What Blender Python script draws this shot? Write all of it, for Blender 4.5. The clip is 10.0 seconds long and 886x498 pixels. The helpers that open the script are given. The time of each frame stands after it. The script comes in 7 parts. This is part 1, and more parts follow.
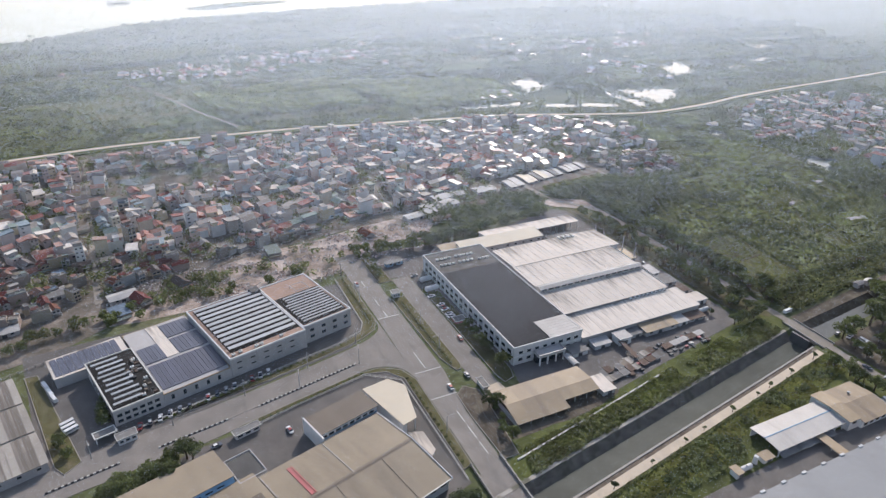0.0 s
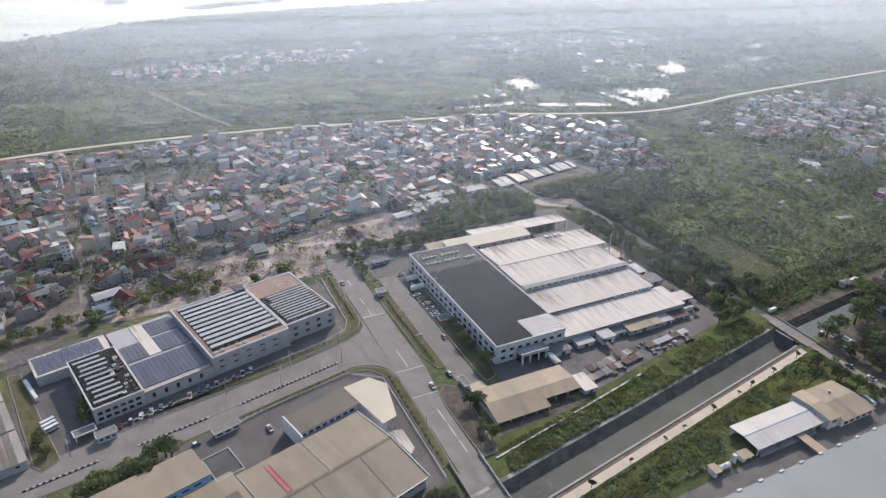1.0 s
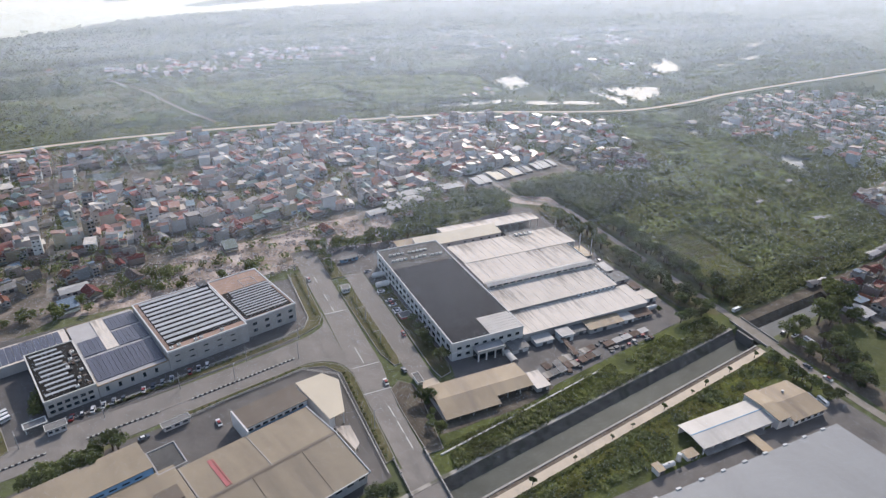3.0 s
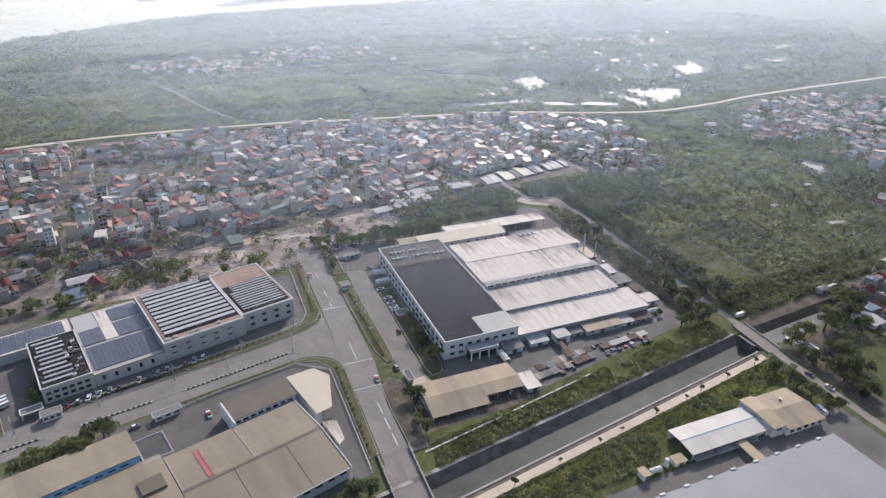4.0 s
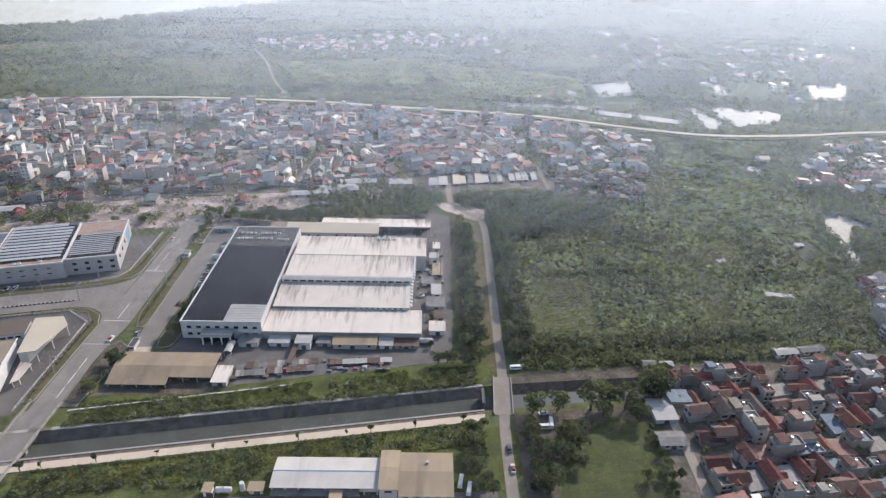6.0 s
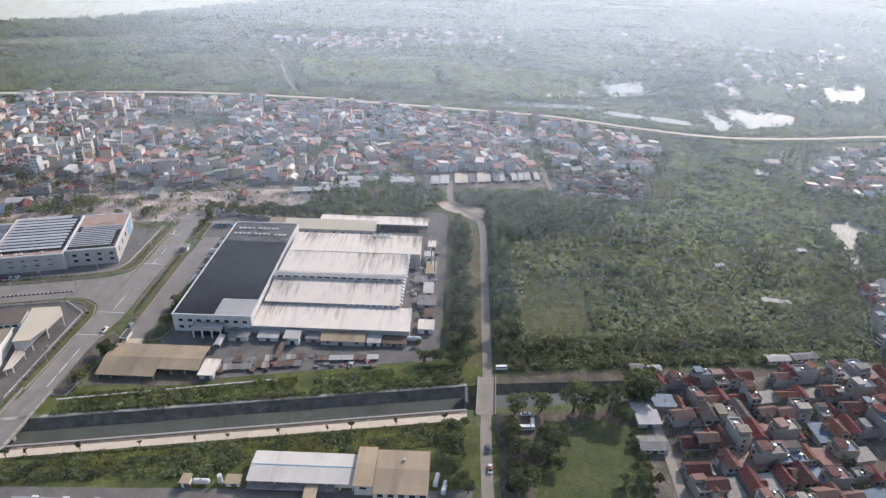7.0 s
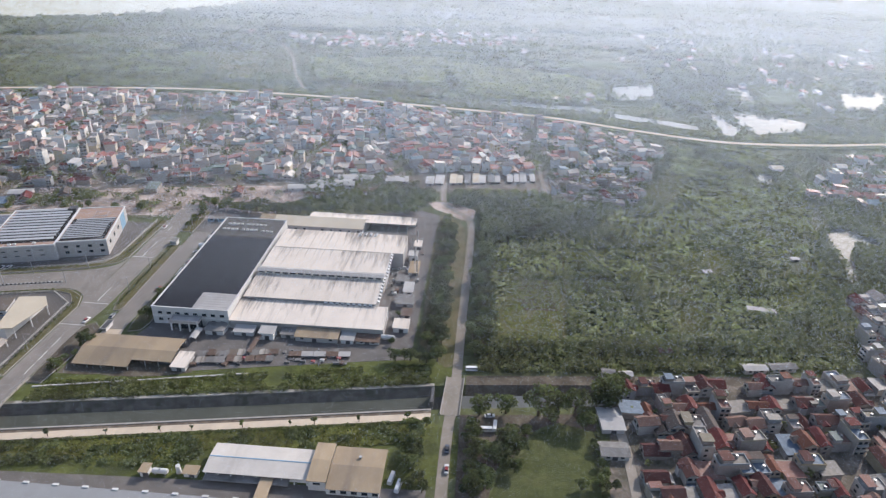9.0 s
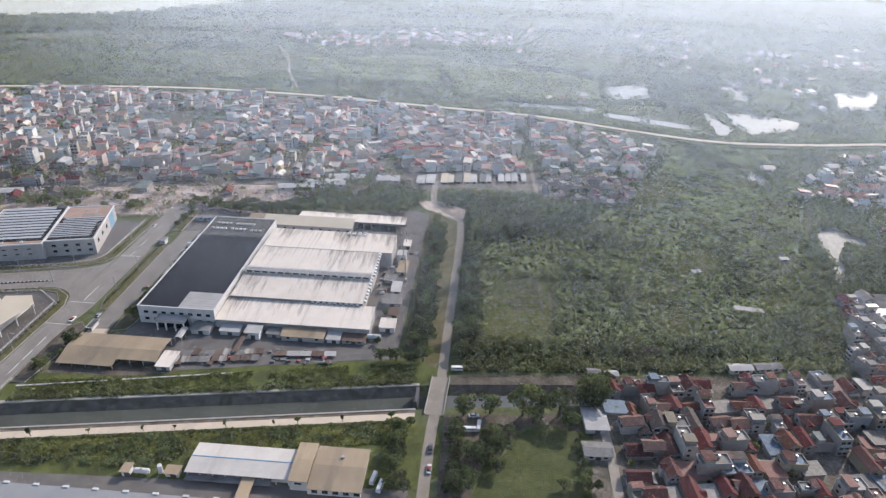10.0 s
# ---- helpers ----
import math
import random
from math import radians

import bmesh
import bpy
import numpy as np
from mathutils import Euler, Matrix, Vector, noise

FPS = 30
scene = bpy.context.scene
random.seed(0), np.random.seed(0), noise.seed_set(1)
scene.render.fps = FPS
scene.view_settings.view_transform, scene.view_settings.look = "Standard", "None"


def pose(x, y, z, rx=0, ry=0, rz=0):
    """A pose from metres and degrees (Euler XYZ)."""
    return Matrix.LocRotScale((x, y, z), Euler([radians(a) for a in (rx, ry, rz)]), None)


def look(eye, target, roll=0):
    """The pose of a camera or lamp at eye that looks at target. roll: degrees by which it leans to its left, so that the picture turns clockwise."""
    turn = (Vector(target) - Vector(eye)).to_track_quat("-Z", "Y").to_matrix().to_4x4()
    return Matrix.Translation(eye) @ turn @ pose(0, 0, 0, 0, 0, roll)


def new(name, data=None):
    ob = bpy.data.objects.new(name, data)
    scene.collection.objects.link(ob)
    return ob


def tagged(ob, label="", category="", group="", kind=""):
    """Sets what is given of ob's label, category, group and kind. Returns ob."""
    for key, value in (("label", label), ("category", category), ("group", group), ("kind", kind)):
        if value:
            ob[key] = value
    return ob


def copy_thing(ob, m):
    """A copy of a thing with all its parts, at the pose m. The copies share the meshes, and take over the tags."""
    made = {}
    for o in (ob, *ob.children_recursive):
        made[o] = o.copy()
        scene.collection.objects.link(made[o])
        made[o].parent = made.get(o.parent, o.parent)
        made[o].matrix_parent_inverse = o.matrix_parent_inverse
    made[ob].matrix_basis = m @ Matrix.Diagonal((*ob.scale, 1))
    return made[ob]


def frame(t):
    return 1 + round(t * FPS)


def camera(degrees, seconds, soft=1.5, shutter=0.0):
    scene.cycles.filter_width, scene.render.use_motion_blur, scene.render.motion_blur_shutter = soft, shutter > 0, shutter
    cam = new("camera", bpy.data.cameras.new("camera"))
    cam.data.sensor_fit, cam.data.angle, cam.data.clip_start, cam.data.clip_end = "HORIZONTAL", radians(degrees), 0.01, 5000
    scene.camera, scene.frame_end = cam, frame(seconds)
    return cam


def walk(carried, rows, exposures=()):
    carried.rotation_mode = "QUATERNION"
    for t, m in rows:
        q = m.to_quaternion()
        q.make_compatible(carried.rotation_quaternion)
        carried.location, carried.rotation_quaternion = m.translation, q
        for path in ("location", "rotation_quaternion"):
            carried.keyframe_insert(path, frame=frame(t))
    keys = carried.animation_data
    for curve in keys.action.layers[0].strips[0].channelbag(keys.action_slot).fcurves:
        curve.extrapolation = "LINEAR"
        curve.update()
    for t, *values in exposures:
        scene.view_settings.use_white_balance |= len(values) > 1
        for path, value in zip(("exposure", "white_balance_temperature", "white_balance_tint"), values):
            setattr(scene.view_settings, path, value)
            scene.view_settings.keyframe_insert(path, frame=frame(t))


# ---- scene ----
# The place stands at a scale of about 1 : 4.4, so that the flight keeps to its pace.
cam = camera(69.0, 10.0, 1.25)
PATH = [
    (0, (-32.35, -48.01, 42.91), (-16.67, -15.80, 25.11), 0.86),
    (0.5, (-31.67, -48.35, 42.93), (-15.97, -16.17, 25.11), 0.90),
    (1, (-30.65, -48.90, 42.88), (-14.99, -16.70, 25.05), 0.89),
    (1.5, (-29.74, -49.34, 42.89), (-14.05, -17.17, 25.03), 0.97),
    (2, (-28.60, -49.96, 42.88), (-12.88, -17.81, 25.02), 0.98),
    (2.5, (-27.48, -50.50, 42.90), (-11.76, -18.36, 25.01), 1.02),
    (3.8, (-23.75, -52.48, 42.82), (-9.45, -19.70, 24.92), 0.80),
    (4, (-22.52, -52.82, 42.62), (-8.79, -19.79, 24.71), 0.81),
    (4.2, (-16.75, -54.66, 43.11), (-7.87, -20.22, 24.79), 1.00),
    (4.5, (-8.67, -56.37, 42.91), (-1.82, -21.45, 24.65), 1.01),
    (4.8, (0.59, -58.54, 43.43), (7.47, -23.69, 25.04), 1.39),
    (5, (7.02, -59.51, 43.53), (11.15, -24.30, 25.01), 1.43),
    (5.5, (21.90, -59.92, 43.83), (22.69, -24.57, 25.14), 1.61),
    (6, (27.86, -60.02, 43.95), (28.69, -24.65, 25.28), 1.64),
    (6.2, (28.82, -59.95, 43.97), (29.37, -24.59, 25.26), 1.63),
    (7.3, (31.75, -60.10, 44.20), (31.30, -24.80, 25.39), 1.90),
    (7.5, (32.08, -60.14, 44.21), (31.57, -24.83, 25.41), 1.97),
    (8, (33.71, -60.04, 44.23), (32.16, -24.78, 25.40), 2.00),
    (8.5, (35.35, -59.94, 44.19), (33.47, -24.69, 25.38), 1.97),
    (9, (36.79, -59.91, 44.35), (34.93, -24.67, 25.52), 2.01),
    (9.5, (37.67, -59.81, 44.37), (35.84, -24.58, 25.52), 2.07),
    (10, (38.21, -59.72, 44.41), (36.42, -24.50, 25.53), 2.13),
]
walk(cam, [(t, look(eye, target, roll)) for t, eye, target, roll in PATH], [(0.0, -0.1, 6250, 14), (4.0, -0.08, 6250, 14), (4.6, -0.02, 6250, 14), (5.5, 0.01, 6250, 14), (10.0, 0.01, 6250, 14)])


# ---- light ----
SUN_AZ, SUN_EL = radians(38), radians(32)   # azimuth from +y towards +x
world = bpy.data.worlds.new("sky")
scene.world = world
world.use_nodes = True
wn = world.node_tree.nodes
sky = wn.new("ShaderNodeTexSky")
sky.sky_type, sky.sun_disc = "NISHITA", False
sky.sun_elevation, sky.sun_rotation = SUN_EL, SUN_AZ
sky.air_density, sky.dust_density = 1.2, 2.2
world.node_tree.links.new(sky.outputs[0], wn["Background"].inputs[0])
wn["Background"].inputs[1].default_value = 0.15
sun = bpy.data.lights.new("sun", "SUN")
sun.energy, sun.angle, sun.color = 4.2, radians(0.8), (1.0, 0.91, 0.8)
sun_ob = new("sun", sun)
aim = Vector((math.sin(SUN_AZ) * math.cos(SUN_EL), math.cos(SUN_AZ) * math.cos(SUN_EL), math.sin(SUN_EL)))
sun_ob.matrix_world = look(aim * 200, (0, 0, 0))


# ---- materials ----
def node_set(name):
    m = bpy.data.materials.new(name)
    m.use_nodes = True
    return m, m.node_tree.nodes, m.node_tree.links


def ramp(n, l, fac, stops, constant=False):
    r = n.new("ShaderNodeValToRGB")
    r.color_ramp.interpolation = "CONSTANT" if constant else "LINEAR"
    while len(r.color_ramp.elements) < len(stops):
        r.color_ramp.elements.new(0.5)
    for e, (p, c) in zip(r.color_ramp.elements, stops):
        e.position, e.color = p, (*c, 1)
    l.new(fac, r.inputs[0])
    return r.outputs[0]


def noise_tex(n, l, co, scale, detail=4.0, rough=0.6, stretch=None):
    t = n.new("ShaderNodeTexNoise")
    t.inputs["Scale"].default_value, t.inputs["Detail"].default_value, t.inputs["Roughness"].default_value = scale, detail, rough
    if stretch:
        mp = n.new("ShaderNodeMapping")
        mp.inputs["Scale"].default_value = stretch
        l.new(co, mp.inputs[0])
        co = mp.outputs[0]
    l.new(co, t.inputs["Vector"])
    return t.outputs[0]


def mixed(n, l, fac, a, b, kind="MIX"):
    m = n.new("ShaderNodeMix")
    m.data_type, m.blend_type = "RGBA", kind
    for value, i in ((fac, 0), (a, 6), (b, 7)):
        if isinstance(value, (int, float)):
            m.inputs[i].default_value = value
        elif isinstance(value, tuple):
            m.inputs[i].default_value = (*value, 1)
        else:
            l.new(value, m.inputs[i])
    return m.outputs[2]


def surface(name, base, vary=0.2, scale=3.0, rough=0.8, bump=0.15, metal=0.0, world_co=False, stain=None, stain_at=(0.5, 0.7), runoff=None,
            stain_stretch=None, ribs=None, palette=None, island=False, objects=0.12, spec=0.3):
    """A weathered surface: mottling at two scales, stains, ribs of sheet metal, and a tone of its own for each object."""
    m, n, l = node_set(name)
    b = n["Principled BSDF"]
    if world_co:
        co = n.new("ShaderNodeNewGeometry").outputs["Position"]
    else:
        co = n.new("ShaderNodeTexCoord").outputs["Object"]
    big, fine = noise_tex(n, l, co, scale), noise_tex(n, l, co, scale * 9)
    if island:
        rnd = n.new("ShaderNodeNewGeometry").outputs["Random Per Island"]
    else:
        rnd = n.new("ShaderNodeObjectInfo").outputs["Random"]
    if palette:
        color = ramp(n, l, rnd, [(i / len(palette), c) for i, c in enumerate(palette)], True)
    else:
        color = mixed(n, l, 1.0, base, ramp(n, l, rnd, [(0, (1 - objects,) * 3), (1, (1 + objects,) * 3)]), "MULTIPLY")
    color = mixed(n, l, 1.0, color, ramp(n, l, big, [(0.3, (1 - vary,) * 3), (0.7, (1 + vary,) * 3)]), "MULTIPLY")
    color = mixed(n, l, 1.0, color, ramp(n, l, fine, [(0.3, (1 - vary * 0.5,) * 3), (0.7, (1 + vary * 0.5,) * 3)]), "MULTIPLY")
    if stain:
        s = noise_tex(n, l, co, scale * 0.8, 5, 0.65, stain_stretch)
        mask = ramp(n, l, s, [(stain_at[0], (0, 0, 0)), (stain_at[1], (1, 1, 1))])
        color = mixed(n, l, mask, color, stain)
    if runoff:
        # soot washed down in thin streaks from the upper edge of each sheet
        gen = n.new("ShaderNodeSeparateXYZ")
        l.new(n.new("ShaderNodeTexCoord").outputs["Generated"], gen.inputs[0])
        wash = noise_tex(n, l, co, 1.0, 6, 0.7, (2.6, 0.22, 1))
        patch = n.new("ShaderNodeMath")
        patch.operation = "MULTIPLY_ADD"
        patch.inputs[1].default_value = 0.75
        l.new(noise_tex(n, l, co, 0.3, 2, 0.5, (1, 0.3, 1)), patch.inputs[0])
        l.new(wash, patch.inputs[2])
        wash = patch.outputs[0]
        total = n.new("ShaderNodeMath")
        total.operation = "MULTIPLY_ADD"
        total.inputs[1].default_value = 0.26
        l.new(gen.outputs["Y"], total.inputs[0])
        l.new(wash, total.inputs[2])
        half = n.new("ShaderNodeMath")
        half.operation = "MULTIPLY"
        half.inputs[1].default_value = 0.5
        l.new(total.outputs[0], half.inputs[0])
        color = mixed(n, l, ramp(n, l, half.outputs[0], [(0.51, (0, 0, 0)), (0.66, (0.85, 0.85, 0.85))]), color, runoff)
    height = fine
    if ribs:
        axis, per = ribs
        w = n.new("ShaderNodeTexWave")
        w.bands_direction, w.inputs["Scale"].default_value = axis, per
        l.new(co, w.inputs["Vector"])
        color = mixed(n, l, 1.0, color, ramp(n, l, w.outputs[1], [(0.0, (0.9,) * 3), (0.25, (1.0,) * 3)]), "MULTIPLY")
        height = w.outputs[1]
    l.new(color, b.inputs["Base Color"])
    b.inputs["Roughness"].default_value, b.inputs["Metallic"].default_value = rough, metal
    b.inputs["Specular IOR Level"].default_value = spec
    if bump:
        bp = n.new("ShaderNodeBump")
        bp.inputs["Strength"].default_value, bp.inputs["Distance"].default_value = bump, 0.03
        l.new(height, bp.inputs["Height"])
        l.new(bp.outputs[0], b.inputs["Normal"])
    return m


def foliage(name, tones, thin=0.3):
    """Leaves: a tone for each clump, dull, and a little light coming through."""
    m, n, l = node_set(name)
    b = n["Principled BSDF"]
    rnd = n.new("ShaderNodeNewGeometry").outputs["Random Per Island"]
    color = ramp(n, l, rnd, [(i / (len(tones) - 1), c) for i, c in enumerate(tones)])
    spot = n.new("ShaderNodeNewGeometry").outputs["Position"]
    for size, low, high in ((0.9, 0.6, 1.35), (0.12, 0.75, 1.25)):
        color = mixed(n, l, 1.0, color, ramp(n, l, noise_tex(n, l, spot, size, 2), [(0.32, (low, low * 1.0, low * 1.1)), (0.68, (high * 0.96, high, high * 0.95))]), "MULTIPLY")
    per = n.new("ShaderNodeObjectInfo").outputs["Random"]
    color = mixed(n, l, 1.0, color, ramp(n, l, per, [(0, (0.75, 0.78, 0.8)), (1, (1.2, 1.15, 1.0))]), "MULTIPLY")
    b.inputs["Roughness"].default_value = 0.7
    b.inputs["Specular IOR Level"].default_value = 0.2
    l.new(color, b.inputs["Base Color"])
    tr = n.new("ShaderNodeBsdfTranslucent")
    l.new(color, tr.inputs[0])
    mx = n.new("ShaderNodeMixShader")
    mx.inputs[0].default_value = thin
    l.new(b.outputs[0], mx.inputs[1])
    l.new(tr.outputs[0], mx.inputs[2])
    l.new(mx.outputs[0], n["Material Output"].inputs[0])
    return m


def land(name, tones, patch, fine, streak=None):
    """Open ground: patches of several plants and soils, with finer mottling."""
    m, n, l = node_set(name)
    b = n["Principled BSDF"]
    co = n.new("ShaderNodeNewGeometry").outputs["Position"]
    color = ramp(n, l, noise_tex(n, l, co, patch, 3, 0.55, streak), [(0.28 + 0.44 * i / (len(tones) - 1), c) for i, c in enumerate(tones)])
    for scale, depth in ((patch * 6, 0.25), (fine, 0.35)):
        color = mixed(n, l, 1.0, color, ramp(n, l, noise_tex(n, l, co, scale, 5), [(0.3, (1 - depth,) * 3), (0.7, (1 + depth,) * 3)]), "MULTIPLY")
    l.new(color, b.inputs["Base Color"])
    b.inputs["Roughness"].default_value, b.inputs["Specular IOR Level"].default_value = 0.9, 0.15
    bp = n.new("ShaderNodeBump")
    bp.inputs["Strength"].default_value, bp.inputs["Distance"].default_value = 0.5, 0.1
    l.new(noise_tex(n, l, co, fine, 5), bp.inputs["Height"])
    l.new(bp.outputs[0], b.inputs["Normal"])
    return m


def water_surface(name, tone, rough, gloss=1.33, spec=0.5):
    m, n, l = node_set(name)
    b = n["Principled BSDF"]
    co = n.new("ShaderNodeNewGeometry").outputs["Position"]
    l.new(ramp(n, l, noise_tex(n, l, co, 0.25, 4), [(0.3, tuple(c * 0.8 for c in tone)), (0.7, tuple(c * 1.2 for c in tone))]), b.inputs["Base Color"])
    b.inputs["Roughness"].default_value, b.inputs["IOR"].default_value = rough, gloss
    b.inputs["Specular IOR Level"].default_value = spec
    bp = n.new("ShaderNodeBump")
    bp.inputs["Strength"].default_value, bp.inputs["Distance"].default_value = 0.06, 0.02
    l.new(noise_tex(n, l, co, 6, 3), bp.inputs["Height"])
    l.new(bp.outputs[0], b.inputs["Normal"])
    return m


M_GROUND = land("field_ground", [(0.06, 0.068, 0.034), (0.085, 0.1, 0.045), (0.11, 0.125, 0.06), (0.15, 0.145, 0.085)], 0.07, 1.6)
M_GRASS = land("verge_grass", [(0.085, 0.085, 0.04), (0.115, 0.11, 0.055), (0.17, 0.145, 0.09)], 0.5, 7.0)
M_LAWN = land("lawn_grass", [(0.055, 0.066, 0.025), (0.075, 0.09, 0.033), (0.1, 0.11, 0.045)], 0.3, 6.0)
M_WEED = land("bank_weeds", [(0.055, 0.065, 0.026), (0.09, 0.108, 0.034), (0.135, 0.15, 0.05)], 0.35, 5.0)
M_CROP = land("crop_rows", [(0.065, 0.08, 0.035), (0.095, 0.105, 0.045), (0.135, 0.125, 0.07)], 0.4, 5.0)
M_SOIL = land("plantation_soil", [(0.05, 0.062, 0.034), (0.075, 0.088, 0.045), (0.11, 0.115, 0.065)], 0.3, 4.0)
M_DIRT = land("bare_dirt", [(0.15, 0.13, 0.09), (0.31, 0.25, 0.21), (0.46, 0.38, 0.33), (0.6, 0.52, 0.47)], 0.3, 4.0)
M_TOWNGROUND = land("town_ground", [(0.08, 0.078, 0.055), (0.16, 0.14, 0.118), (0.28, 0.24, 0.205)], 0.4, 4.0)
M_ASPHALT = surface("road_concrete", (0.245, 0.225, 0.205), 0.14, 0.5, 0.85, 0.1, world_co=True, stain=(0.17, 0.16, 0.15), stain_at=(0.55, 0.8), stain_stretch=(3, 0.5, 1))
M_YARD = surface("yard_concrete", (0.145, 0.135, 0.128), 0.2, 0.4, 0.85, 0.1, world_co=True, stain=(0.1, 0.1, 0.1), stain_at=(0.5, 0.75))
M_TRACK = surface("pale_track", (0.28, 0.25, 0.215), 0.15, 0.5, 0.9, 0.2, world_co=True, stain=(0.22, 0.2, 0.16), stain_at=(0.5, 0.75))
M_PROM = surface("promenade_concrete", (0.6, 0.51, 0.4), 0.1, 0.6, 0.85, 0.1, world_co=True, stain=(0.4, 0.36, 0.3), stain_at=(0.55, 0.8))
M_COPING = surface("coping_concrete", (0.42, 0.39, 0.35), 0.15, 0.5, 0.9, 0.2, world_co=True, stain=(0.15, 0.145, 0.115), stain_at=(0.46, 0.6))
M_KERB = surface("kerb_stone", (0.33, 0.31, 0.285), 0.15, 3)
M_STONE = surface("bank_stone", (0.125, 0.114, 0.098), 0.4, 1.2, 0.9, 0.5, world_co=True, stain=(0.075, 0.078, 0.055), stain_at=(0.52, 0.64))
M_REVET = surface("brown_revetment", (0.15, 0.12, 0.095), 0.35, 1.6, 0.95, 0.6, world_co=True, stain=(0.3, 0.26, 0.21), stain_at=(0.55, 0.7))
M_PAINT = surface("road_paint", (0.55, 0.54, 0.51), 0.15, 4, 0.7, 0.0)
M_BLACK = surface("black_paint", (0.04, 0.04, 0.045), 0.2, 4, 0.7, 0.0)
M_CANAL = water_surface("canal_water", (0.085, 0.092, 0.08), 0.5, 1.33, 0.12)
M_PALECANAL = water_surface("pale_canal_water", (0.12, 0.13, 0.13), 0.35, 1.33, 0.3)
M_NEARPOND = water_surface("village_pond_water", (0.1, 0.12, 0.12), 0.05, 1.5)
M_POND = water_surface("pond_water", (0.12, 0.14, 0.15), 0.04, 2.3)
M_RIVER = water_surface("river_water", (0.55, 0.48, 0.33), 0.1, 2.4)
M_WHITEWALL = surface("white_render", (0.62, 0.62, 0.62), 0.1, 1.0, 0.8, 0.05, stain=(0.42, 0.42, 0.42), stain_at=(0.6, 0.85), stain_stretch=(3, 3, 0.4))
M_GREYWALL = surface("grey_panel", (0.42, 0.405, 0.4), 0.1, 1.0, 0.7, 0.05, stain=(0.3, 0.31, 0.33), stain_at=(0.6, 0.85), stain_stretch=(3, 3, 0.4))
M_WHITEROOF = surface("white_sheet_roof", (0.7, 0.635, 0.565), 0.06, 0.5, 0.75, 0.12, spec=0.08, ribs=("X", 2.8), stain=(0.46, 0.41, 0.36), stain_at=(0.56, 0.84), stain_stretch=(2.4, 0.16, 1), runoff=(0.13, 0.11, 0.095))
M_PALEROOF = surface("pale_sheet_roof", (0.42, 0.41, 0.4), 0.12, 0.6, 0.65, 0.12, ribs=("X", 6.0), stain=(0.4, 0.38, 0.35), stain_at=(0.6, 0.8), stain_stretch=(1, 0.25, 1))
M_TANROOF = surface("tan_sheet_roof", (0.37, 0.29, 0.195), 0.1, 0.4, 0.6, 0.12, ribs=("X", 5.0), stain=(0.23, 0.185, 0.14), stain_at=(0.46, 0.74), stain_stretch=(1.5, 0.2, 1))
M_WARETAN = surface("dusty_tan_sheet_roof", (0.275, 0.228, 0.165), 0.1, 0.4, 0.6, 0.12, ribs=("X", 5.0), stain=(0.2, 0.165, 0.125), stain_at=(0.46, 0.74), stain_stretch=(1.5, 0.2, 1))
M_BROWNROOF = surface("brown_sheet_roof", (0.165, 0.135, 0.108), 0.12, 0.4, 0.6, 0.12, ribs=("X", 5.0), stain=(0.14, 0.115, 0.09), stain_at=(0.5, 0.8), stain_stretch=(1.5, 0.2, 1))
M_OLDROOF = surface("old_sheet_roof", (0.4, 0.37, 0.33), 0.15, 0.5, 0.7, 0.15, ribs=("X", 4.0), stain=(0.17, 0.15, 0.13), stain_at=(0.45, 0.6), stain_stretch=(4, 0.05, 1))
M_CREAM = surface("cream_sheet_roof", (0.52, 0.46, 0.36), 0.06, 0.5, 0.6, 0.08, ribs=("Y", 5.0), stain=(0.3, 0.26, 0.22), stain_at=(0.66, 0.82))
M_DARKROOF = surface("dark_membrane", (0.028, 0.032, 0.041), 0.1, 0.4, 0.75, 0.06, stain=(0.038, 0.042, 0.051), stain_at=(0.5, 0.8), spec=0.12)
M_GREYROOF = surface("grey_roof", (0.2, 0.195, 0.19), 0.2, 0.8, 0.8, 0.1, stain=(0.12, 0.12, 0.12), stain_at=(0.5, 0.75))
M_SALMON = surface("salmon_roof_tiles", (0.34, 0.235, 0.185), 0.15, 1.0, 0.8, 0.1)
M_SOLAR = surface("solar_cells", (0.1, 0.105, 0.14), 0.12, 2.0, 0.35, 0.0, ribs=("X", 9.0), spec=0.6)
M_STEEL = surface("galvanised_steel", (0.4, 0.4, 0.41), 0.15, 3.0, 0.5, 0.05, metal=0.4)
M_DARKSTEEL = surface("dark_steel", (0.08, 0.08, 0.085), 0.2, 3.0, 0.6, 0.05)
M_GLASS = surface("window_glass", (0.03, 0.04, 0.05), 0.2, 3.0, 0.12, 0.0, spec=0.6)
M_RUST = surface("rusty_metal", (0.14, 0.1, 0.08), 0.3, 3.0, 0.85, 0.2)
M_REDPAINT = surface("red_paint", (0.4, 0.13, 0.13), 0.15, 2.0, 0.6, 0.05)
M_BLUEWALL = surface("blue_panel", (0.2, 0.35, 0.5), 0.1, 2.0, 0.6, 0.05)
M_BARK = surface("bark", (0.12, 0.095, 0.07), 0.3, 6.0, 0.9, 0.4)
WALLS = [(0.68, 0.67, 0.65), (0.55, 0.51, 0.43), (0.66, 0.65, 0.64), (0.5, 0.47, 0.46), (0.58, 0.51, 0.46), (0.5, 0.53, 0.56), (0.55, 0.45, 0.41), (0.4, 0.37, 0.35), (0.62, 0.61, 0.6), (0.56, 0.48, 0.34)]
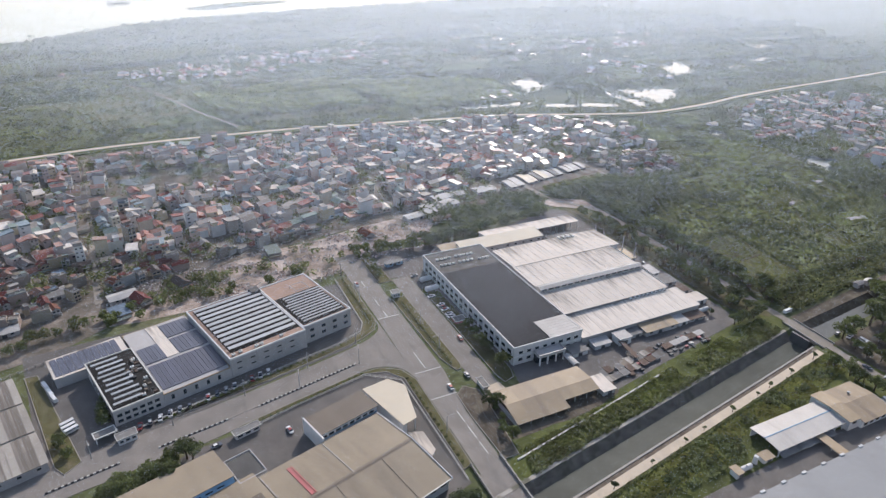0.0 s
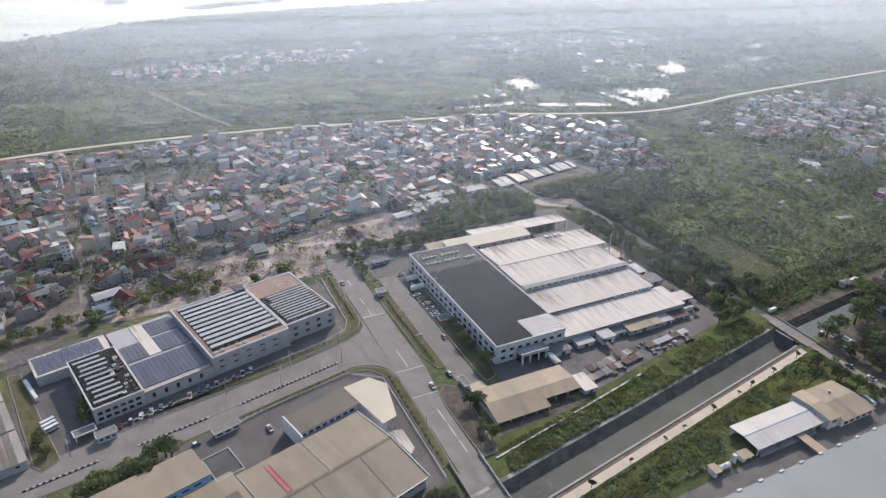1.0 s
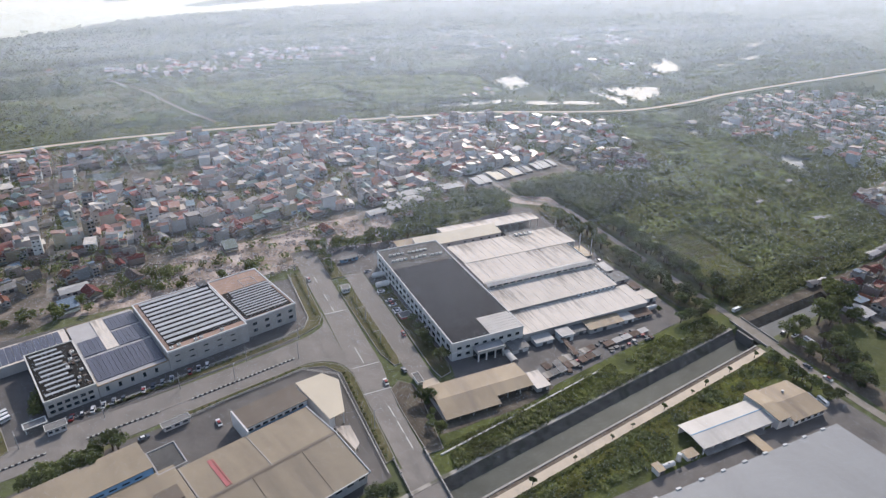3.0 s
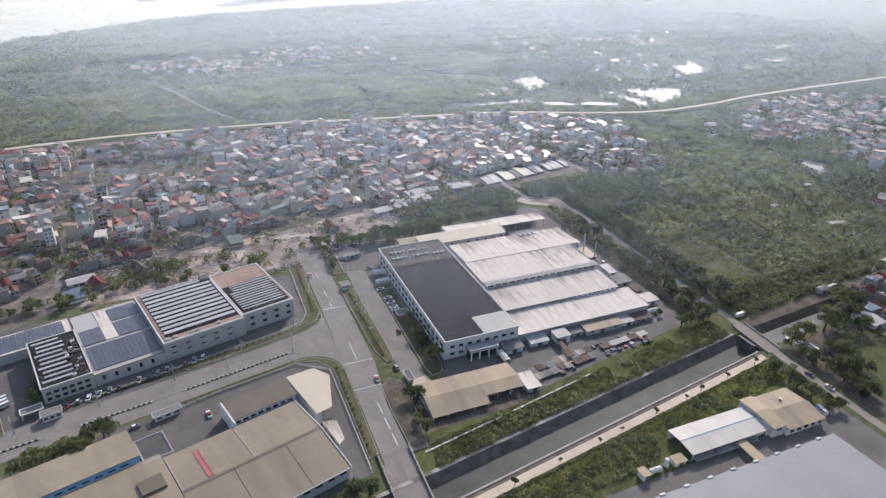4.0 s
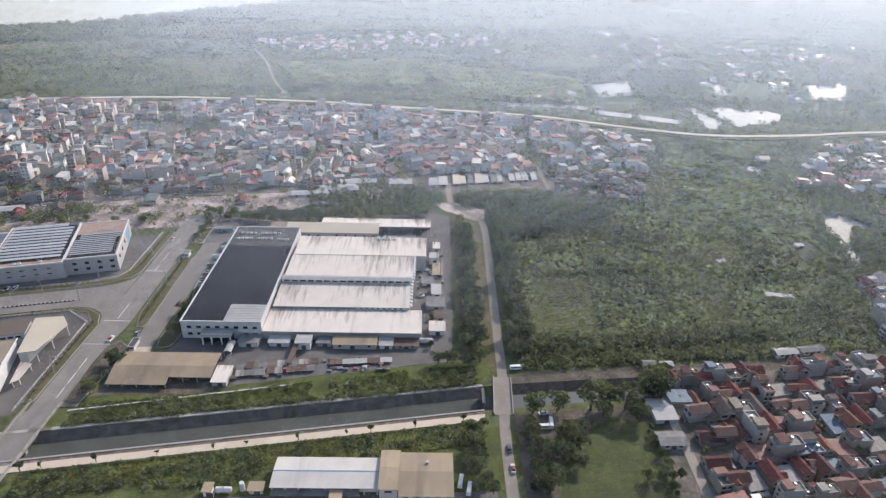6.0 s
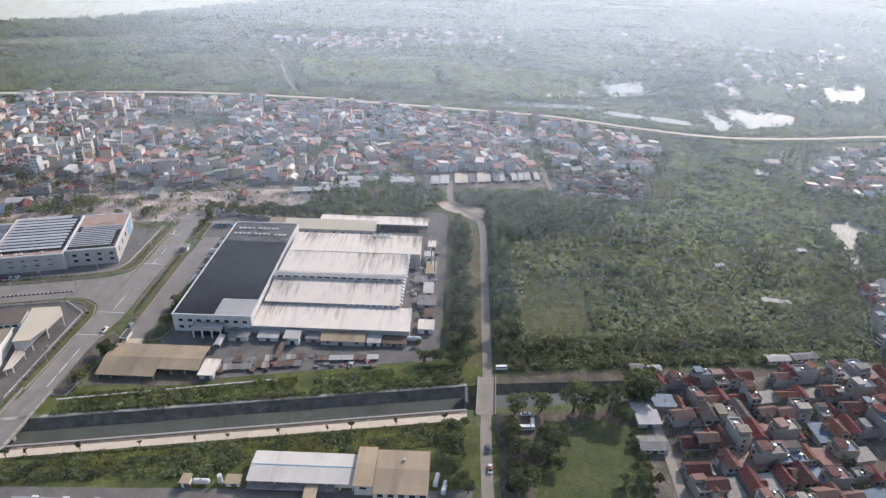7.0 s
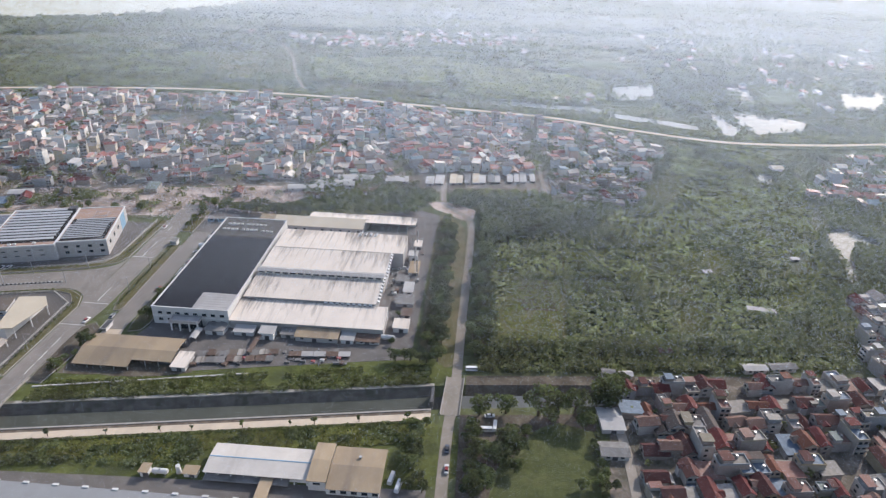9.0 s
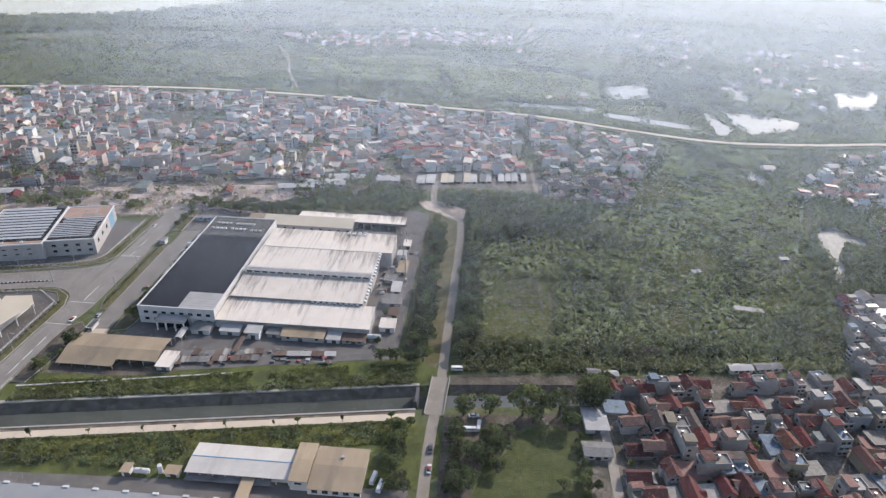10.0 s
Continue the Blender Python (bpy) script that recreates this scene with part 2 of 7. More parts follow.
ROOFS = [(0.3, 0.125, 0.1), (0.34, 0.3, 0.26), (0.36, 0.19, 0.155), (0.2, 0.175, 0.16), (0.28, 0.25, 0.23), (0.5, 0.44, 0.38), (0.32, 0.21, 0.17), (0.22, 0.28, 0.32), (0.72, 0.66, 0.59), (0.28, 0.105, 0.085), (0.2, 0.25, 0.22), (0.4, 0.24, 0.19), (0.16, 0.14, 0.13)]
VILLAGE_ROOFS = [(0.2, 0.185, 0.165), (0.13, 0.12, 0.115), (0.28, 0.26, 0.235), (0.17, 0.2, 0.185), (0.2, 0.1, 0.085), (0.14, 0.19, 0.25), (0.19, 0.17, 0.13), (0.34, 0.32, 0.3), (0.22, 0.13, 0.11), (0.15, 0.145, 0.14)]
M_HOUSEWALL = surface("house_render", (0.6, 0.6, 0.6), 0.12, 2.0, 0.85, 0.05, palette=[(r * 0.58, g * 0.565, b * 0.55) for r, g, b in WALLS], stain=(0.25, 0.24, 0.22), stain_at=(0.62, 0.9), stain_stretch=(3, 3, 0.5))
M_HOUSEROOF = surface("house_roofing", (0.3, 0.2, 0.2), 0.2, 3.0, 0.65, 0.15, palette=VILLAGE_ROOFS, spec=0.2)
M_REDTILE = surface("red_roof_tiles", (0.17, 0.062, 0.052), 0.25, 3.0, 0.75, 0.2, ribs=("Y", 14.0), palette=[(0.125, 0.042, 0.04), (0.085, 0.036, 0.036), (0.16, 0.07, 0.05), (0.13, 0.064, 0.057), (0.11, 0.056, 0.052), (0.135, 0.04, 0.04), (0.19, 0.12, 0.1), (0.11, 0.09, 0.083)], spec=0.15)
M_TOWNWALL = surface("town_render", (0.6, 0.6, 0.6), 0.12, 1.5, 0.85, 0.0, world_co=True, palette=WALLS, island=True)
M_TOWNROOF = surface("town_roofing", (0.3, 0.2, 0.2), 0.2, 2.0, 0.42, 0.0, world_co=True, palette=ROOFS, island=True, spec=0.3)
M_LEAF = foliage("tree_leaves", [(0.085, 0.102, 0.05), (0.125, 0.148, 0.068), (0.175, 0.198, 0.092)], 0.5)
M_BANANA = foliage("banana_leaves", [(0.215, 0.235, 0.12), (0.34, 0.36, 0.175), (0.475, 0.485, 0.25)], 0.65)
M_SCRUB = foliage("scrub_leaves", [(0.12, 0.14, 0.06), (0.185, 0.215, 0.08), (0.27, 0.3, 0.11)], 0.5)
M_WEEDS = foliage("weed_leaves", [(0.15, 0.165, 0.06), (0.23, 0.245, 0.085), (0.33, 0.32, 0.12)], 0.5)
M_WOOD = foliage("wood_leaves", [(0.118, 0.134, 0.07), (0.182, 0.2, 0.098), (0.285, 0.298, 0.15)], 0.55)


# ---- builders ----
def thing(name, label, category, x=0.0, y=0.0, z=0.0, turn=0.0, group="", kind=""):
    ob = new(name)
    ob.empty_display_size = 0.2
    ob.matrix_world = pose(x, y, z, 0, 0, turn)
    return tagged(ob, label, category, group, kind)


def part(name, bm, material, parent=None, label=""):
    """Links a bmesh as one mesh object under a thing or a part."""
    me = bpy.data.meshes.new(name)
    bmesh.ops.recalc_face_normals(bm, faces=bm.faces)
    bm.to_mesh(me)
    bm.free()
    me.materials.append(material)
    ob = new(name, me)
    ob.parent = parent
    return tagged(ob, label)


def share(name, me, parent, x, y, z, turn=0.0, label=""):
    """One more object on a mesh that is there already."""
    ob = new(name, me)
    ob.parent = parent
    ob.matrix_basis = pose(x, y, z, 0, 0, turn)
    return tagged(ob, label)


def box(x0, x1, y0, y1, z0, z1, bm=None, bevel=0.0):
    bm = bm or bmesh.new()
    made = bmesh.ops.create_cube(bm, size=1.0, matrix=Matrix.LocRotScale(((x0 + x1) / 2, (y0 + y1) / 2, (z0 + z1) / 2), None, (x1 - x0, y1 - y0, z1 - z0)))
    if bevel:
        edges = list({e for v in made["verts"] for e in v.link_edges})
        bmesh.ops.bevel(bm, geom=edges, offset=bevel, segments=1, affect="EDGES")
    return bm


def prism(points, z0, z1, bm=None):
    """An upright block over a plan outline."""
    bm = bm or bmesh.new()
    low = [bm.verts.new((x, y, z0)) for x, y in points]
    high = [bm.verts.new((x, y, z1)) for x, y in points]
    n = len(points)
    bm.faces.new(low[::-1])
    bm.faces.new(high)
    for i in range(n):
        bm.faces.new((low[i], low[(i + 1) % n], high[(i + 1) % n], high[i]))
    return bm


def profile(outline, x0, x1, bm=None):
    """A body with the (y, z) outline, drawn out along x."""
    bm = bm or bmesh.new()
    a = [bm.verts.new((x0, y, z)) for y, z in outline]
    b = [bm.verts.new((x1, y, z)) for y, z in outline]
    n = len(outline)
    bm.faces.new(a)
    bm.faces.new(b[::-1])
    for i in range(n):
        bm.faces.new((a[i], b[i], b[(i + 1) % n], a[(i + 1) % n]))
    return bm


def sheet(points, z, thick=0.05, bm=None):
    return prism(points, z - thick, z, bm)


def tube(x, y, z0, z1, r0, r1, sides=8, bm=None):
    bm = bm or bmesh.new()
    bmesh.ops.create_cone(bm, cap_ends=True, segments=sides, radius1=r0, radius2=r1, depth=z1 - z0, matrix=Matrix.Translation((x, y, (z0 + z1) / 2)))
    return bm


def ribbon(points, width, z, thick=0.05, bm=None):
    """A strip of even width along a line on the ground."""
    bm = bm or bmesh.new()
    p = [Vector(q) for q in points]
    left, right = [], []
    for i, q in enumerate(p):
        d = (p[min(i + 1, len(p) - 1)] - p[max(i - 1, 0)]).normalized()
        s = Vector((-d.y, d.x)) * width / 2
        left.append(q + s)
        right.append(q - s)
    return prism([tuple(v) for v in left] + [tuple(v) for v in right[::-1]], z - thick, z, bm)


def smooth_line(points, steps=6):
    """A Catmull-Rom line through the points."""
    p = [Vector(q) for q in points]
    p = [2 * p[0] - p[1]] + p + [2 * p[-1] - p[-2]]
    out = []
    for a, b, c, d in zip(p, p[1:], p[2:], p[3:]):
        for k in range(steps):
            t = k / steps
            out.append(tuple(0.5 * (2 * b + (c - a) * t + (2 * a - 5 * b + 4 * c - d) * t * t + (3 * b - a - 3 * c + d) * t ** 3)))
    out.append(tuple(p[-2]))
    return out


def structure(name, bm, material, label, category):
    return tagged(part(name, bm, material), label, category, kind="structure")


def leaf_soup(name, centres, radii, count, size, material, seed, flat=0.6, base=-0.25):
    """One mesh of small leaf faces, count to each clump, spread over uneven ellipsoids."""
    rng = np.random.default_rng(seed)
    c = np.repeat(np.asarray(centres, float), count, 0)
    r = np.repeat(np.asarray(radii, float), count, 0)
    n = len(c)
    d = rng.normal(size=(n, 3))
    d /= np.linalg.norm(d, axis=1)[:, None]
    d[:, 2] = np.where(d[:, 2] < base, -d[:, 2], d[:, 2])
    place = c + d * r * rng.uniform(0.55, 1.1, (n, 1))
    facing = d + rng.normal(size=(n, 3)) * flat
    facing /= np.linalg.norm(facing, axis=1)[:, None]
    a = np.cross(facing, rng.normal(size=(n, 3)))
    a /= np.linalg.norm(a, axis=1)[:, None]
    b = np.cross(facing, a)
    s = (np.repeat(np.broadcast_to(np.asarray(size, float), (len(centres),)), count) * rng.uniform(0.6, 1.3, n))[:, None]
    quad = np.stack([place - a * s, place - b * s * 0.6, place + a * s, place + b * s * 0.6], 1).reshape(-1, 3)
    me = bpy.data.meshes.new(name)
    me.vertices.add(4 * n)
    me.vertices.foreach_set("co", quad.ravel())
    me.loops.add(4 * n)
    me.loops.foreach_set("vertex_index", np.arange(4 * n))
    me.polygons.add(n)
    me.polygons.foreach_set("loop_start", np.arange(0, 4 * n, 4))
    me.update(calc_edges=True)
    me.materials.append(material)
    return me


def stuff(name, me, label, category):
    return tagged(new(name, me), label, category, kind="stuff")

# ---- ground, canal, roads, water ----
def far_bank(x):
    return -13.1 + 0.172 * x if x < 36 else -6.91 + 0.1 * (x - 36)


def near_bank(x):
    return -16.75 + 0.172 * x if x < 36 else -10.56 + 0.13 * (x - 36)


WATER_Z = -0.75
stations = [-3000, -400, -120, -60] + [-40 + 4 * i for i in range(36)] + [160, 400, 3000]
bm = bmesh.new()
grid = []
for x in stations:
    f, n = far_bank(x), near_bank(x)
    rows = [(3000, 0), (400, 0), (200, 0), (110, 0), (60 + f * 0.3, 0), (f + 10, 0), (f, 0), (f - 1.15, -1.0), (n + 0.5, -1.0), (n, 0), (n - 12, 0), (n - 60, 0), (-3000, 0)]
    grid.append([bm.verts.new((x, y, z)) for y, z in rows])
for a, b in zip(grid, grid[1:]):
    for i in range(len(a) - 1):
        bm.faces.new((a[i], b[i], b[i + 1], a[i + 1]))
ground = structure("ground", bm, M_GROUND, "green farmland with mixed fields and soil", "ground")

bm = bmesh.new()
xs = [-120 + 6 * i for i in range(45)]
top = [bm.verts.new((x, far_bank(x) - 0.75, WATER_Z)) for x in xs]
low = [bm.verts.new((x, near_bank(x) + 0.3, WATER_Z)) for x in xs]
for i in range(len(xs) - 1):
    bm.faces.new((top[i], low[i], low[i + 1], top[i + 1]))
east_water = prism([(x, far_bank(x) - 0.72) for x in (36.6, 45, 60, 80, 110)] + [(x, near_bank(x) + 0.28) for x in (110, 80, 60, 45, 36.6)], WATER_Z - 0.02, WATER_Z + 0.006)
structure("water_canal_2", east_water, M_PALECANAL, "still pale canal water beyond the lane bridge", "canal")
structure("water_canal", bm, M_CANAL, "still dark green canal water between stone banks", "canal")

# dark stone lining of the far bank, with a pale coping on top, and a low wall on the near side
line = [(x, far_bank(x)) for x in (-60, -30, -12, 0, 12, 24, 33.6)]
bm = bmesh.new()
a = [bm.verts.new((x, y + 0.02, 0.03)) for x, y in line]
b = [bm.verts.new((x, y - 1.15, -0.97)) for x, y in line]
c = [bm.verts.new((x, y - 1.15, -1.2)) for x, y in line]
d = [bm.verts.new((x, y + 0.02, -0.2)) for x, y in line]
for i in range(len(line) - 1):
    bm.faces.new((a[i], a[i + 1], b[i + 1], b[i]))
    bm.faces.new((d[i], d[i + 1], c[i + 1], c[i]))
structure("bank_lining", bm, M_STONE, "dark stone-lined canal bank streaked with damp", "bank")
structure("bank_coping", ribbon([(x, y + 0.15) for x, y in line], 0.4, 0.07, 0.12), M_COPING, "pale worn concrete coping along the canal bank", "coping")
near = [(x, near_bank(x)) for x in (-60, -30, -12, 0, 12, 24, 33.6)]
structure("promenade", prism([(x, y - 0.52) for x, y in near] + [(x, y - 1.42) for x, y in near[::-1]], -0.05, 0.06), M_PROM, "pale concrete promenade beside the canal", "promenade")
structure("stone_strip", prism([(x, y - 0.1) for x, y in near] + [(x, y - 0.52) for x, y in near[::-1]], -0.05, 0.03), M_REVET, "brown stone strip between canal wall and promenade", "bank")
bm = bmesh.new()
a = [bm.verts.new((x, y + 0.05, 0.03)) for x, y in near]
b = [bm.verts.new((x, y + 0.52, -0.97)) for x, y in near]
for i in range(len(near) - 1):
    bm.faces.new((a[i], b[i], b[i + 1], a[i + 1]))
structure("bank_lining_2", bm, M_REVET, "brown rough stone slope below the promenade", "bank")
structure("canal_wall", prism([(x, y + 0.1) for x, y in near] + [(x, y - 0.1) for x, y in near[::-1]], -0.4, 0.1), M_KERB, "low grey concrete wall on the canal edge", "wall")

M_EARTH = land("bank_earth", [(0.07, 0.062, 0.048), (0.12, 0.102, 0.082), (0.17, 0.15, 0.115)], 0.6, 5.0)
bm = bmesh.new()
east = [36.9 + 3 * i for i in range(22)]
rows = [[bm.verts.new((x, far_bank(x) + dy, z)) for x in east] for dy, z in ((1.5 + 0.0, 0.012), (0.0, 0.02), (-1.13, -0.96))]
for a, b in zip(rows, rows[1:]):
    for i in range(len(east) - 1):
        bm.faces.new((a[i], b[i], b[i + 1], a[i + 1]))
structure("earth_bank", bm, M_EARTH, "bare brown earth bank above the canal", "bank")

# roads
structure("road_main", prism([(-10.3, 33.4), (-7.0, 33.4), (-7.2, 3), (-7.6, 0), (-8.1, -4), (-8.2, -16), (-8.6, -70), (-11.4, -70), (-10.7, -9), (-10.5, 3), (-10.2, 16)], -0.02, 0.03), M_ASPHALT, "wide pale grey concrete road with worn tyre tracks", "road")
side = smooth_line([(-10.4, 16.2), (-10.9, 13.4), (-12.6, 11.9), (-15.9, 10.7), (-24.5, 8.5), (-35.3, 6.2), (-48, 3.8), (-70, -1.0)], 5)
low_side = smooth_line([(-70, -6.5), (-48, -0.6), (-33.1, 2.0), (-29.2, 2.9), (-23.4, 4.3), (-16.1, 6.2), (-13.3, 6.3), (-11.3, 5.0), (-10.45, 2.6)], 5)
structure("road_side", prism(side + low_side, -0.02, 0.036), M_ASPHALT, "grey concrete side road curving into the junction", "road")
structure("road_service", prism([(-5.0, 24), (-2.5, 24), (-2.6, 9), (-2.9, -2.4), (-1.0, -3.0), (-1.0, -3.6), (-4.6, -3.6), (-5.2, 0)], -0.02, 0.028), M_ASPHALT, "concrete service road beside the factory", "road")
track = smooth_line([(35.6, -70), (35.4, -40), (35.3, -22), (35.4, -13.5), (35.8, -7.8), (36.0, 5.9), (36.3, 22), (36.3, 30), (35.6, 34), (33.2, 37), (31.4, 40), (31.0, 45.2), (31.0, 49)], 5)
structure("road_lane", ribbon(track, 1.05, 0.04, 0.06), M_TRACK, "narrow pale lane between field and factory", "road")
structure("grove_lane", ribbon([(49.1, 36.8), (49.2, 40.6), (49.0, 46.7), (48.7, 53), (48.5, 60)], 0.7, 0.035, 0.05), M_TRACK, "pale lane beside the grove", "road")
structure("plain_lane", ribbon(smooth_line([(-9, 102), (-12, 112), (-17, 124), (-25, 149), (-34, 168)]), 0.9, 0.05, 0.05), M_TRACK, "pale lane across the far plain", "road")
structure("town_lane", ribbon([(-40.9, 33), (-41.5, 45), (-42.0, 60), (-42.7, 80), (-43.4, 97)], 0.8, 0.035, 0.05), M_TRACK, "pale concrete lane through the old town", "road")
structure("village_lane", ribbon([(51.9, -9.6), (52.2, -15), (52.0, -26)], 0.9, 0.035, 0.05), M_TRACK, "pale concrete lane between the houses", "road")
structure("factory_yard", prism([(-1.2, -3.4), (8, -7.6), (26, -4.0), (30.6, -3.2), (31.0, 34.5), (28, 36), (12, 31), (-6.5, 33), (-6.5, 24.5), (-2.4, 24), (-2.4, 20), (-0.4, 20), (-0.4, -0.4)], -0.02, 0.022), M_YARD, "stained concrete factory yard", "yard")
structure("left_yard", prism([(-48.5, 24), (-45.5, 4.2), (-41.5, 4.6), (-30, 7.4), (-15.0, 11.2), (-11.2, 14.4), (-11.6, 26), (-30, 25.5)], -0.02, 0.02), M_YARD, "grey concrete forecourt and parking strip", "yard")
structure("warehouse_yard", prism([(-70, -16), (-45, -2.6), (-33, 1.6), (-29, 2.3), (-15.5, 5.6), (-13.2, 5.4), (-11.6, 3.2), (-11.9, -12.4), (-40, -21)], -0.02, 0.018), M_YARD, "grey concrete warehouse yard", "yard")
structure("loading_yard", prism([(-8, -22.6), (34, -21.0), (34, -60), (-8, -60)], -0.02, 0.016), M_YARD, "dark stained concrete loading yard", "yard")

# dyke road along the far edge of the town
dyke = smooth_line([(-260, 60), (-130, 82), (-85, 94), (-58, 99.3), (-34, 102), (0, 100.5), (14, 98), (40, 94.2), (55, 91.4), (73, 84.5), (91, 79.6), (112, 81), (127, 84), (154, 87), (208, 91.4), (420, 110)], 6)
structure("dyke", ribbon(dyke, 4.5, 0.35, 0.5), M_WEED, "low grassy dyke embankment", "dyke")
structure("dyke_road", ribbon(dyke, 1.1, 0.45, 0.2), M_PROM, "pale road on top of the dyke", "road")


def blob(points, seed, steps=5, wobble=0.35):
    rng = random.Random(seed)
    closed = smooth_line(list(points) + [points[0]], steps)[:-1]
    return [(x + rng.uniform(-1, 1) * wobble, y + rng.uniform(-1, 1) * wobble) for x, y in closed]


river = smooth_line([(-900, 120), (-420, 150), (-220, 178), (-155, 196), (-115, 209), (-81, 243), (-60, 270), (-8, 317), (53, 336), (150, 360), (330, 390), (800, 430)], 5)
structure("water_river", sheet(river + [(800, 2600), (-900, 2600)], 0.06), M_RIVER, "wide silty river under a bright sky", "river")
structure("river_island", sheet(blob([(5, 366), (18, 378), (36, 389), (66, 388), (48, 378), (28, 368), (14, 358)], 77), 0.5, 0.5), M_GROUND, "low grassy island in the river", "ground")
PONDS = [
    [(72.5, 126), (80, 129), (86, 131), (84.5, 122), (83, 116), (77, 114), (73, 113)],
    [(100.4, 105), (106, 104.4), (112, 102.5), (116, 99), (112.5, 93), (106, 90), (100.7, 88), (99, 96)],
    [(93.3, 105), (95.5, 103), (96.5, 96), (98, 88.3), (92.6, 85.8), (93.2, 96)],
    [(106, 134.3), (114, 138.4), (112, 126), (110.3, 116.4), (106, 115), (108, 125)],
    [(138.7, 131.7), (147, 134), (153.4, 137.6), (146, 122), (141, 115), (133, 116), (136, 124)],
    [(41.5, 105.4), (54, 104.5), (66.2, 103.0), (66, 100.2), (54, 101.4), (42, 103)],
    [(69, 99.6), (78, 96.2), (87.2, 92.4), (86.4, 89.2), (78, 92.4), (69, 96.2)],
    [(94, 38.1), (97, 38.1), (98.1, 35.6), (100.2, 34.4), (98.6, 31.5), (95.5, 31.9), (93.2, 28), (91, 22.6), (89.4, 19.3), (87.8, 18.7), (89, 21), (90.7, 25.4), (91, 30), (92.2, 34)],
    [(-38, 80), (-34, 81), (-31.2, 79.6), (-33, 76.6), (-37, 76.8)],
    [(-28, 81.5), (-24, 82), (-19.8, 80.6), (-22, 78.4), (-27, 79)],
    [(90, 60.5), (93, 61), (93.5, 57.5), (91, 57)],
    [(158, 118), (164, 121), (170, 119.5), (163, 116.5)],
    [(176, 126), (184, 130), (196, 128), (186, 124)],
    [(200, 150), (210, 153), (220, 149), (210, 146)],
    [(-150, 128), (-120, 133), (-96, 134), (-110, 130), (-140, 124)],
    [(136, 150), (141, 152), (144, 150), (140, 148.6)],
]
for i, outline in enumerate(PONDS):
    structure(f"pond_{i + 1}", sheet(blob(outline, i), 0.05), M_NEARPOND if i in (7, 8, 9, 10) else M_POND, "still pond reflecting the bright sky", "pond")

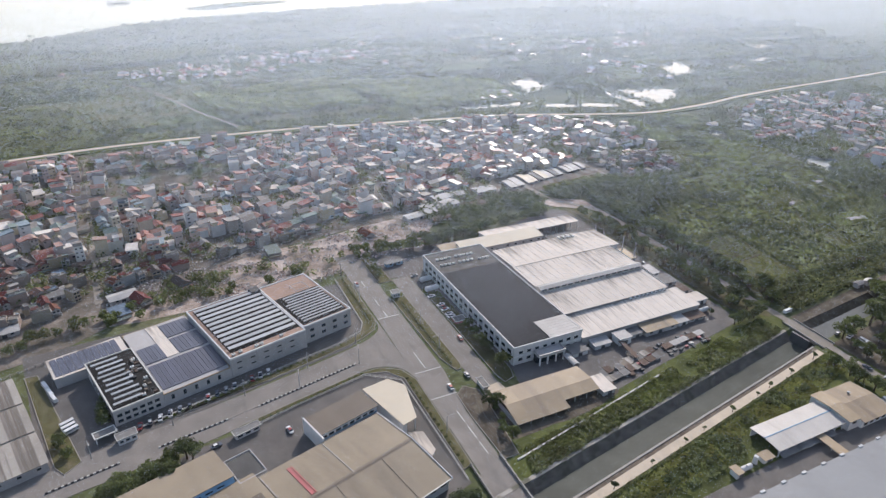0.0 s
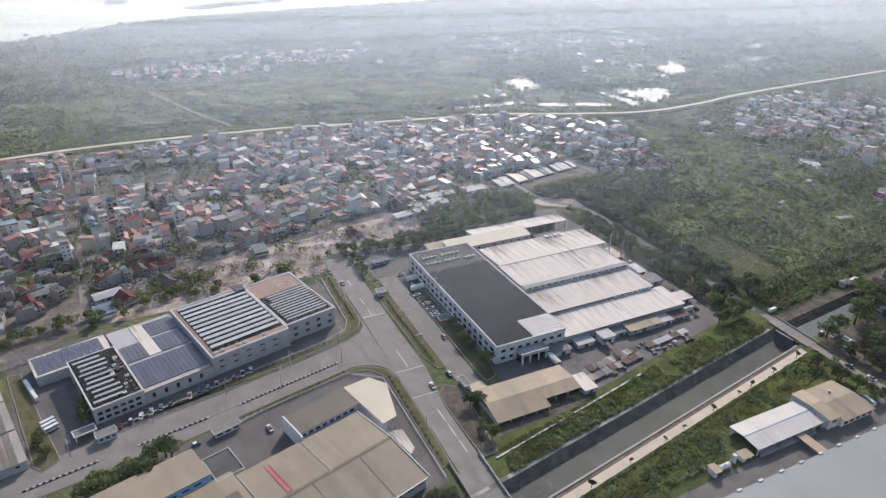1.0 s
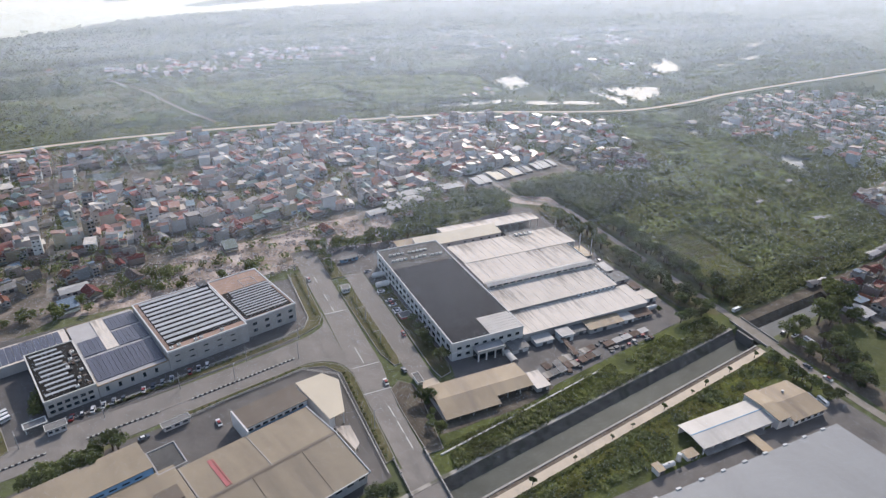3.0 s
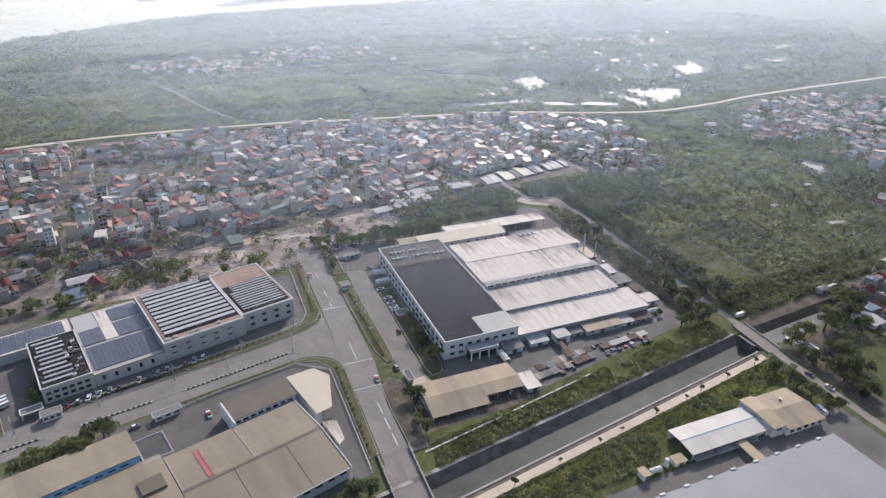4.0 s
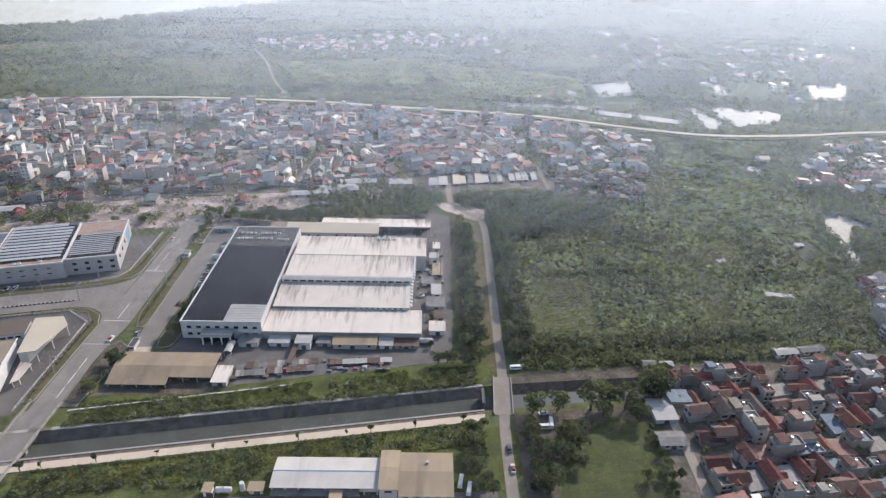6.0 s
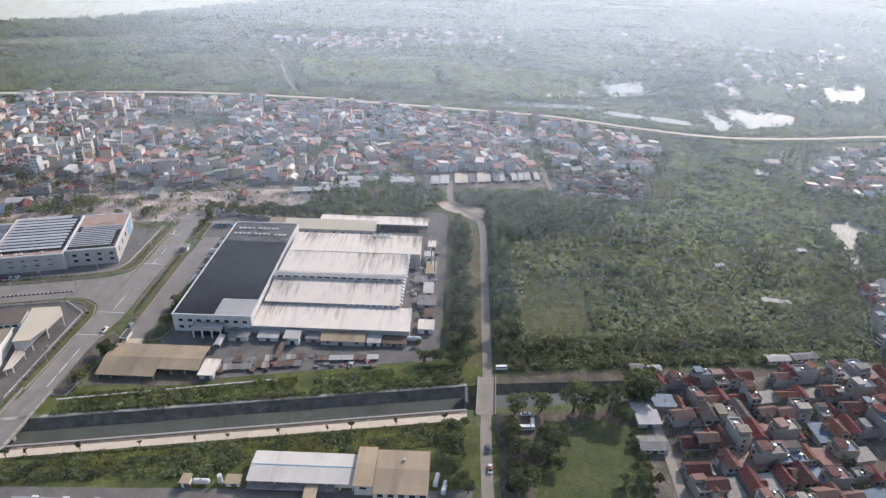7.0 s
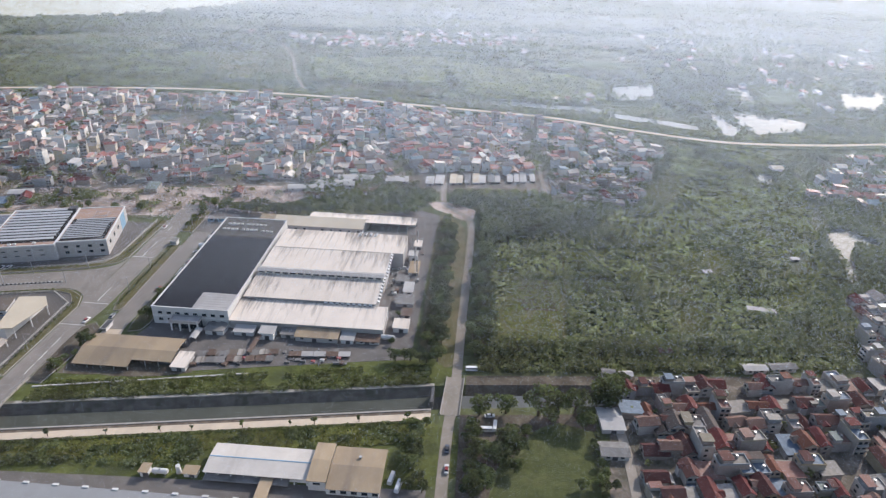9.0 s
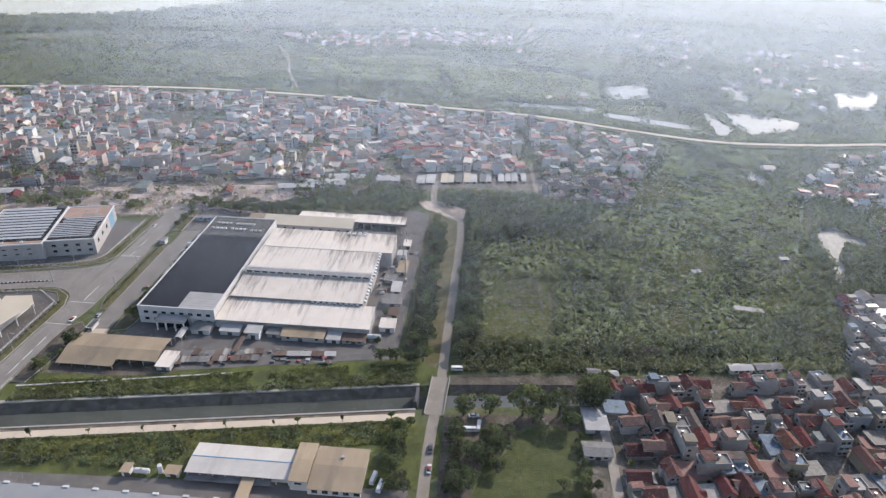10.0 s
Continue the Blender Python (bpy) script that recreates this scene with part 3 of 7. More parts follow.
# lighter open plots
for i, (name, material, label, pts) in enumerate([
    ("plantation_floor", M_SOIL, "dark damp soil below the plantation", [(38.2, -4.6), (52, -3.2), (76, 0.6), (88, 17), (92, 30), (94, 40), (98, 50), (98, 76), (78, 77), (76, 62), (60, 44), (50, 54), (37.5, 46), (37.2, 20)]),
    ("lawn", M_LAWN, "green lawn with worn patches", [(43.6, -13.6), (46, -11.8), (48.6, -12.0), (49.0, -30), (38.6, -30), (40.0, -19), (42.4, -15.8)]),
    ("bank_grass", M_WEED, "weedy green strip beside the canal", [(-6.6, -9.6), (8, -7.4), (26, -4.1), (33.5, -3.3), (33.8, -7.0), (10, -11.1), (-7.0, -14.0)]),
    ("bank_grass_2", M_WEED, "overgrown green slope beside the promenade", [(-7.4, -19.7), (10, -16.7), (33.6, -12.6), (34, -20.6), (-7.4, -22.4)]),
    ("lane_verge", M_GRASS, "dry grass verge beside the lane", [(31.2, 0), (35.3, -4), (35.6, 10), (35.7, 28), (33.6, 33.5), (31.2, 34.5)]),
    ("crop_plot", M_CROP, "plot of low crops in rows", [(40, 1.2), (47.4, 2.8), (48.2, 17.0), (42, 15.4)]),
    ("lane_junction", M_DIRT, "bare trodden dirt at the lane's junction", [(28.6, 39.6), (31.2, 40), (35.2, 38.2), (36.8, 36.8), (36.4, 33.6), (34.6, 33.2), (32.4, 35.4), (30, 37)]),
    ("shaded_ground", M_EARTH, "dusty brown yard below the trees", [(36.6, -11.4), (44, -10.6), (49, -10.2), (49.6, -12.4), (46, -11.6), (43.4, -13.4), (42.2, -15.6), (39.8, -19), (38.4, -30), (36.4, -30)]),
    ("crop_plot_2", M_CROP, "pale green plot of young plants", [(62, 4.8), (65.4, 5.5), (66.8, 10.6), (63.2, 10.7)]),
    ("crop_plot_3", M_CROP, "dry open plot of low plants", [(66.6, 19.2), (73.2, 20.6), (75.2, 26.2), (73.0, 28.3), (68.6, 27.2)]),
    ("field_path", M_GRASS, "narrow pale path along a plot", [(48.0, 2.8), (48.35, 2.8), (48.8, 9), (49.7, 16.6), (50.0, 26), (50.7, 35.4), (50.4, 35.4), (49.6, 26), (49.3, 16.6), (48.45, 9)]),
    ("crop_plot_4", M_CROP, "pale open plot beside the trees", [(66.2, 45), (68.6, 41.8), (73, 49.6), (74.8, 59), (69.3, 57.4)]),
    ("dirt_lot", M_DIRT, "cleared lot of pale dirt and rubble", [(-44, 27.5), (-33, 26.6), (-13, 28.6), (-6, 33.4), (6, 36.5), (8, 41), (2, 44), (-10, 40.5), (-24, 39), (-36, 36.5)]),
    ("town_floor", M_TOWNGROUND, "bare trodden ground between the houses", [(-95, 24), (-52, 22), (-36, 30), (-24, 38), (2, 43), (26, 44), (50, 46), (68, 56), (76, 72), (72, 82), (40, 91), (0, 97.5), (-40, 99), (-90, 90)]),
    ("village_floor", M_TOWNGROUND, "bare trodden ground between the houses", [(51.5, -9), (53, -4.6), (66, -3.2), (84, -0.6), (88, 16), (100, 18), (140, 20), (140, -60), (51, -60)]),
    ("village_floor_2", M_TOWNGROUND, "bare trodden ground between the houses", [(98, 50), (120, 44), (150, 40), (170, 60), (150, 76), (112, 74)]),
    ("river_sand", M_DIRT, "pale sand strip before the tree belt", [(-64, 178), (-40, 191), (-16, 195), (4, 203), (4, 201), (-14, 192), (-38, 188), (-60, 176)]),
    ("shed_ground", M_EARTH, "dark trodden earth round the storage shed", [(-5.6, -9.5), (0, -9.2), (6, -8.6), (8, -7.3), (4, -5.5), (-1, -3.5), (-5.2, -3.4)]),
    ("track_plot", M_TRACK, "pale earth path to the old town", [(1.9, 34.5), (3.4, 34.5), (4.5, 44), (6.5, 62), (5.5, 62), (3.2, 44)]),
]):
    structure(name, sheet(blob(pts, 50 + i, 4, 0.15), 0.006 + 0.0007 * i, 0.02), material, label, "ground")

# ---- the factory ----
def windows(parent, spots, w, h, deep=0.04, name="window", sills=True):
    """Dark panes in a thin frame, one object each. spots: (x, y, z, turn); at turn 0 the pane faces -y."""
    fm = bmesh.new()
    box(-w / 2, w / 2, -deep / 2, deep / 2, -h / 2, h / 2, fm)
    pane_me = bpy.data.meshes.new(name)
    fm.to_mesh(pane_me)
    fm.free()
    pane_me.materials.append(M_GLASS)
    sm = box(-w / 2 - 0.03, w / 2 + 0.03, -deep, deep, -h / 2 - 0.05, -h / 2 - 0.005)
    sill_me = bpy.data.meshes.new("sill")
    sm.to_mesh(sill_me)
    sm.free()
    sill_me.materials.append(M_KERB)
    for x, y, z, turn in spots:
        pane = share(name, pane_me, parent, x, y, z, turn)
        if sills:
            share("sill", sill_me, pane, 0, 0, 0)


def rim(x0, x1, y0, y1, z, high, thick):
    """A parapet round a flat roof."""
    bm = bmesh.new()
    for a in ((x0, x1, y0, y0 + thick), (x0, x1, y1 - thick, y1), (x0, x0 + thick, y0 + thick, y1 - thick), (x1 - thick, x1, y0 + thick, y1 - thick)):
        box(*a, z, z + high, bm)
    return bm


M_SOOTROOF = surface("sooty_flat_roof", (0.1, 0.098, 0.095), 0.2, 0.8, 0.8, 0.1, stain=(0.06, 0.06, 0.06), stain_at=(0.5, 0.75))
M_UNIT = surface("white_enamel", (0.75, 0.74, 0.72), 0.06, 2.0, 0.45, 0.0)


def dark_factory():
    t = thing("factory_building", "long white factory block with a dark membrane roof", "factory", 0, 0.45)
    part("wall", box(0, 9.0, 0, 24.3, 0, 2.25), M_WHITEWALL, t)
    part("parapet", rim(-0.05, 9.05, -0.05, 24.35, 2.2, 0.18, 0.14), M_WHITEWALL, t)
    part("dark_roof", box(0.12, 8.88, 0.12, 18.4, 2.24, 2.3), M_DARKROOF, t, "dark grey roof membrane")
    part("grey_roof", box(0.12, 8.88, 18.45, 24.15, 2.24, 2.29), M_SOOTROOF, t, "plain grey flat roof")
    patch = part("light_roof", box(4.75, 8.9, 0.1, 3.55, 2.31, 2.36), M_PALEROOF, t, "pale ribbed metal roof patch")
    for i in range(7):
        part("seam", box(4.75, 8.9, 0.12 + i * 0.5, 0.15 + i * 0.5, 2.36, 2.38), M_STEEL, patch)
    for i in range(19):
        y = 0.25 + i * 1.3
        part("pilaster", box(-0.07, 0.0, y, y + 0.13, 0, 2.2), M_WHITEWALL, t)
    windows(t, [(-0.005, 0.95 + i * 1.3, z, -90) for i in range(18) for z in (0.65, 1.5)], 0.7, 0.34)
    windows(t, [(0.9 + i * 1.05, 0.0, 1.55, 0) for i in range(8)] + [(0.9 + i * 1.05, 0, 0.65, 0) for i in (0, 1, 6, 7)], 0.5, 0.3)
    part("floor_band", box(-0.03, 9.03, -0.03, 0.0, 1.05, 1.17), M_WHITEWALL, t)
    porch = part("porch_roof", box(2.5, 5.9, -1.35, -0.02, 1.1, 1.28), M_GREYWALL, t, "flat grey porch roof with railings")
    part("railing", rim(2.5, 5.9, -1.35, -0.1, 1.28, 0.2, 0.05), M_STEEL, porch)
    for x in (2.6, 3.6, 4.7, 5.7):
        part("column", box(x, x + 0.14, -1.3, -1.16, 0, 1.1), M_WHITEWALL, t)
    part("porch_wall", box(2.6, 5.8, -0.75, -0.05, 0.02, 1.1), M_GLASS, t, "dark glazed entrance front")
    bm = bmesh.new()
    for i in range(9):
        a = math.pi * i / 8
        b = math.pi * (i + 1) / 8
        if i < 8:
            v = [bm.verts.new((6.0 - 0.42 * math.cos(q), y, 0.62 + 0.22 * math.sin(q))) for q, y in ((a, -3.4), (b, -3.4), (b, -1.4), (a, -1.4))]
            bm.faces.new(v)
    bmesh.ops.remove_doubles(bm, verts=bm.verts, dist=0.001)
    bmesh.ops.solidify(bm, geom=bm.faces[:], thickness=0.04)
    part("canopy", bm, M_PALEROOF, t, "white curved walkway canopy")
    for y in (-3.3, -2.4, -1.5):
        for x in (5.62, 6.38):
            part("post", tube(x, y, 0, 0.64, 0.025, 0.025), M_STEEL, t)


dark_factory()


def hall_bay(label, outline, x0, x1, ribs_at, material=None):
    """One bay of the white-roofed hall: wall below, sheet roof above, with raised seams on it."""
    (y0, z0), (y1, z1) = outline
    t = thing("factory_hall_bay", label, "factory", 0, 0, 0, 0, "bays of the factory hall")
    part("wall", profile([(y0 + 0.05, 0), (y0 + 0.05, z0 - 0.06), (y1 - 0.02, z1 - 0.06), (y1 - 0.02, 0)], x0 + 0.05, x1 - 0.05), M_GREYWALL, t)
    roof = part("roof", profile([(y0 - 0.12, z0 - 0.05), (y0 - 0.12, z0), (y1, z1), (y1, z1 - 0.05)], x0, x1), material or M_WHITEROOF, t, "white sheet-metal roof streaked with soot")
    slope = (z1 - z0) / (y1 - y0)
    sm = profile([(y0 - 0.1, z0), (y0 - 0.1, z0 + 0.018), (y1 - 0.02, z1 + 0.018), (y1 - 0.02, z1)], -0.015, 0.015)
    me = bpy.data.meshes.new("seam")
    sm.to_mesh(me)
    sm.free()
    me.materials.append(M_WHITEROOF)
    for x in ribs_at:
        share("seam", me, roof, x, 0, 0)
    return t


span = [9.9 + 1.12 * i for i in range(15)]
bay_1 = hall_bay("white-roofed front bay of the factory hall", ((0.35, 1.25), (4.55, 1.55)), 9.06, 27.1, span)
bay_2 = hall_bay("white-roofed second bay of the factory hall", ((4.62, 1.88), (9.75, 2.08)), 9.4, 25.6, span[:14])
bay_3 = hall_bay("white-roofed third bay of the factory hall", ((10.7, 2.28), (16.55, 2.36)), 9.5, 25.8, span[:14])
bay_4 = hall_bay("white-roofed rear bay of the factory hall", ((16.62, 2.42), (22.3, 2.24)), 9.6, 27.4, span[:15])
band = thing("roof_monitor", "long raised white ventilation monitor across the roof", "roof vent", 0, 0, 0)
part("body", profile([(9.77, 0.1), (9.77, 2.5), (10.2, 2.62), (10.66, 2.5), (10.66, 0.1)], 9.45, 25.7), M_WHITEROOF, band)
part("cap", profile([(9.62, 2.5), (10.2, 2.66), (10.8, 2.5), (10.8, 2.46), (10.2, 2.62), (9.62, 2.46)], 9.4, 25.75), M_PALEROOF, band, "pale metal cap")
for i in range(16):
    part("louvre", box(9.7 + i, 10.4 + i, 9.73, 9.765, 2.18, 2.42), M_DARKSTEEL, band)


def fan_hood(x, y, z, turn):
    t = thing("exhaust_fan", "small white exhaust hood with a dark mouth", "fan", x, y, z, turn, "exhaust fans on the hall")
    part("hood", profile([(-0.3, 0), (-0.3, 0.12), (0, 0.3), (0, 0)], -0.17, 0.17), M_WHITEWALL, t)
    part("mouth", box(-0.13, 0.13, -0.31, -0.3, 0.01, 0.1), M_DARKSTEEL, t)
    part("bracket", box(-0.15, 0.15, -0.2, 0.0, -0.05, 0.0), M_STEEL, t)
    return t


fan = fan_hood(19.5, 4.6, 1.58, 0)
for i in range(1, 9):
    copy_thing(fan, pose(19.5 + i * 0.68, 4.6, 1.58))
for i in range(16):
    copy_thing(fan, pose(25.63 + (0.17 if i > 7 else 0), 5.2 + i * 0.72, 1.7 + 0.04 * i, 0, 0, 90))


def roof_unit(x, y, z, w=0.36, d=0.3, h=0.24, turn=0.0):
    t = thing("air_conditioner", "pale outdoor air conditioner on the roof", "air conditioner", x, y, z, turn, "roof air conditioners")
    part("case", box(-w / 2, w / 2, -d / 2, d / 2, 0.04, h, None, 0.015), M_UNIT, t)
    part("fan_grille", tube(0, 0, h, h + 0.012, 0.1, 0.1, 12), M_DARKSTEEL, t)
    part("foot", box(-w / 2, -w / 2 + 0.05, -d / 2, d / 2, 0, 0.04), M_DARKSTEEL, t)
    part("foot", box(w / 2 - 0.05, w / 2, -d / 2, d / 2, 0, 0.04), M_DARKSTEEL, t)
    return t


unit = roof_unit(1.2, 22.6, 2.29)
for i in range(1, 9):
    copy_thing(unit, pose(1.2 + i * 0.6 + (0.4 if i > 3 else 0), 22.6, 2.29))
for i in range(8):
    copy_thing(unit, pose(1.0 + i * 0.6 + (0.4 if i > 3 else 0), 20.9, 2.29))
for i in range(3):
    copy_thing(unit, pose(6.7 + i * 0.6, 20.7, 2.29))
for i in range(8):
    copy_thing(unit, pose(20.6 + (i % 4) * 0.75, 21.45 + (i // 4) * 0.5, 2.27))

# rear sheds behind the hall
def shed(label, x, y, w, d, h0, h1, roof, wall, turn=0.0, name="shed", ridge=None, open_front=False, group=""):
    """A simple shed: front height h0, rear height h1, or a ridge of its own height between; posts where it is open."""
    t = thing(name, label, "shed", x, y, 0, turn, group)
    top = [(0, h0), (d / 2, ridge), (d, h1)] if ridge else [(0, h0), (d, h1)]
    if open_front:
        part("back_wall", box(0, w, d - 0.06, d - 0.0, 0, h1 - 0.04), wall, t)
        n = max(2, round(w / 1.2) + 1)
        for i in range(n):
            px = 0.05 + (w - 0.1) * i / (n - 1)
            part("post", box(px - 0.035, px + 0.035, 0.05, 0.12, 0, h0 - 0.03), M_STEEL, t)
    else:
        part("wall", profile([(0.04, 0)] + [(min(max(q, 0.04), d - 0.04), z - 0.03) for q, z in top] + [(d - 0.04, 0)], 0.04, w - 0.04), wall, t)
        m = max(1, int(w / 1.3))
        part("door", box(w * 0.4, w * 0.4 + 0.5, 0.015, 0.05, 0, min(0.6, h0 * 0.7)), M_DARKSTEEL, t)
        windows(t, [(w * (i + 0.5) / m, 0.035, h0 * 0.62, 0) for i in range(m) if abs(w * (i + 0.5) / m - w * 0.4 - 0.25) > 0.55], 0.34, 0.2)
    part("roof", profile([(q + (-0.1 if i == 0 else 0.1 if i == len(top) - 1 else 0), z) for i, (q, z) in enumerate(top)] + [(q + (0.1 if i == 0 else -0.1 if i == len(top) - 1 else 0), z - 0.04) for i, (q, z) in enumerate(top[::-1])], -0.08, w + 0.08), roof, t)
    return t


shed("long pale-roofed shed behind the factory hall", 6.6, 25.3, 13.6, 2.5, 1.35, 1.75, M_CREAM, M_GREYWALL)
shed("white-roofed store behind the long shed", 11.6, 28.0, 9.0, 2.0, 1.75, 1.5, M_WHITEROOF, M_GREYWALL)
shed("tan-roofed lean-to beside the long shed", 4.0, 27.0, 6.4, 1.6, 1.2, 1.35, M_TANROOF, M_GREYWALL)
shed("open white-roofed canopy behind the hall", 20.3, 27.0, 7.6, 2.8, 1.7, 1.6, M_WHITEROOF, M_GREYWALL, open_front=True)
shed("low plant room beside the hall", 21.0, 24.4, 5.6, 1.6, 0.8, 0.8, M_GREYROOF, M_GREYWALL)

# low lean-tos along the front of the hall
for label, x, y, w, d, h0, h1, roof, wall in (
    ("white lean-to with a metal roof beside the hall", 10.0, -1.0, 2.3, 1.2, 0.62, 0.75, M_PALEROOF, M_WHITEWALL),
    ("pale two-storey office cabin beside the hall", 13.1, -1.5, 1.7, 1.5, 1.02, 1.02, M_PALEROOF, M_WHITEWALL),
    ("grey store room beside the hall", 15.4, -0.9, 1.6, 1.1, 0.6, 0.72, M_GREYROOF, M_GREYWALL),
    ("long tan-roofed canopy beside the hall", 17.2, -1.3, 4.9, 1.5, 0.72, 0.92, M_TANROOF, M_GREYWALL),
    ("small white store beside the hall", 22.4, -1.2, 1.5, 1.4, 0.62, 0.7, M_PALEROOF, M_WHITEWALL),
    ("rust-red lean-to at the end of the hall", 24.1, -1.1, 2.7, 1.3, 0.5, 0.6, M_RUST, M_GREYWALL),
    ("white porch room beside the dark-roofed block", 6.7, -1.2, 2.2, 1.5, 0.7, 0.75, M_GREYROOF, M_WHITEWALL),
):
    shed(label, x, y, w, d, h0, h1, roof, wall)
walkway = thing("covered_walkway", "narrow rusty covered walkway across the yard", "walkway", 13.0, -4.6, 0, -4)
part("roof", profile([(0, 0.58), (3.2, 0.72), (3.2, 0.76), (0, 0.62)], -0.3, 0.3), M_RUST, walkway)
for y in (0.1, 1.6, 3.1):
    for x in (-0.26, 0.26):
        part("post", tube(x, y, 0, 0.58 + 0.04 * y, 0.03, 0.03, 6), M_STEEL, walkway)

# tan shed by the road and its white annexe
t = thing("storage_shed", "long tan-roofed open storage shed with weathered sheets", "shed", -4.8, -8.3)
part("roof", profile([(-0.1, 0.56), (2.4, 1.08), (4.9, 0.9), (4.9, 0.86), (2.4, 1.03), (-0.1, 0.51)], 0, 6.1), M_TANROOF, t)
part("roof", profile([(0.9, 0.77), (2.4, 1.08), (4.9, 0.9), (4.9, 0.86), (2.4, 1.03), (0.9, 0.72)], 6.1, 10.4), M_TANROOF, t)
part("wall", box(0.05, 10.3, 4.72, 4.8, 0, 0.86), M_GREYWALL, t)
part("wall", box(0.05, 0.12, 0.2, 4.72, 0, 0.56), M_GREYWALL, t)
for i in range(8):
    part("post", box(0.1 + i * 1.46, 0.18 + i * 1.46, 0.05 if i < 5 else 0.98, 0.13 if i < 5 else 1.06, 0, 0.52 if i < 5 else 0.73), M_STEEL, t)
for i in range(5):
    part("goods_pile", box(0.7 + i * 2.0, 2.0 + i * 2.0, 1.3, 3.9, 0, 0.34 + 0.1 * (i % 2)), M_RUST if i % 2 else M_DARKSTEEL, t)
shed("white-roofed annexe beside the tan shed", 5.75, -7.9, 1.55, 2.5, 0.66, 0.72, M_WHITEROOF, M_GREYWALL)

# yard clutter
rng = random.Random(4)
KINDS = [("crate", "rough wooden crate in the yard", M_RUST), ("container", "grey steel bin in the yard", M_DARKSTEEL), ("pallet_stack", "stack of worn pallets", M_GREYROOF), ("machine_part", "weathered machine part kept outdoors", M_GREYROOF), ("tarp_stack", "goods under a red tarpaulin", M_REDPAINT), ("pale_pack", "stack of pale packed goods", M_PALEROOF)]
for i in range(70):
    name, label, material = KINDS[rng.choice((0, 1, 1, 2, 2, 3, 3, 3, 1, 5, 0, 2, 3, 4))]
    x = rng.uniform(7.6, 24)
    y = -5.6 + 0.13 * (x - 7.6) + rng.uniform(-1.3, 1.2)
    w, d, h = rng.uniform(0.2, 0.7), rng.uniform(0.2, 0.6), rng.uniform(0.1, 0.32)
    c = thing(name, label, name.split("_")[0], x, y, 0.02, rng.uniform(-15, 15), "yard clutter")
    part("body", box(-w / 2, w / 2, -d / 2, d / 2, 0.03, h, None, 0.02), material, c)
    part("runner", box(-w / 2, -w / 2 + 0.06, -d / 2, d / 2, 0, 0.03), M_DARKSTEEL, c)
    part("runner", box(w / 2 - 0.06, w / 2, -d / 2, d / 2, 0, 0.03), M_DARKSTEEL, c)
for i in range(5):
    shed("small pale-roofed open rack in the yard", 17.4 + i * 1.35, -4.3 + i * 0.13, 1.15, 0.6, 0.3, 0.36, M_PALEROOF if i % 3 else M_RUST, M_GREYWALL, 6, "rack", None, True)

for i in range(16):
    x = 7.7 + (i % 8) * 1.05 + rng.uniform(-0.15, 0.15)
    y = -6.6 + 0.16 * (x - 7.6) + (i // 8) * 1.15 + rng.uniform(-0.15, 0.15)
    shed(("low shack with a weathered sheet roof", "open rack under a patched sheet roof")[i % 2], x, y, rng.uniform(0.6, 0.95), rng.uniform(0.6, 1.0), 0.3, 0.38, rng.choice((M_GREYROOF, M_RUST, M_OLDROOF, M_GREYROOF, M_BROWNROOF)), M_GREYWALL, 8, "shack", None, bool(i % 2))

# right side yard: small sheds, tanks and stacks
for label, x, y, w, d, h0, h1, roof, wall in (
    ("white box-shaped store in the side yard", 28.0, 1.6, 1.8, 1.9, 0.75, 0.75, M_WHITEROOF, M_WHITEWALL),
    ("red-roofed hut in the side yard", 28.6, 4.6, 1.1, 1.5, 0.5, 0.6, M_RUST, M_GREYWALL),
    ("grey-roofed workshop in the side yard", 27.6, 7.0, 2.2, 2.0, 0.6, 0.7, M_GREYROOF, M_GREYWALL),
    ("pale store in the side yard", 28.2, 9.9, 1.2, 2.2, 0.55, 0.7, M_PALEROOF, M_WHITEWALL),
    ("low grey store in the side yard", 26.9, 12.6, 1.6, 1.5, 0.5, 0.5, M_GREYROOF, M_GREYWALL),
    ("tan-roofed store in the side yard", 28.3, 14.9, 1.3, 3.0, 0.5, 0.6, M_TANROOF, M_GREYWALL),
    ("tall pale boiler house in the side yard", 27.9, 18.6, 1.2, 1.4, 1.1, 1.1, M_PALEROOF, M_WHITEWALL),
    ("small white hut in the side yard", 28.3, 22.2, 1.0, 1.8, 0.7, 0.7, M_WHITEROOF, M_WHITEWALL),
):
    shed(label, x, y, w, d, h0, h1, roof, wall)
for i in range(26):
    x, y = rng.uniform(26.2, 29.8), rng.uniform(4, 22)
    w, d, h = rng.uniform(0.2, 0.6), rng.uniform(0.2, 0.6), rng.uniform(0.15, 0.5)
    c = thing("plant_cabinet", "weathered grey plant cabinet in the side yard", "cabinet", x, y, 0.02, 0, "side yard plant")
    part("body", box(-w / 2, w / 2, -d / 2, d / 2, 0.03, h, None, 0.02), rng.choice((M_STEEL, M_WHITEWALL, M_GREYROOF, M_RUST)), c)
    part("plinth", box(-w / 2 - 0.03, w / 2 + 0.03, -d / 2 - 0.03, d / 2 + 0.03, 0, 0.03), M_KERB, c)
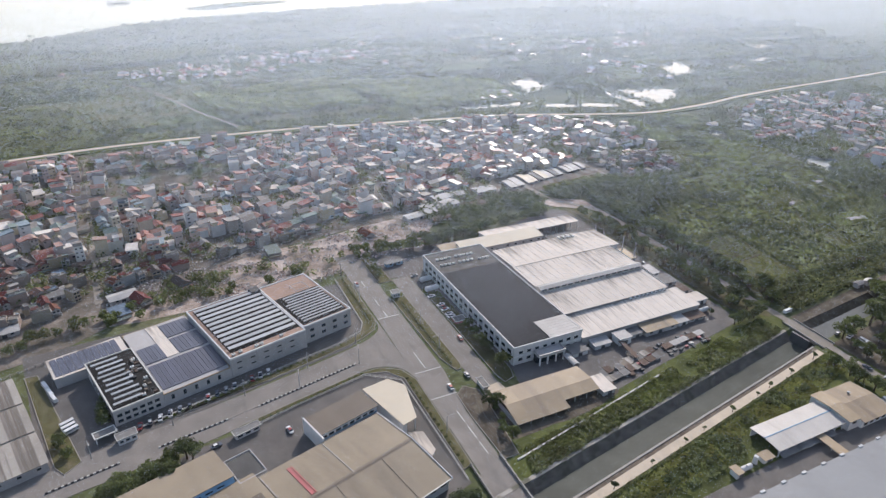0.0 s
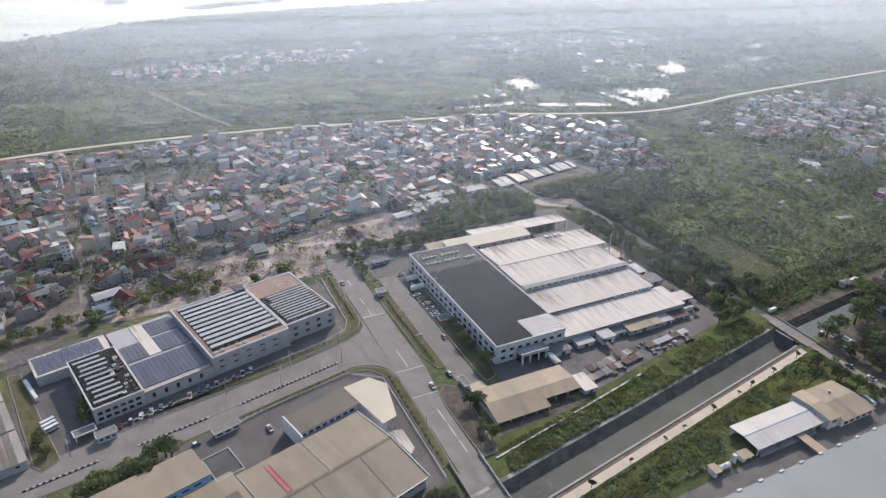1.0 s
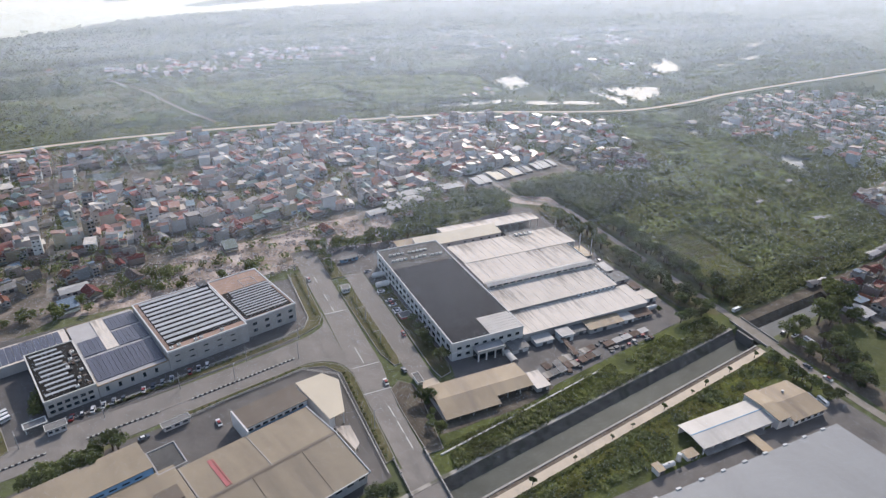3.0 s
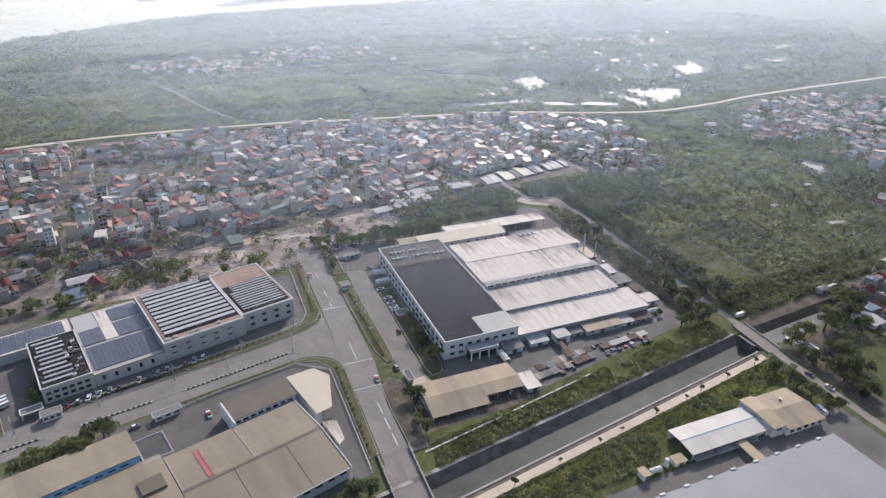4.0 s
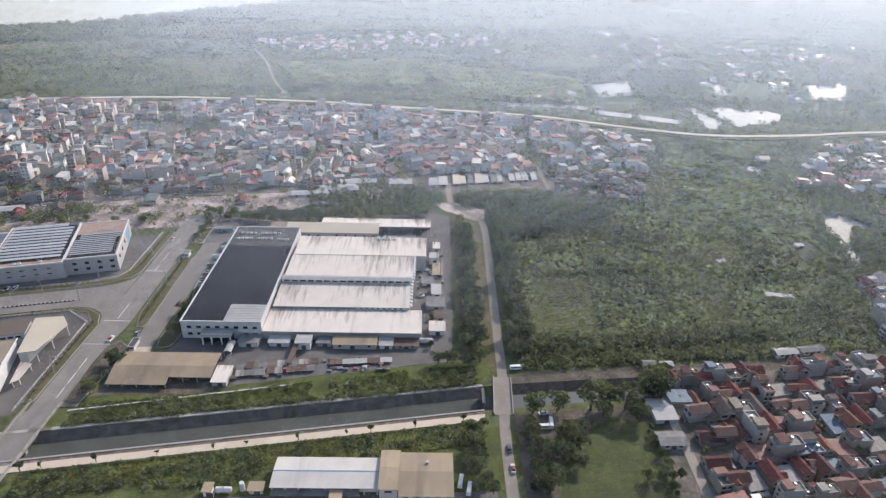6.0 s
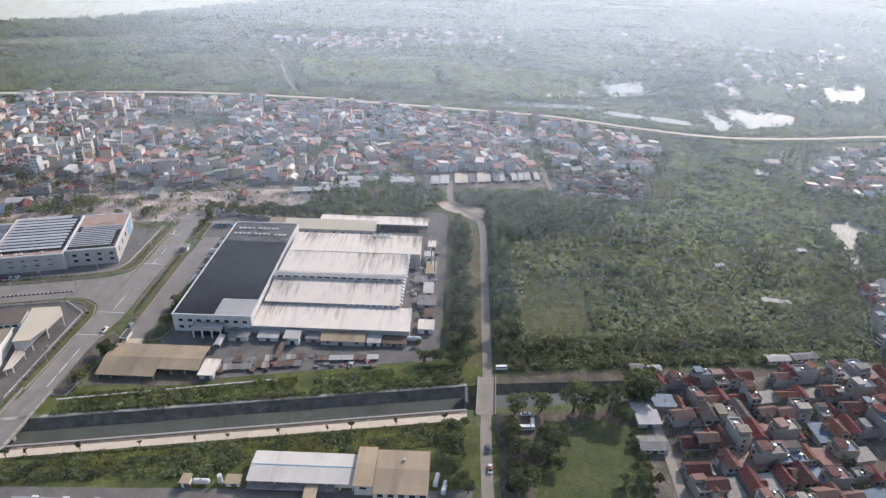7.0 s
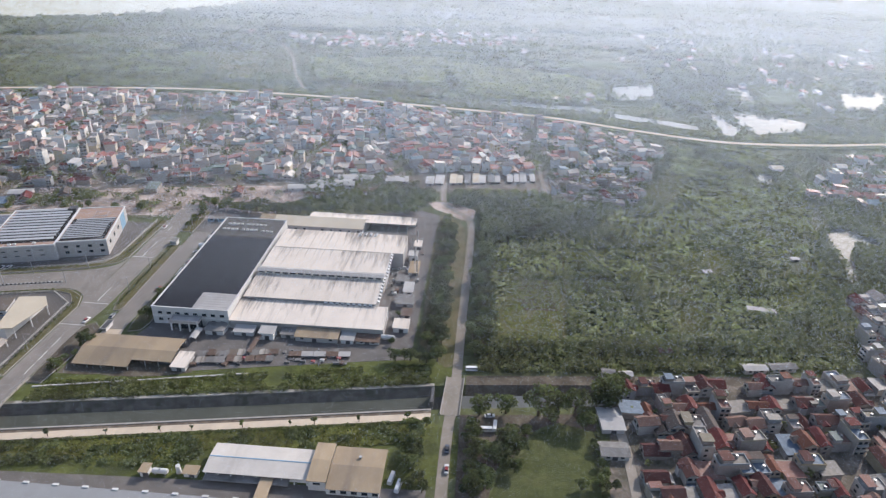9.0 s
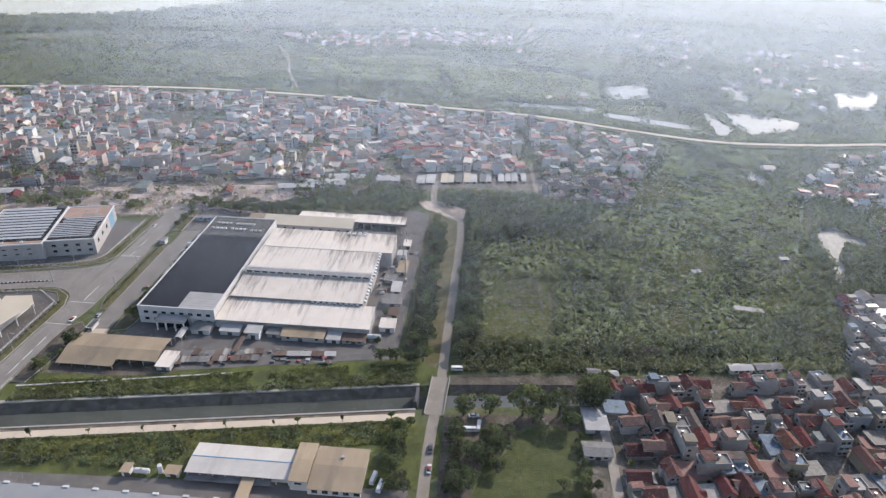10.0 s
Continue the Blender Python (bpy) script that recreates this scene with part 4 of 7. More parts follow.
for x, y, h in ((28.9, 17.3, 3.0), (29.4, 15.2, 2.8), (28.2, 21.0, 2.6), (28.6, 23.4, 2.5)):
    c = thing("chimney", "slender steel chimney with a ring collar", "chimney", x, y, 0, 0, "factory chimneys")
    part("shaft", tube(0, 0, 0.1, h, 0.09, 0.06, 10), M_STEEL, c)
    part("base", box(-0.18, 0.18, -0.18, 0.18, 0, 0.12), M_KERB, c)
    part("collar", tube(0, 0, h * 0.8, h * 0.8 + 0.06, 0.11, 0.11, 10), M_DARKSTEEL, c)


def lying_tank(x, y, length, r, turn, label):
    t = thing("storage_tank", label, "tank", x, y, 0, turn, "white tanks")
    bm = bmesh.new()
    bmesh.ops.create_cone(bm, cap_ends=True, segments=20, radius1=r, radius2=r, depth=length, matrix=Matrix.Translation((0, 0, r + 0.12)) @ Matrix.Rotation(radians(90), 4, "Y"))
    bmesh.ops.bevel(bm, geom=[e for e in bm.edges if abs(abs(e.verts[0].co.x) - length / 2) < 1e-4 and abs(e.verts[0].co.x - e.verts[1].co.x) < 1e-4], offset=r * 0.35, segments=2, affect="EDGES")
    part("shell", bm, M_WHITEWALL, t)
    for s in (-0.3, 0.3):
        part("cradle", box(s * length - 0.06, s * length + 0.06, -r * 0.7, r * 0.7, 0, 0.3), M_KERB, t)
    part("manhole", tube(0, 0, 2 * r + 0.1, 2 * r + 0.2, 0.09, 0.09), M_STEEL, t)


lying_tank(27.6, 0.1, 1.7, 0.28, 0, "white horizontal tank in the factory yard")
lying_tank(-1.0, 21.6, 1.7, 0.36, 4, "white horizontal tank beside the factory wall")
lying_tank(-1.3, 19.0, 1.9, 0.36, 4, "white horizontal tank beside the factory wall")
lying_tank(10.9, -21.4, 1.4, 0.24, 0, "white horizontal gas tank in the loading yard")
t = thing("upright_tank", "white upright tank in the loading yard", "tank", 12.4, -21.1)
part("shell", tube(0, 0, 0.08, 0.85, 0.22, 0.2, 16), M_WHITEWALL, t)
part("base", tube(0, 0, 0, 0.08, 0.26, 0.26, 16), M_KERB, t)
shed("small tan kiosk in the loading yard", 9.3, -21.9, 0.7, 0.9, 0.7, 0.7, M_TANROOF, M_WHITEWALL)
shed("small tan kiosk beside the tanks", 13.0, -21.6, 1.2, 0.8, 0.55, 0.6, M_TANROOF, M_WHITEWALL)
shed("green bus shelter beside the factory gate", -4.4, 27.4, 2.6, 0.8, 0.6, 0.6, M_GREYROOF, M_BLUEWALL, 5)
t = thing("planter_house", "low red-walled pump house with a white rim", "hut", -2.0, 10.4)
part("wall", box(0, 1.5, 0, 1.2, 0, 0.36), M_REDPAINT, t)
part("rim", rim(-0.05, 1.55, -0.05, 1.25, 0.36, 0.06, 0.1), M_PAINT, t)
part("roof", box(0.05, 1.45, 0.05, 1.15, 0.34, 0.38), M_GREYROOF, t)


def guardhouse(label, x, y, w, d, h, turn, roof):
    t = thing("guardhouse", label, "guardhouse", x, y, 0, turn)
    part("wall", box(0, w, 0, d, 0, h), M_WHITEWALL, t)
    part("roof", box(-0.12, w + 0.12, -0.12, d + 0.12, h, h + 0.08), roof, t)
    part("roof_rim", rim(-0.14, w + 0.14, -0.14, d + 0.14, h + 0.05, 0.06, 0.06), M_PAINT, t)
    windows(t, [(w * (i + 0.5) / 3, 0, h * 0.6, 0) for i in range(3)], w / 5, h * 0.3)
    return t


guardhouse("small factory gatehouse with a flat dark roof", -6.6, 19.3, 0.9, 0.9, 0.62, 0, M_GREYROOF)
guardhouse("white gatehouse with a flat roof by the side road", -39.2, 5.0, 1.6, 0.8, 0.7, 13, M_GREYROOF)
guardhouse("long white gatehouse at the warehouse yard", -29.4, 1.3, 2.4, 0.6, 0.55, 15, M_GREYROOF)
guardhouse("small roadside kiosk with a dark roof", -5.0, -2.0, 0.5, 1.5, 0.5, 0, M_DARKSTEEL)

# ---- the office and production block with solar roofs ----
OX, OY, OT = -28.1, 11.0, 15.0


def out(u, v):
    c, s = math.cos(radians(OT)), math.sin(radians(OT))
    return OX + u * c - v * s, OY + u * s + v * c


def solar_row(w, d, tilt, material):
    """A tilted row of panels on a rack, drawn along x."""
    bm = profile([(0, 0.0), (d, tilt), (d, tilt + 0.035), (0, 0.035)], 0, w)
    for i in range(int(w / 0.5)):
        box(i * 0.5 + 0.1, i * 0.5 + 0.13, d - 0.05, d - 0.02, -0.24, tilt + 0.01, bm)
    me = bpy.data.meshes.new("solar_rack")
    bm.to_mesh(me)
    bm.free()
    me.materials.append(material)
    return me


M_RACK = surface("pale_solar_glass", (0.5, 0.51, 0.53), 0.08, 2.0, 0.45, 0.0, ribs=("X", 4.0), spec=0.4)
# near-black: puts the racks' shade into the roof colour; also the dark office roof
M_DARKSHADEDECK = surface("dark_and_shaded_deck", (0.016, 0.015, 0.015), 0.25, 1.0, 0.85, 0.1)


def office():
    t = thing("production_block", "grey production block with rows of solar racks on top", "factory", OX, OY, 0, OT)
    part("wall", box(0, 8.85, 0, 12, 0, 2.3), M_GREYWALL, t)
    part("wall", box(8.85, 15.2, 0.6, 11.7, 0, 2.35), M_GREYWALL, t)
    part("parapet", rim(-0.05, 8.85, -0.05, 12.05, 2.25, 0.18, 0.14), M_WHITEWALL, t)
    part("parapet", rim(8.9, 15.25, 0.55, 11.75, 2.3, 0.16, 0.14), M_WHITEWALL, t)
    part("roof", box(0.1, 8.75, 0.1, 11.9, 2.28, 2.33), M_DARKSHADEDECK, t, "grey flat roof coloured near-black for the shade of the racks")
    part("walk", box(0.1, 8.75, 0.1, 1.0, 2.335, 2.36), M_SALMON, t, "reddish paved roof edge")
    part("roof", box(9.0, 15.1, 0.7, 11.6, 2.33, 2.37), M_SALMON, t, "reddish tiled flat roof")
    me = solar_row(7.9, 0.4, 0.07, M_RACK)
    for i in range(11):
        share("solar_rack", me, t, 0.5, 1.35 + i * 0.94, 2.62)
    # added sheet, its near-black colour paints the shade between the racks
    part("roof_deck", box(9.15, 14.9, 0.95, 7.9, 2.372, 2.39), M_DARKSHADEDECK, t, "near-black sheet standing in for shade below the racks")
    me = solar_row(5.2, 0.16, 0.04, M_RACK)
    for i in range(11):
        share("solar_rack", me, t, 9.35 + (0.5 if i > 7 else 0), 1.2 + i * 0.58, 2.64)
    windows(t, [(0.9 + i * 1.55, 0, z, 0) for i in range(5) for z in (0.9, 1.65)], 0.5, 0.12)
    windows(t, [(10.0 + i * 1.5, 0.6, z, 0) for i in range(4) for z in (0.75, 1.6)], 0.5, 0.34)
    windows(t, [(15.2, 2.2 + i * 2.2, 1.4, 90) for i in range(4)], 0.6, 0.5)
    part("blue_panel", box(15.2, 15.23, 8.2, 10.4, 0.1, 2.2), M_BLUEWALL, t, "light blue facade panel")
    for x in (0, 2.9, 5.8, 8.7):
        part("pilaster", box(x, x + 0.16, -0.08, 0, 0, 2.25), M_GREYWALL, t)
    part("salmon_edge", box(0.1, 0.5, 1.0, 11.9, 2.335, 2.36), M_SALMON, t)
    part("salmon_edge", box(0.5, 7.6, 11.5, 11.9, 2.335, 2.36), M_SALMON, t)
    part("stair_head", box(7.6, 8.7, 10.6, 11.8, 2.33, 2.85), M_DARKSTEEL, t, "dark stair head on the roof")
    part("pipe_frame", rim(11.9, 13.7, 7.6, 9.3, 2.8, 0.06, 0.06), M_STEEL, t)
    for x, y in ((11.93, 7.63), (13.67, 7.63), (11.93, 9.27), (13.67, 9.27)):
        part("frame_post", tube(x, y, 2.37, 2.8, 0.03, 0.03, 6), M_STEEL, t)

    t = thing("solar_hall", "low hall roofed with blue solar panels", "factory", OX, OY, 0, OT)
    part("wall", profile([(0, 0), (0, 1.38), (6, 1.62), (13.1, 1.45), (13.1, 0)], -7.0, -0.03), M_GREYWALL, t)
    part("roof_edge", rim(-7.03, -0.05, -0.05, 13.15, 1.36, 0.1, 0.12), M_TANROOF, t, "sand-coloured roof edge")
    part("white_strip", profile([(5.6, 1.64), (12.9, 1.48), (12.9, 1.52), (5.6, 1.68)], -4.6, -3.35), M_WHITEROOF, t, "white walkway strip")
    for v0, v1, z0, z1, cols in ((0.7, 5.1, 1.43, 1.63, range(15)), (5.6, 8.95, 1.65, 1.57, range(15)), (9.4, 12.4, 1.57, 1.5, range(15))):
        bm = profile([(v0, z0), (v0, z0 + 0.05), (v1, z1 + 0.05), (v1, z1)], 0, 0.42)
        me = bpy.data.meshes.new("solar_panel")
        bm.to_mesh(me)
        bm.free()
        me.materials.append(M_SOLAR)
        for i in cols:
            x = -6.8 + i * 0.445
            if v0 > 5 and -4.95 < x < -3.4 or (v0 > 9 and x < -3.4):
                continue
            share("solar_panel", me, t, x, 0, 0)
    windows(t, [(-6.2 + i * 1.2, 0, 0.8, 0) for i in range(5)], 0.3, 0.5)

    t = thing("office_block", "grey office block with a white rim and roof racks", "office building", OX, OY, 0, OT)
    part("wall", box(-11.7, -7.05, -0.05, 9.5, 0, 1.8), M_GREYWALL, t)
    part("parapet", rim(-11.75, -7.05, -0.1, 9.55, 1.74, 0.16, 0.14), M_PAINT, t, "white painted roof rim")
    part("roof", box(-11.6, -7.2, 0.05, 9.4, 1.78, 1.82), M_DARKSHADEDECK, t)
    me = solar_row(2.6, 0.22, 0.06, M_RACK)
    for i in range(10):
        share("solar_rack", me, t, -11.4 + (0.3 if i % 3 else 0), 0.5 + i * 0.86, 2.06)
    windows(t, [(-11.2 + i * 0.7, -0.05, z, 0) for i in range(6) for z in (0.5, 1.15)], 0.45, 0.3)
    windows(t, [(-11.7, 0.6 + i * 1.1, z, -90) for i in range(7) for z in (0.5, 1.15)], 0.6, 0.3)
    part("entrance_canopy", rim(-13.9, -11.9, -1.5, -0.4, 0.62, 0.1, 0.12), M_PAINT, t, "white canopy frame")
    part("canopy_roof", box(-13.8, -11.9, -1.4, -0.5, 0.6, 0.66), M_GREYROOF, t)
    for x in (-13.8, -12.2):
        part("post", box(x, x + 0.1, -1.4, -1.3, 0, 0.6), M_WHITEWALL, t)

    t = thing("solar_shed", "low annexe with pale blue solar roof", "shed", OX, OY, 0, OT)
    part("wall", profile([(9.65, 0), (9.65, 1.2), (13.3, 1.35), (13.3, 0)], -14.6, -7.3), M_GREYWALL, t)
    part("roof", profile([(9.6, 1.18), (9.6, 1.24), (13.4, 1.4), (13.4, 1.34)], -14.7, -7.2), M_WHITEROOF, t)
    bm = profile([(9.9, 1.27), (9.9, 1.3), (13.1, 1.43), (13.1, 1.4)], 0, 0.6)
    me = bpy.data.meshes.new("solar_panel")
    bm.to_mesh(me)
    bm.free()
    me.materials.append(M_SOLAR)
    for i in range(10):
        share("solar_panel", me, t, -14.4 + i * 0.66, 0, 0)


office()
for i, (u, v) in enumerate([(0.6, 0.5), (1.4, 0.6), (3.2, 0.5), (3.8, 0.55), (6.2, 0.6)]):
    x, y = out(u, v)
    copy_thing(unit, pose(x, y, 2.36, 0, 0, OT))
for i in range(6):
    x, y = out(-8.6 + (i % 3) * 0.5, 0.6 + i * 1.3)
    copy_thing(unit, pose(x, y, 1.82, 0, 0, OT + 90 * (i % 2)))

rng = random.Random(15)
for i in range(22):
    x, y = out(rng.uniform(-8.9, -7.5), rng.uniform(0.2, 8.4))
    w, d, h = rng.uniform(0.15, 0.45), rng.uniform(0.15, 0.6), rng.uniform(0.08, 0.3)
    c = thing("roof_plant", "weathered pipework box on the office roof", "roof plant", x, y, 1.82, OT + rng.choice((0, 90)), "office roof plant")
    part("body", box(-w / 2, w / 2, -d / 2, d / 2, 0.03, h, None, 0.02), rng.choice((M_RUST, M_KERB, M_BROWNROOF, M_DARKSTEEL)), c)
    part("foot", box(-w / 2, w / 2, -0.03, 0.03, 0, 0.03), M_DARKSTEEL, c)

# ---- the tan warehouse ----
WX, WY, WT = -13.1, -12.0, 16.0


def warehouse():
    t = thing("warehouse", "broad tan-roofed warehouse with a low ridge", "warehouse", WX, WY, 0, WT)
    part("wall", profile([(0.1, 0), (0.1, 1.36), (5.2, 1.92), (10.3, 1.42), (10.3, 0)], -13.2, -0.95), M_WHITEWALL, t)
    lower = part("roof", profile([(-0.15, 1.36), (-0.15, 1.42), (5.2, 2.0), (5.2, 1.94)], -13.2, -0.85), M_WARETAN, t, "brown weathered sheet roof slope")
    upper = part("roof", profile([(5.2, 1.94), (5.2, 2.0), (10.45, 1.5), (10.45, 1.44)], -13.2, -0.85), M_WARETAN, t, "tan weathered sheet roof slope")
    part("ridge_cap", profile([(5.0, 2.0), (5.2, 2.04), (5.4, 2.0), (5.2, 1.98)], -13.2, -0.83), M_BROWNROOF, t)
    for x in (-7.0, -13.1):
        part("roof_seam", profile([(5.2, 2.0), (5.2, 2.04), (10.4, 1.55), (10.4, 1.51)], x - 0.05, x + 0.05), M_KERB, upper)
    for x in (-4.3, -8.9):
        part("roof_seam", profile([(-0.1, 1.43), (-0.1, 1.46), (5.1, 2.03), (5.1, 1.99)], x - 0.03, x + 0.03), M_WARETAN, lower)
    part("red_strip", profile([(5.5, 1.99), (5.5, 2.02), (9.6, 1.62), (9.6, 1.59)], -10.95, -10.62), M_REDPAINT, upper, "faded red strip")
    part("red_strip", profile([(5.5, 1.99), (5.5, 2.02), (9.6, 1.62), (9.6, 1.59)], -10.55, -10.45), M_REDPAINT, upper, "faded red strip")
    windows(t, [(-1.5 - i * 1.15, 0.1, 0.9, 0) for i in range(10)], 0.6, 0.25)
    part("gutter", box(-13.2, -0.85, -0.24, -0.12, 1.33, 1.42), M_STEEL, t)
    part("end_rim", profile([(-0.2, 1.3), (5.2, 1.98), (10.5, 1.46), (10.5, 1.56), (5.2, 2.08), (-0.2, 1.5)], -0.84, -0.76), M_WHITEWALL, t, "white gable rim")

    t = thing("warehouse_annexe", "wide sand-coloured warehouse wing with a blue clerestory", "warehouse", WX, WY, 0, WT)
    part("wall", profile([(-0.4, 0), (-0.4, 1.3), (5.2, 1.92), (10.9, 1.42), (10.9, 0)], -48, -13.3), M_WHITEWALL, t)
    part("wall", box(-48, -14.75, 10.9, 15.6, 0, 1.3), M_WHITEWALL, t)
    part("roof", profile([(-0.6, 1.32), (-0.6, 1.38), (5.2, 2.0), (5.2, 1.94)], -48.1, -13.25), M_WARETAN, t)
    part("roof", profile([(5.2, 1.94), (5.2, 2.0), (11.2, 1.52), (11.2, 1.46)], -48.1, -13.25), M_WARETAN, t)
    part("clerestory", profile([(11.2, 1.3), (11.2, 1.5), (11.6, 1.95), (11.6, 1.3)], -48, -14.8), M_BLUEWALL, t, "blue clerestory band")
    windows(t, [(-16.0 - i * 1.0, 11.32, 1.66, 0) for i in range(24)], 0.6, 0.16)
    part("roof", profile([(11.45, 1.94), (11.45, 2.0), (15.8, 1.62), (15.8, 1.56)], -48.1, -14.7), M_WARETAN, t)
    part("ridge_vent", profile([(6.6, 1.8), (6.6, 2.12), (8.4, 1.98), (8.4, 1.66)], -15.8, -13.9), M_BROWNROOF, t, "raised brown roof vent")

    t = thing("dark_roofed_office", "square office with a dark flat roof and white rim", "office building", WX, WY, 0, WT)
    part("wall", box(-14.6, -12.2, 10.75, 13.9, 0, 1.45), M_WHITEWALL, t)
    part("roof", box(-14.5, -12.3, 10.85, 13.8, 1.44, 1.48), M_SOOTROOF, t, "dark grey flat roof")
    part("parapet", rim(-14.65, -12.15, 10.7, 13.95, 1.42, 0.14, 0.1), M_GREYWALL, t)
    windows(t, [(-14.2 + i * 0.8, 13.9, 0.8, 180) for i in range(3)], 0.4, 0.3)

    t = thing("office_wing", "narrow wing with a brown roof and a row of windows", "office building", WX, WY, 0, WT)
    part("wall", box(-6.6, -0.3, 11.2, 14.0, 0, 1.62), M_WHITEWALL, t)
    part("roof", profile([(11.05, 1.66), (11.05, 1.72), (14.15, 1.62), (14.15, 1.56)], -6.7, -0.2), M_BROWNROOF, t)
    windows(t, [(-6.2 + i * 0.75, 11.2, 1.25, 0) for i in range(8)], 0.5, 0.22)
    part("blue_rail", box(-6.6, -0.3, 11.12, 11.2, 0.95, 1.05), M_BLUEWALL, t, "blue rail below the windows")
    part("side_wall", box(-6.75, -6.6, 10.5, 14.1, 0, 1.8), M_WHITEWALL, t)


warehouse()


def corner_canopy():
    t = thing("corner_canopy", "cream-roofed five-sided canopy beside the warehouse", "canopy", 0, 0)
    pts = [(-16.9, 1.7), (-14.0, 2.3), (-12.7, 0.6), (-13.6, -4.4), (-15.2, -5.0)]
    bm = bmesh.new()
    low = [bm.verts.new((x, y, z)) for (x, y), z in zip(pts, (1.5, 1.42, 1.42, 1.5, 1.62))]
    high = [bm.verts.new((v.co.x, v.co.y, v.co.z + 0.07)) for v in low]
    bm.faces.new(low[::-1])
    bm.faces.new(high)
    for i in range(5):
        bm.faces.new((low[i], low[(i + 1) % 5], high[(i + 1) % 5], high[i]))
    part("roof", bm, M_CREAM, t, "cream sheet roof")
    part("wall", prism([(-16.7, 1.4), (-14.3, 1.9), (-14.6, -4.4), (-15.2, -4.8)], 0, 1.4), M_WHITEWALL, t)
    for x, y in ((-14.0, 2.1), (-12.9, 0.6), (-13.3, -1.9), (-13.7, -4.2)):
        part("post", box(x - 0.05, x + 0.05, y - 0.05, y + 0.05, 0, 1.42), M_WHITEWALL, t)
    t = thing("lower_canopy", "small white canopy behind the warehouse corner", "canopy", 0, 0)
    part("roof", prism([(-14.9, -5.1), (-13.5, -5.6), (-13.4, -8.2), (-14.0, -8.8)], 0.75, 0.82), M_WHITEROOF, t)
    for x, y in ((-14.7, -5.3), (-13.6, -5.8), (-13.5, -8.0), (-13.9, -8.5)):
        part("post", box(x - 0.04, x + 0.04, y - 0.04, y + 0.04, 0, 0.75), M_WHITEWALL, t)


corner_canopy()

# ---- depot by the canal and the big grey roof ----
M_DEPOTROOF = surface("pale_depot_roof", (0.56, 0.53, 0.49), 0.08, 0.5, 0.62, 0.1, ribs=("X", 4.0), stain=(0.42, 0.39, 0.36), stain_at=(0.55, 0.85), stain_stretch=(2, 0.2, 1))
M_BIGROOF = surface("grey_coated_roof", (0.27, 0.28, 0.29), 0.06, 0.3, 0.6, 0.08, ribs=("X", 4.0), stain=(0.22, 0.225, 0.23), stain_at=(0.5, 0.8), stain_stretch=(1, 0.2, 1))


def depot():
    t = thing("depot_hall", "open-sided white-roofed depot hall", "depot", 14.9, -21.5)
    part("roof", profile([(-0.1, 0.86), (1.6, 1.06), (3.3, 0.9), (3.3, 0.85), (1.6, 1.0), (-0.1, 0.81)], -0.1, 9.1), M_DEPOTROOF, t)
    part("ridge_line", box(-0.1, 9.1, 1.55, 1.65, 1.05, 1.08), M_BLUEWALL, t, "thin blue ridge line")
    part("wall", box(0, 9, 3.05, 3.15, 0, 0.86), M_WHITEWALL, t)
    part("wall", box(7.2, 9, 0.3, 3.0, 0, 0.8), M_WHITEWALL, t)
    part("lean_to", profile([(-0.55, 0.42), (0.2, 0.52), (0.2, 0.48), (-0.55, 0.38)], 0, 7.4), M_GREYROOF, t)
    for i in range(9):
        part("post", box(0.05 + i * 1.1, 0.13 + i * 1.1, 0.0, 0.08, 0, 0.84), M_WHITEWALL, t)
    t = thing("depot_office", "tan-roofed depot office with a taller white stair block", "depot", 23.9, -22.3)
    part("wall", box(0.1, 1.6, 0.4, 4.6, 0, 1.15), M_WHITEWALL, t)
    part("roof", profile([(0.3, 1.2), (2.6, 1.4), (4.7, 1.25), (4.7, 1.2), (2.6, 1.34), (0.3, 1.14)], 0, 1.7), M_TANROOF, t)
    part("wall", box(1.7, 6.2, 0.1, 4.6, 0, 0.82), M_WHITEWALL, t)
    part("roof", profile([(-0.1, 0.85), (2.4, 1.12), (4.75, 0.92), (4.75, 0.87), (2.4, 1.06), (-0.1, 0.8)], 1.7, 6.35), M_TANROOF, t)
    part("vent", tube(4.1, 3.4, 1.0, 1.25, 0.12, 0.15, 10), M_STEEL, t)
    windows(t, [(0.85, 0.4, 0.85, 0)], 0.6, 0.2)
    windows(t, [(2.3 + i * 0.9, 0.1, 0.4, 0) for i in range(5)], 0.5, 0.3)
    t = thing("connecting_canopy", "tan canopy leading down into the yard", "canopy", 20.4, -24.6, 0, 0)
    part("roof", profile([(0, 0.5), (3.1, 0.6), (3.1, 0.65), (0, 0.55)], -0.55, 0.55), M_TANROOF, t)
    for y in (0.2, 1.5, 2.9):
        for x in (-0.45, 0.45):
            part("post", tube(x, y, 0, 0.52 + 0.03 * y, 0.03, 0.03, 6), M_STEEL, t)
    t = thing("big_warehouse", "very large warehouse with a pale grey sheet roof", "warehouse", -3.0, -62)
    part("wall", box(0.1, 31.2, 0.1, 37.3, 0, 1.4), M_WHITEWALL, t)
    part("roof", profile([(0, 1.4), (0, 1.46), (18.7, 2.1), (37.4, 1.46), (37.4, 1.4), (18.7, 2.04)], 0, 31.3), M_BIGROOF, t)
    for i in range(12):
        part("roof_light", box(1.6 + i * 2.5, 2.1 + i * 2.5, 37.3, 37.5, 1.47, 1.55), M_WHITEWALL, t)


depot()

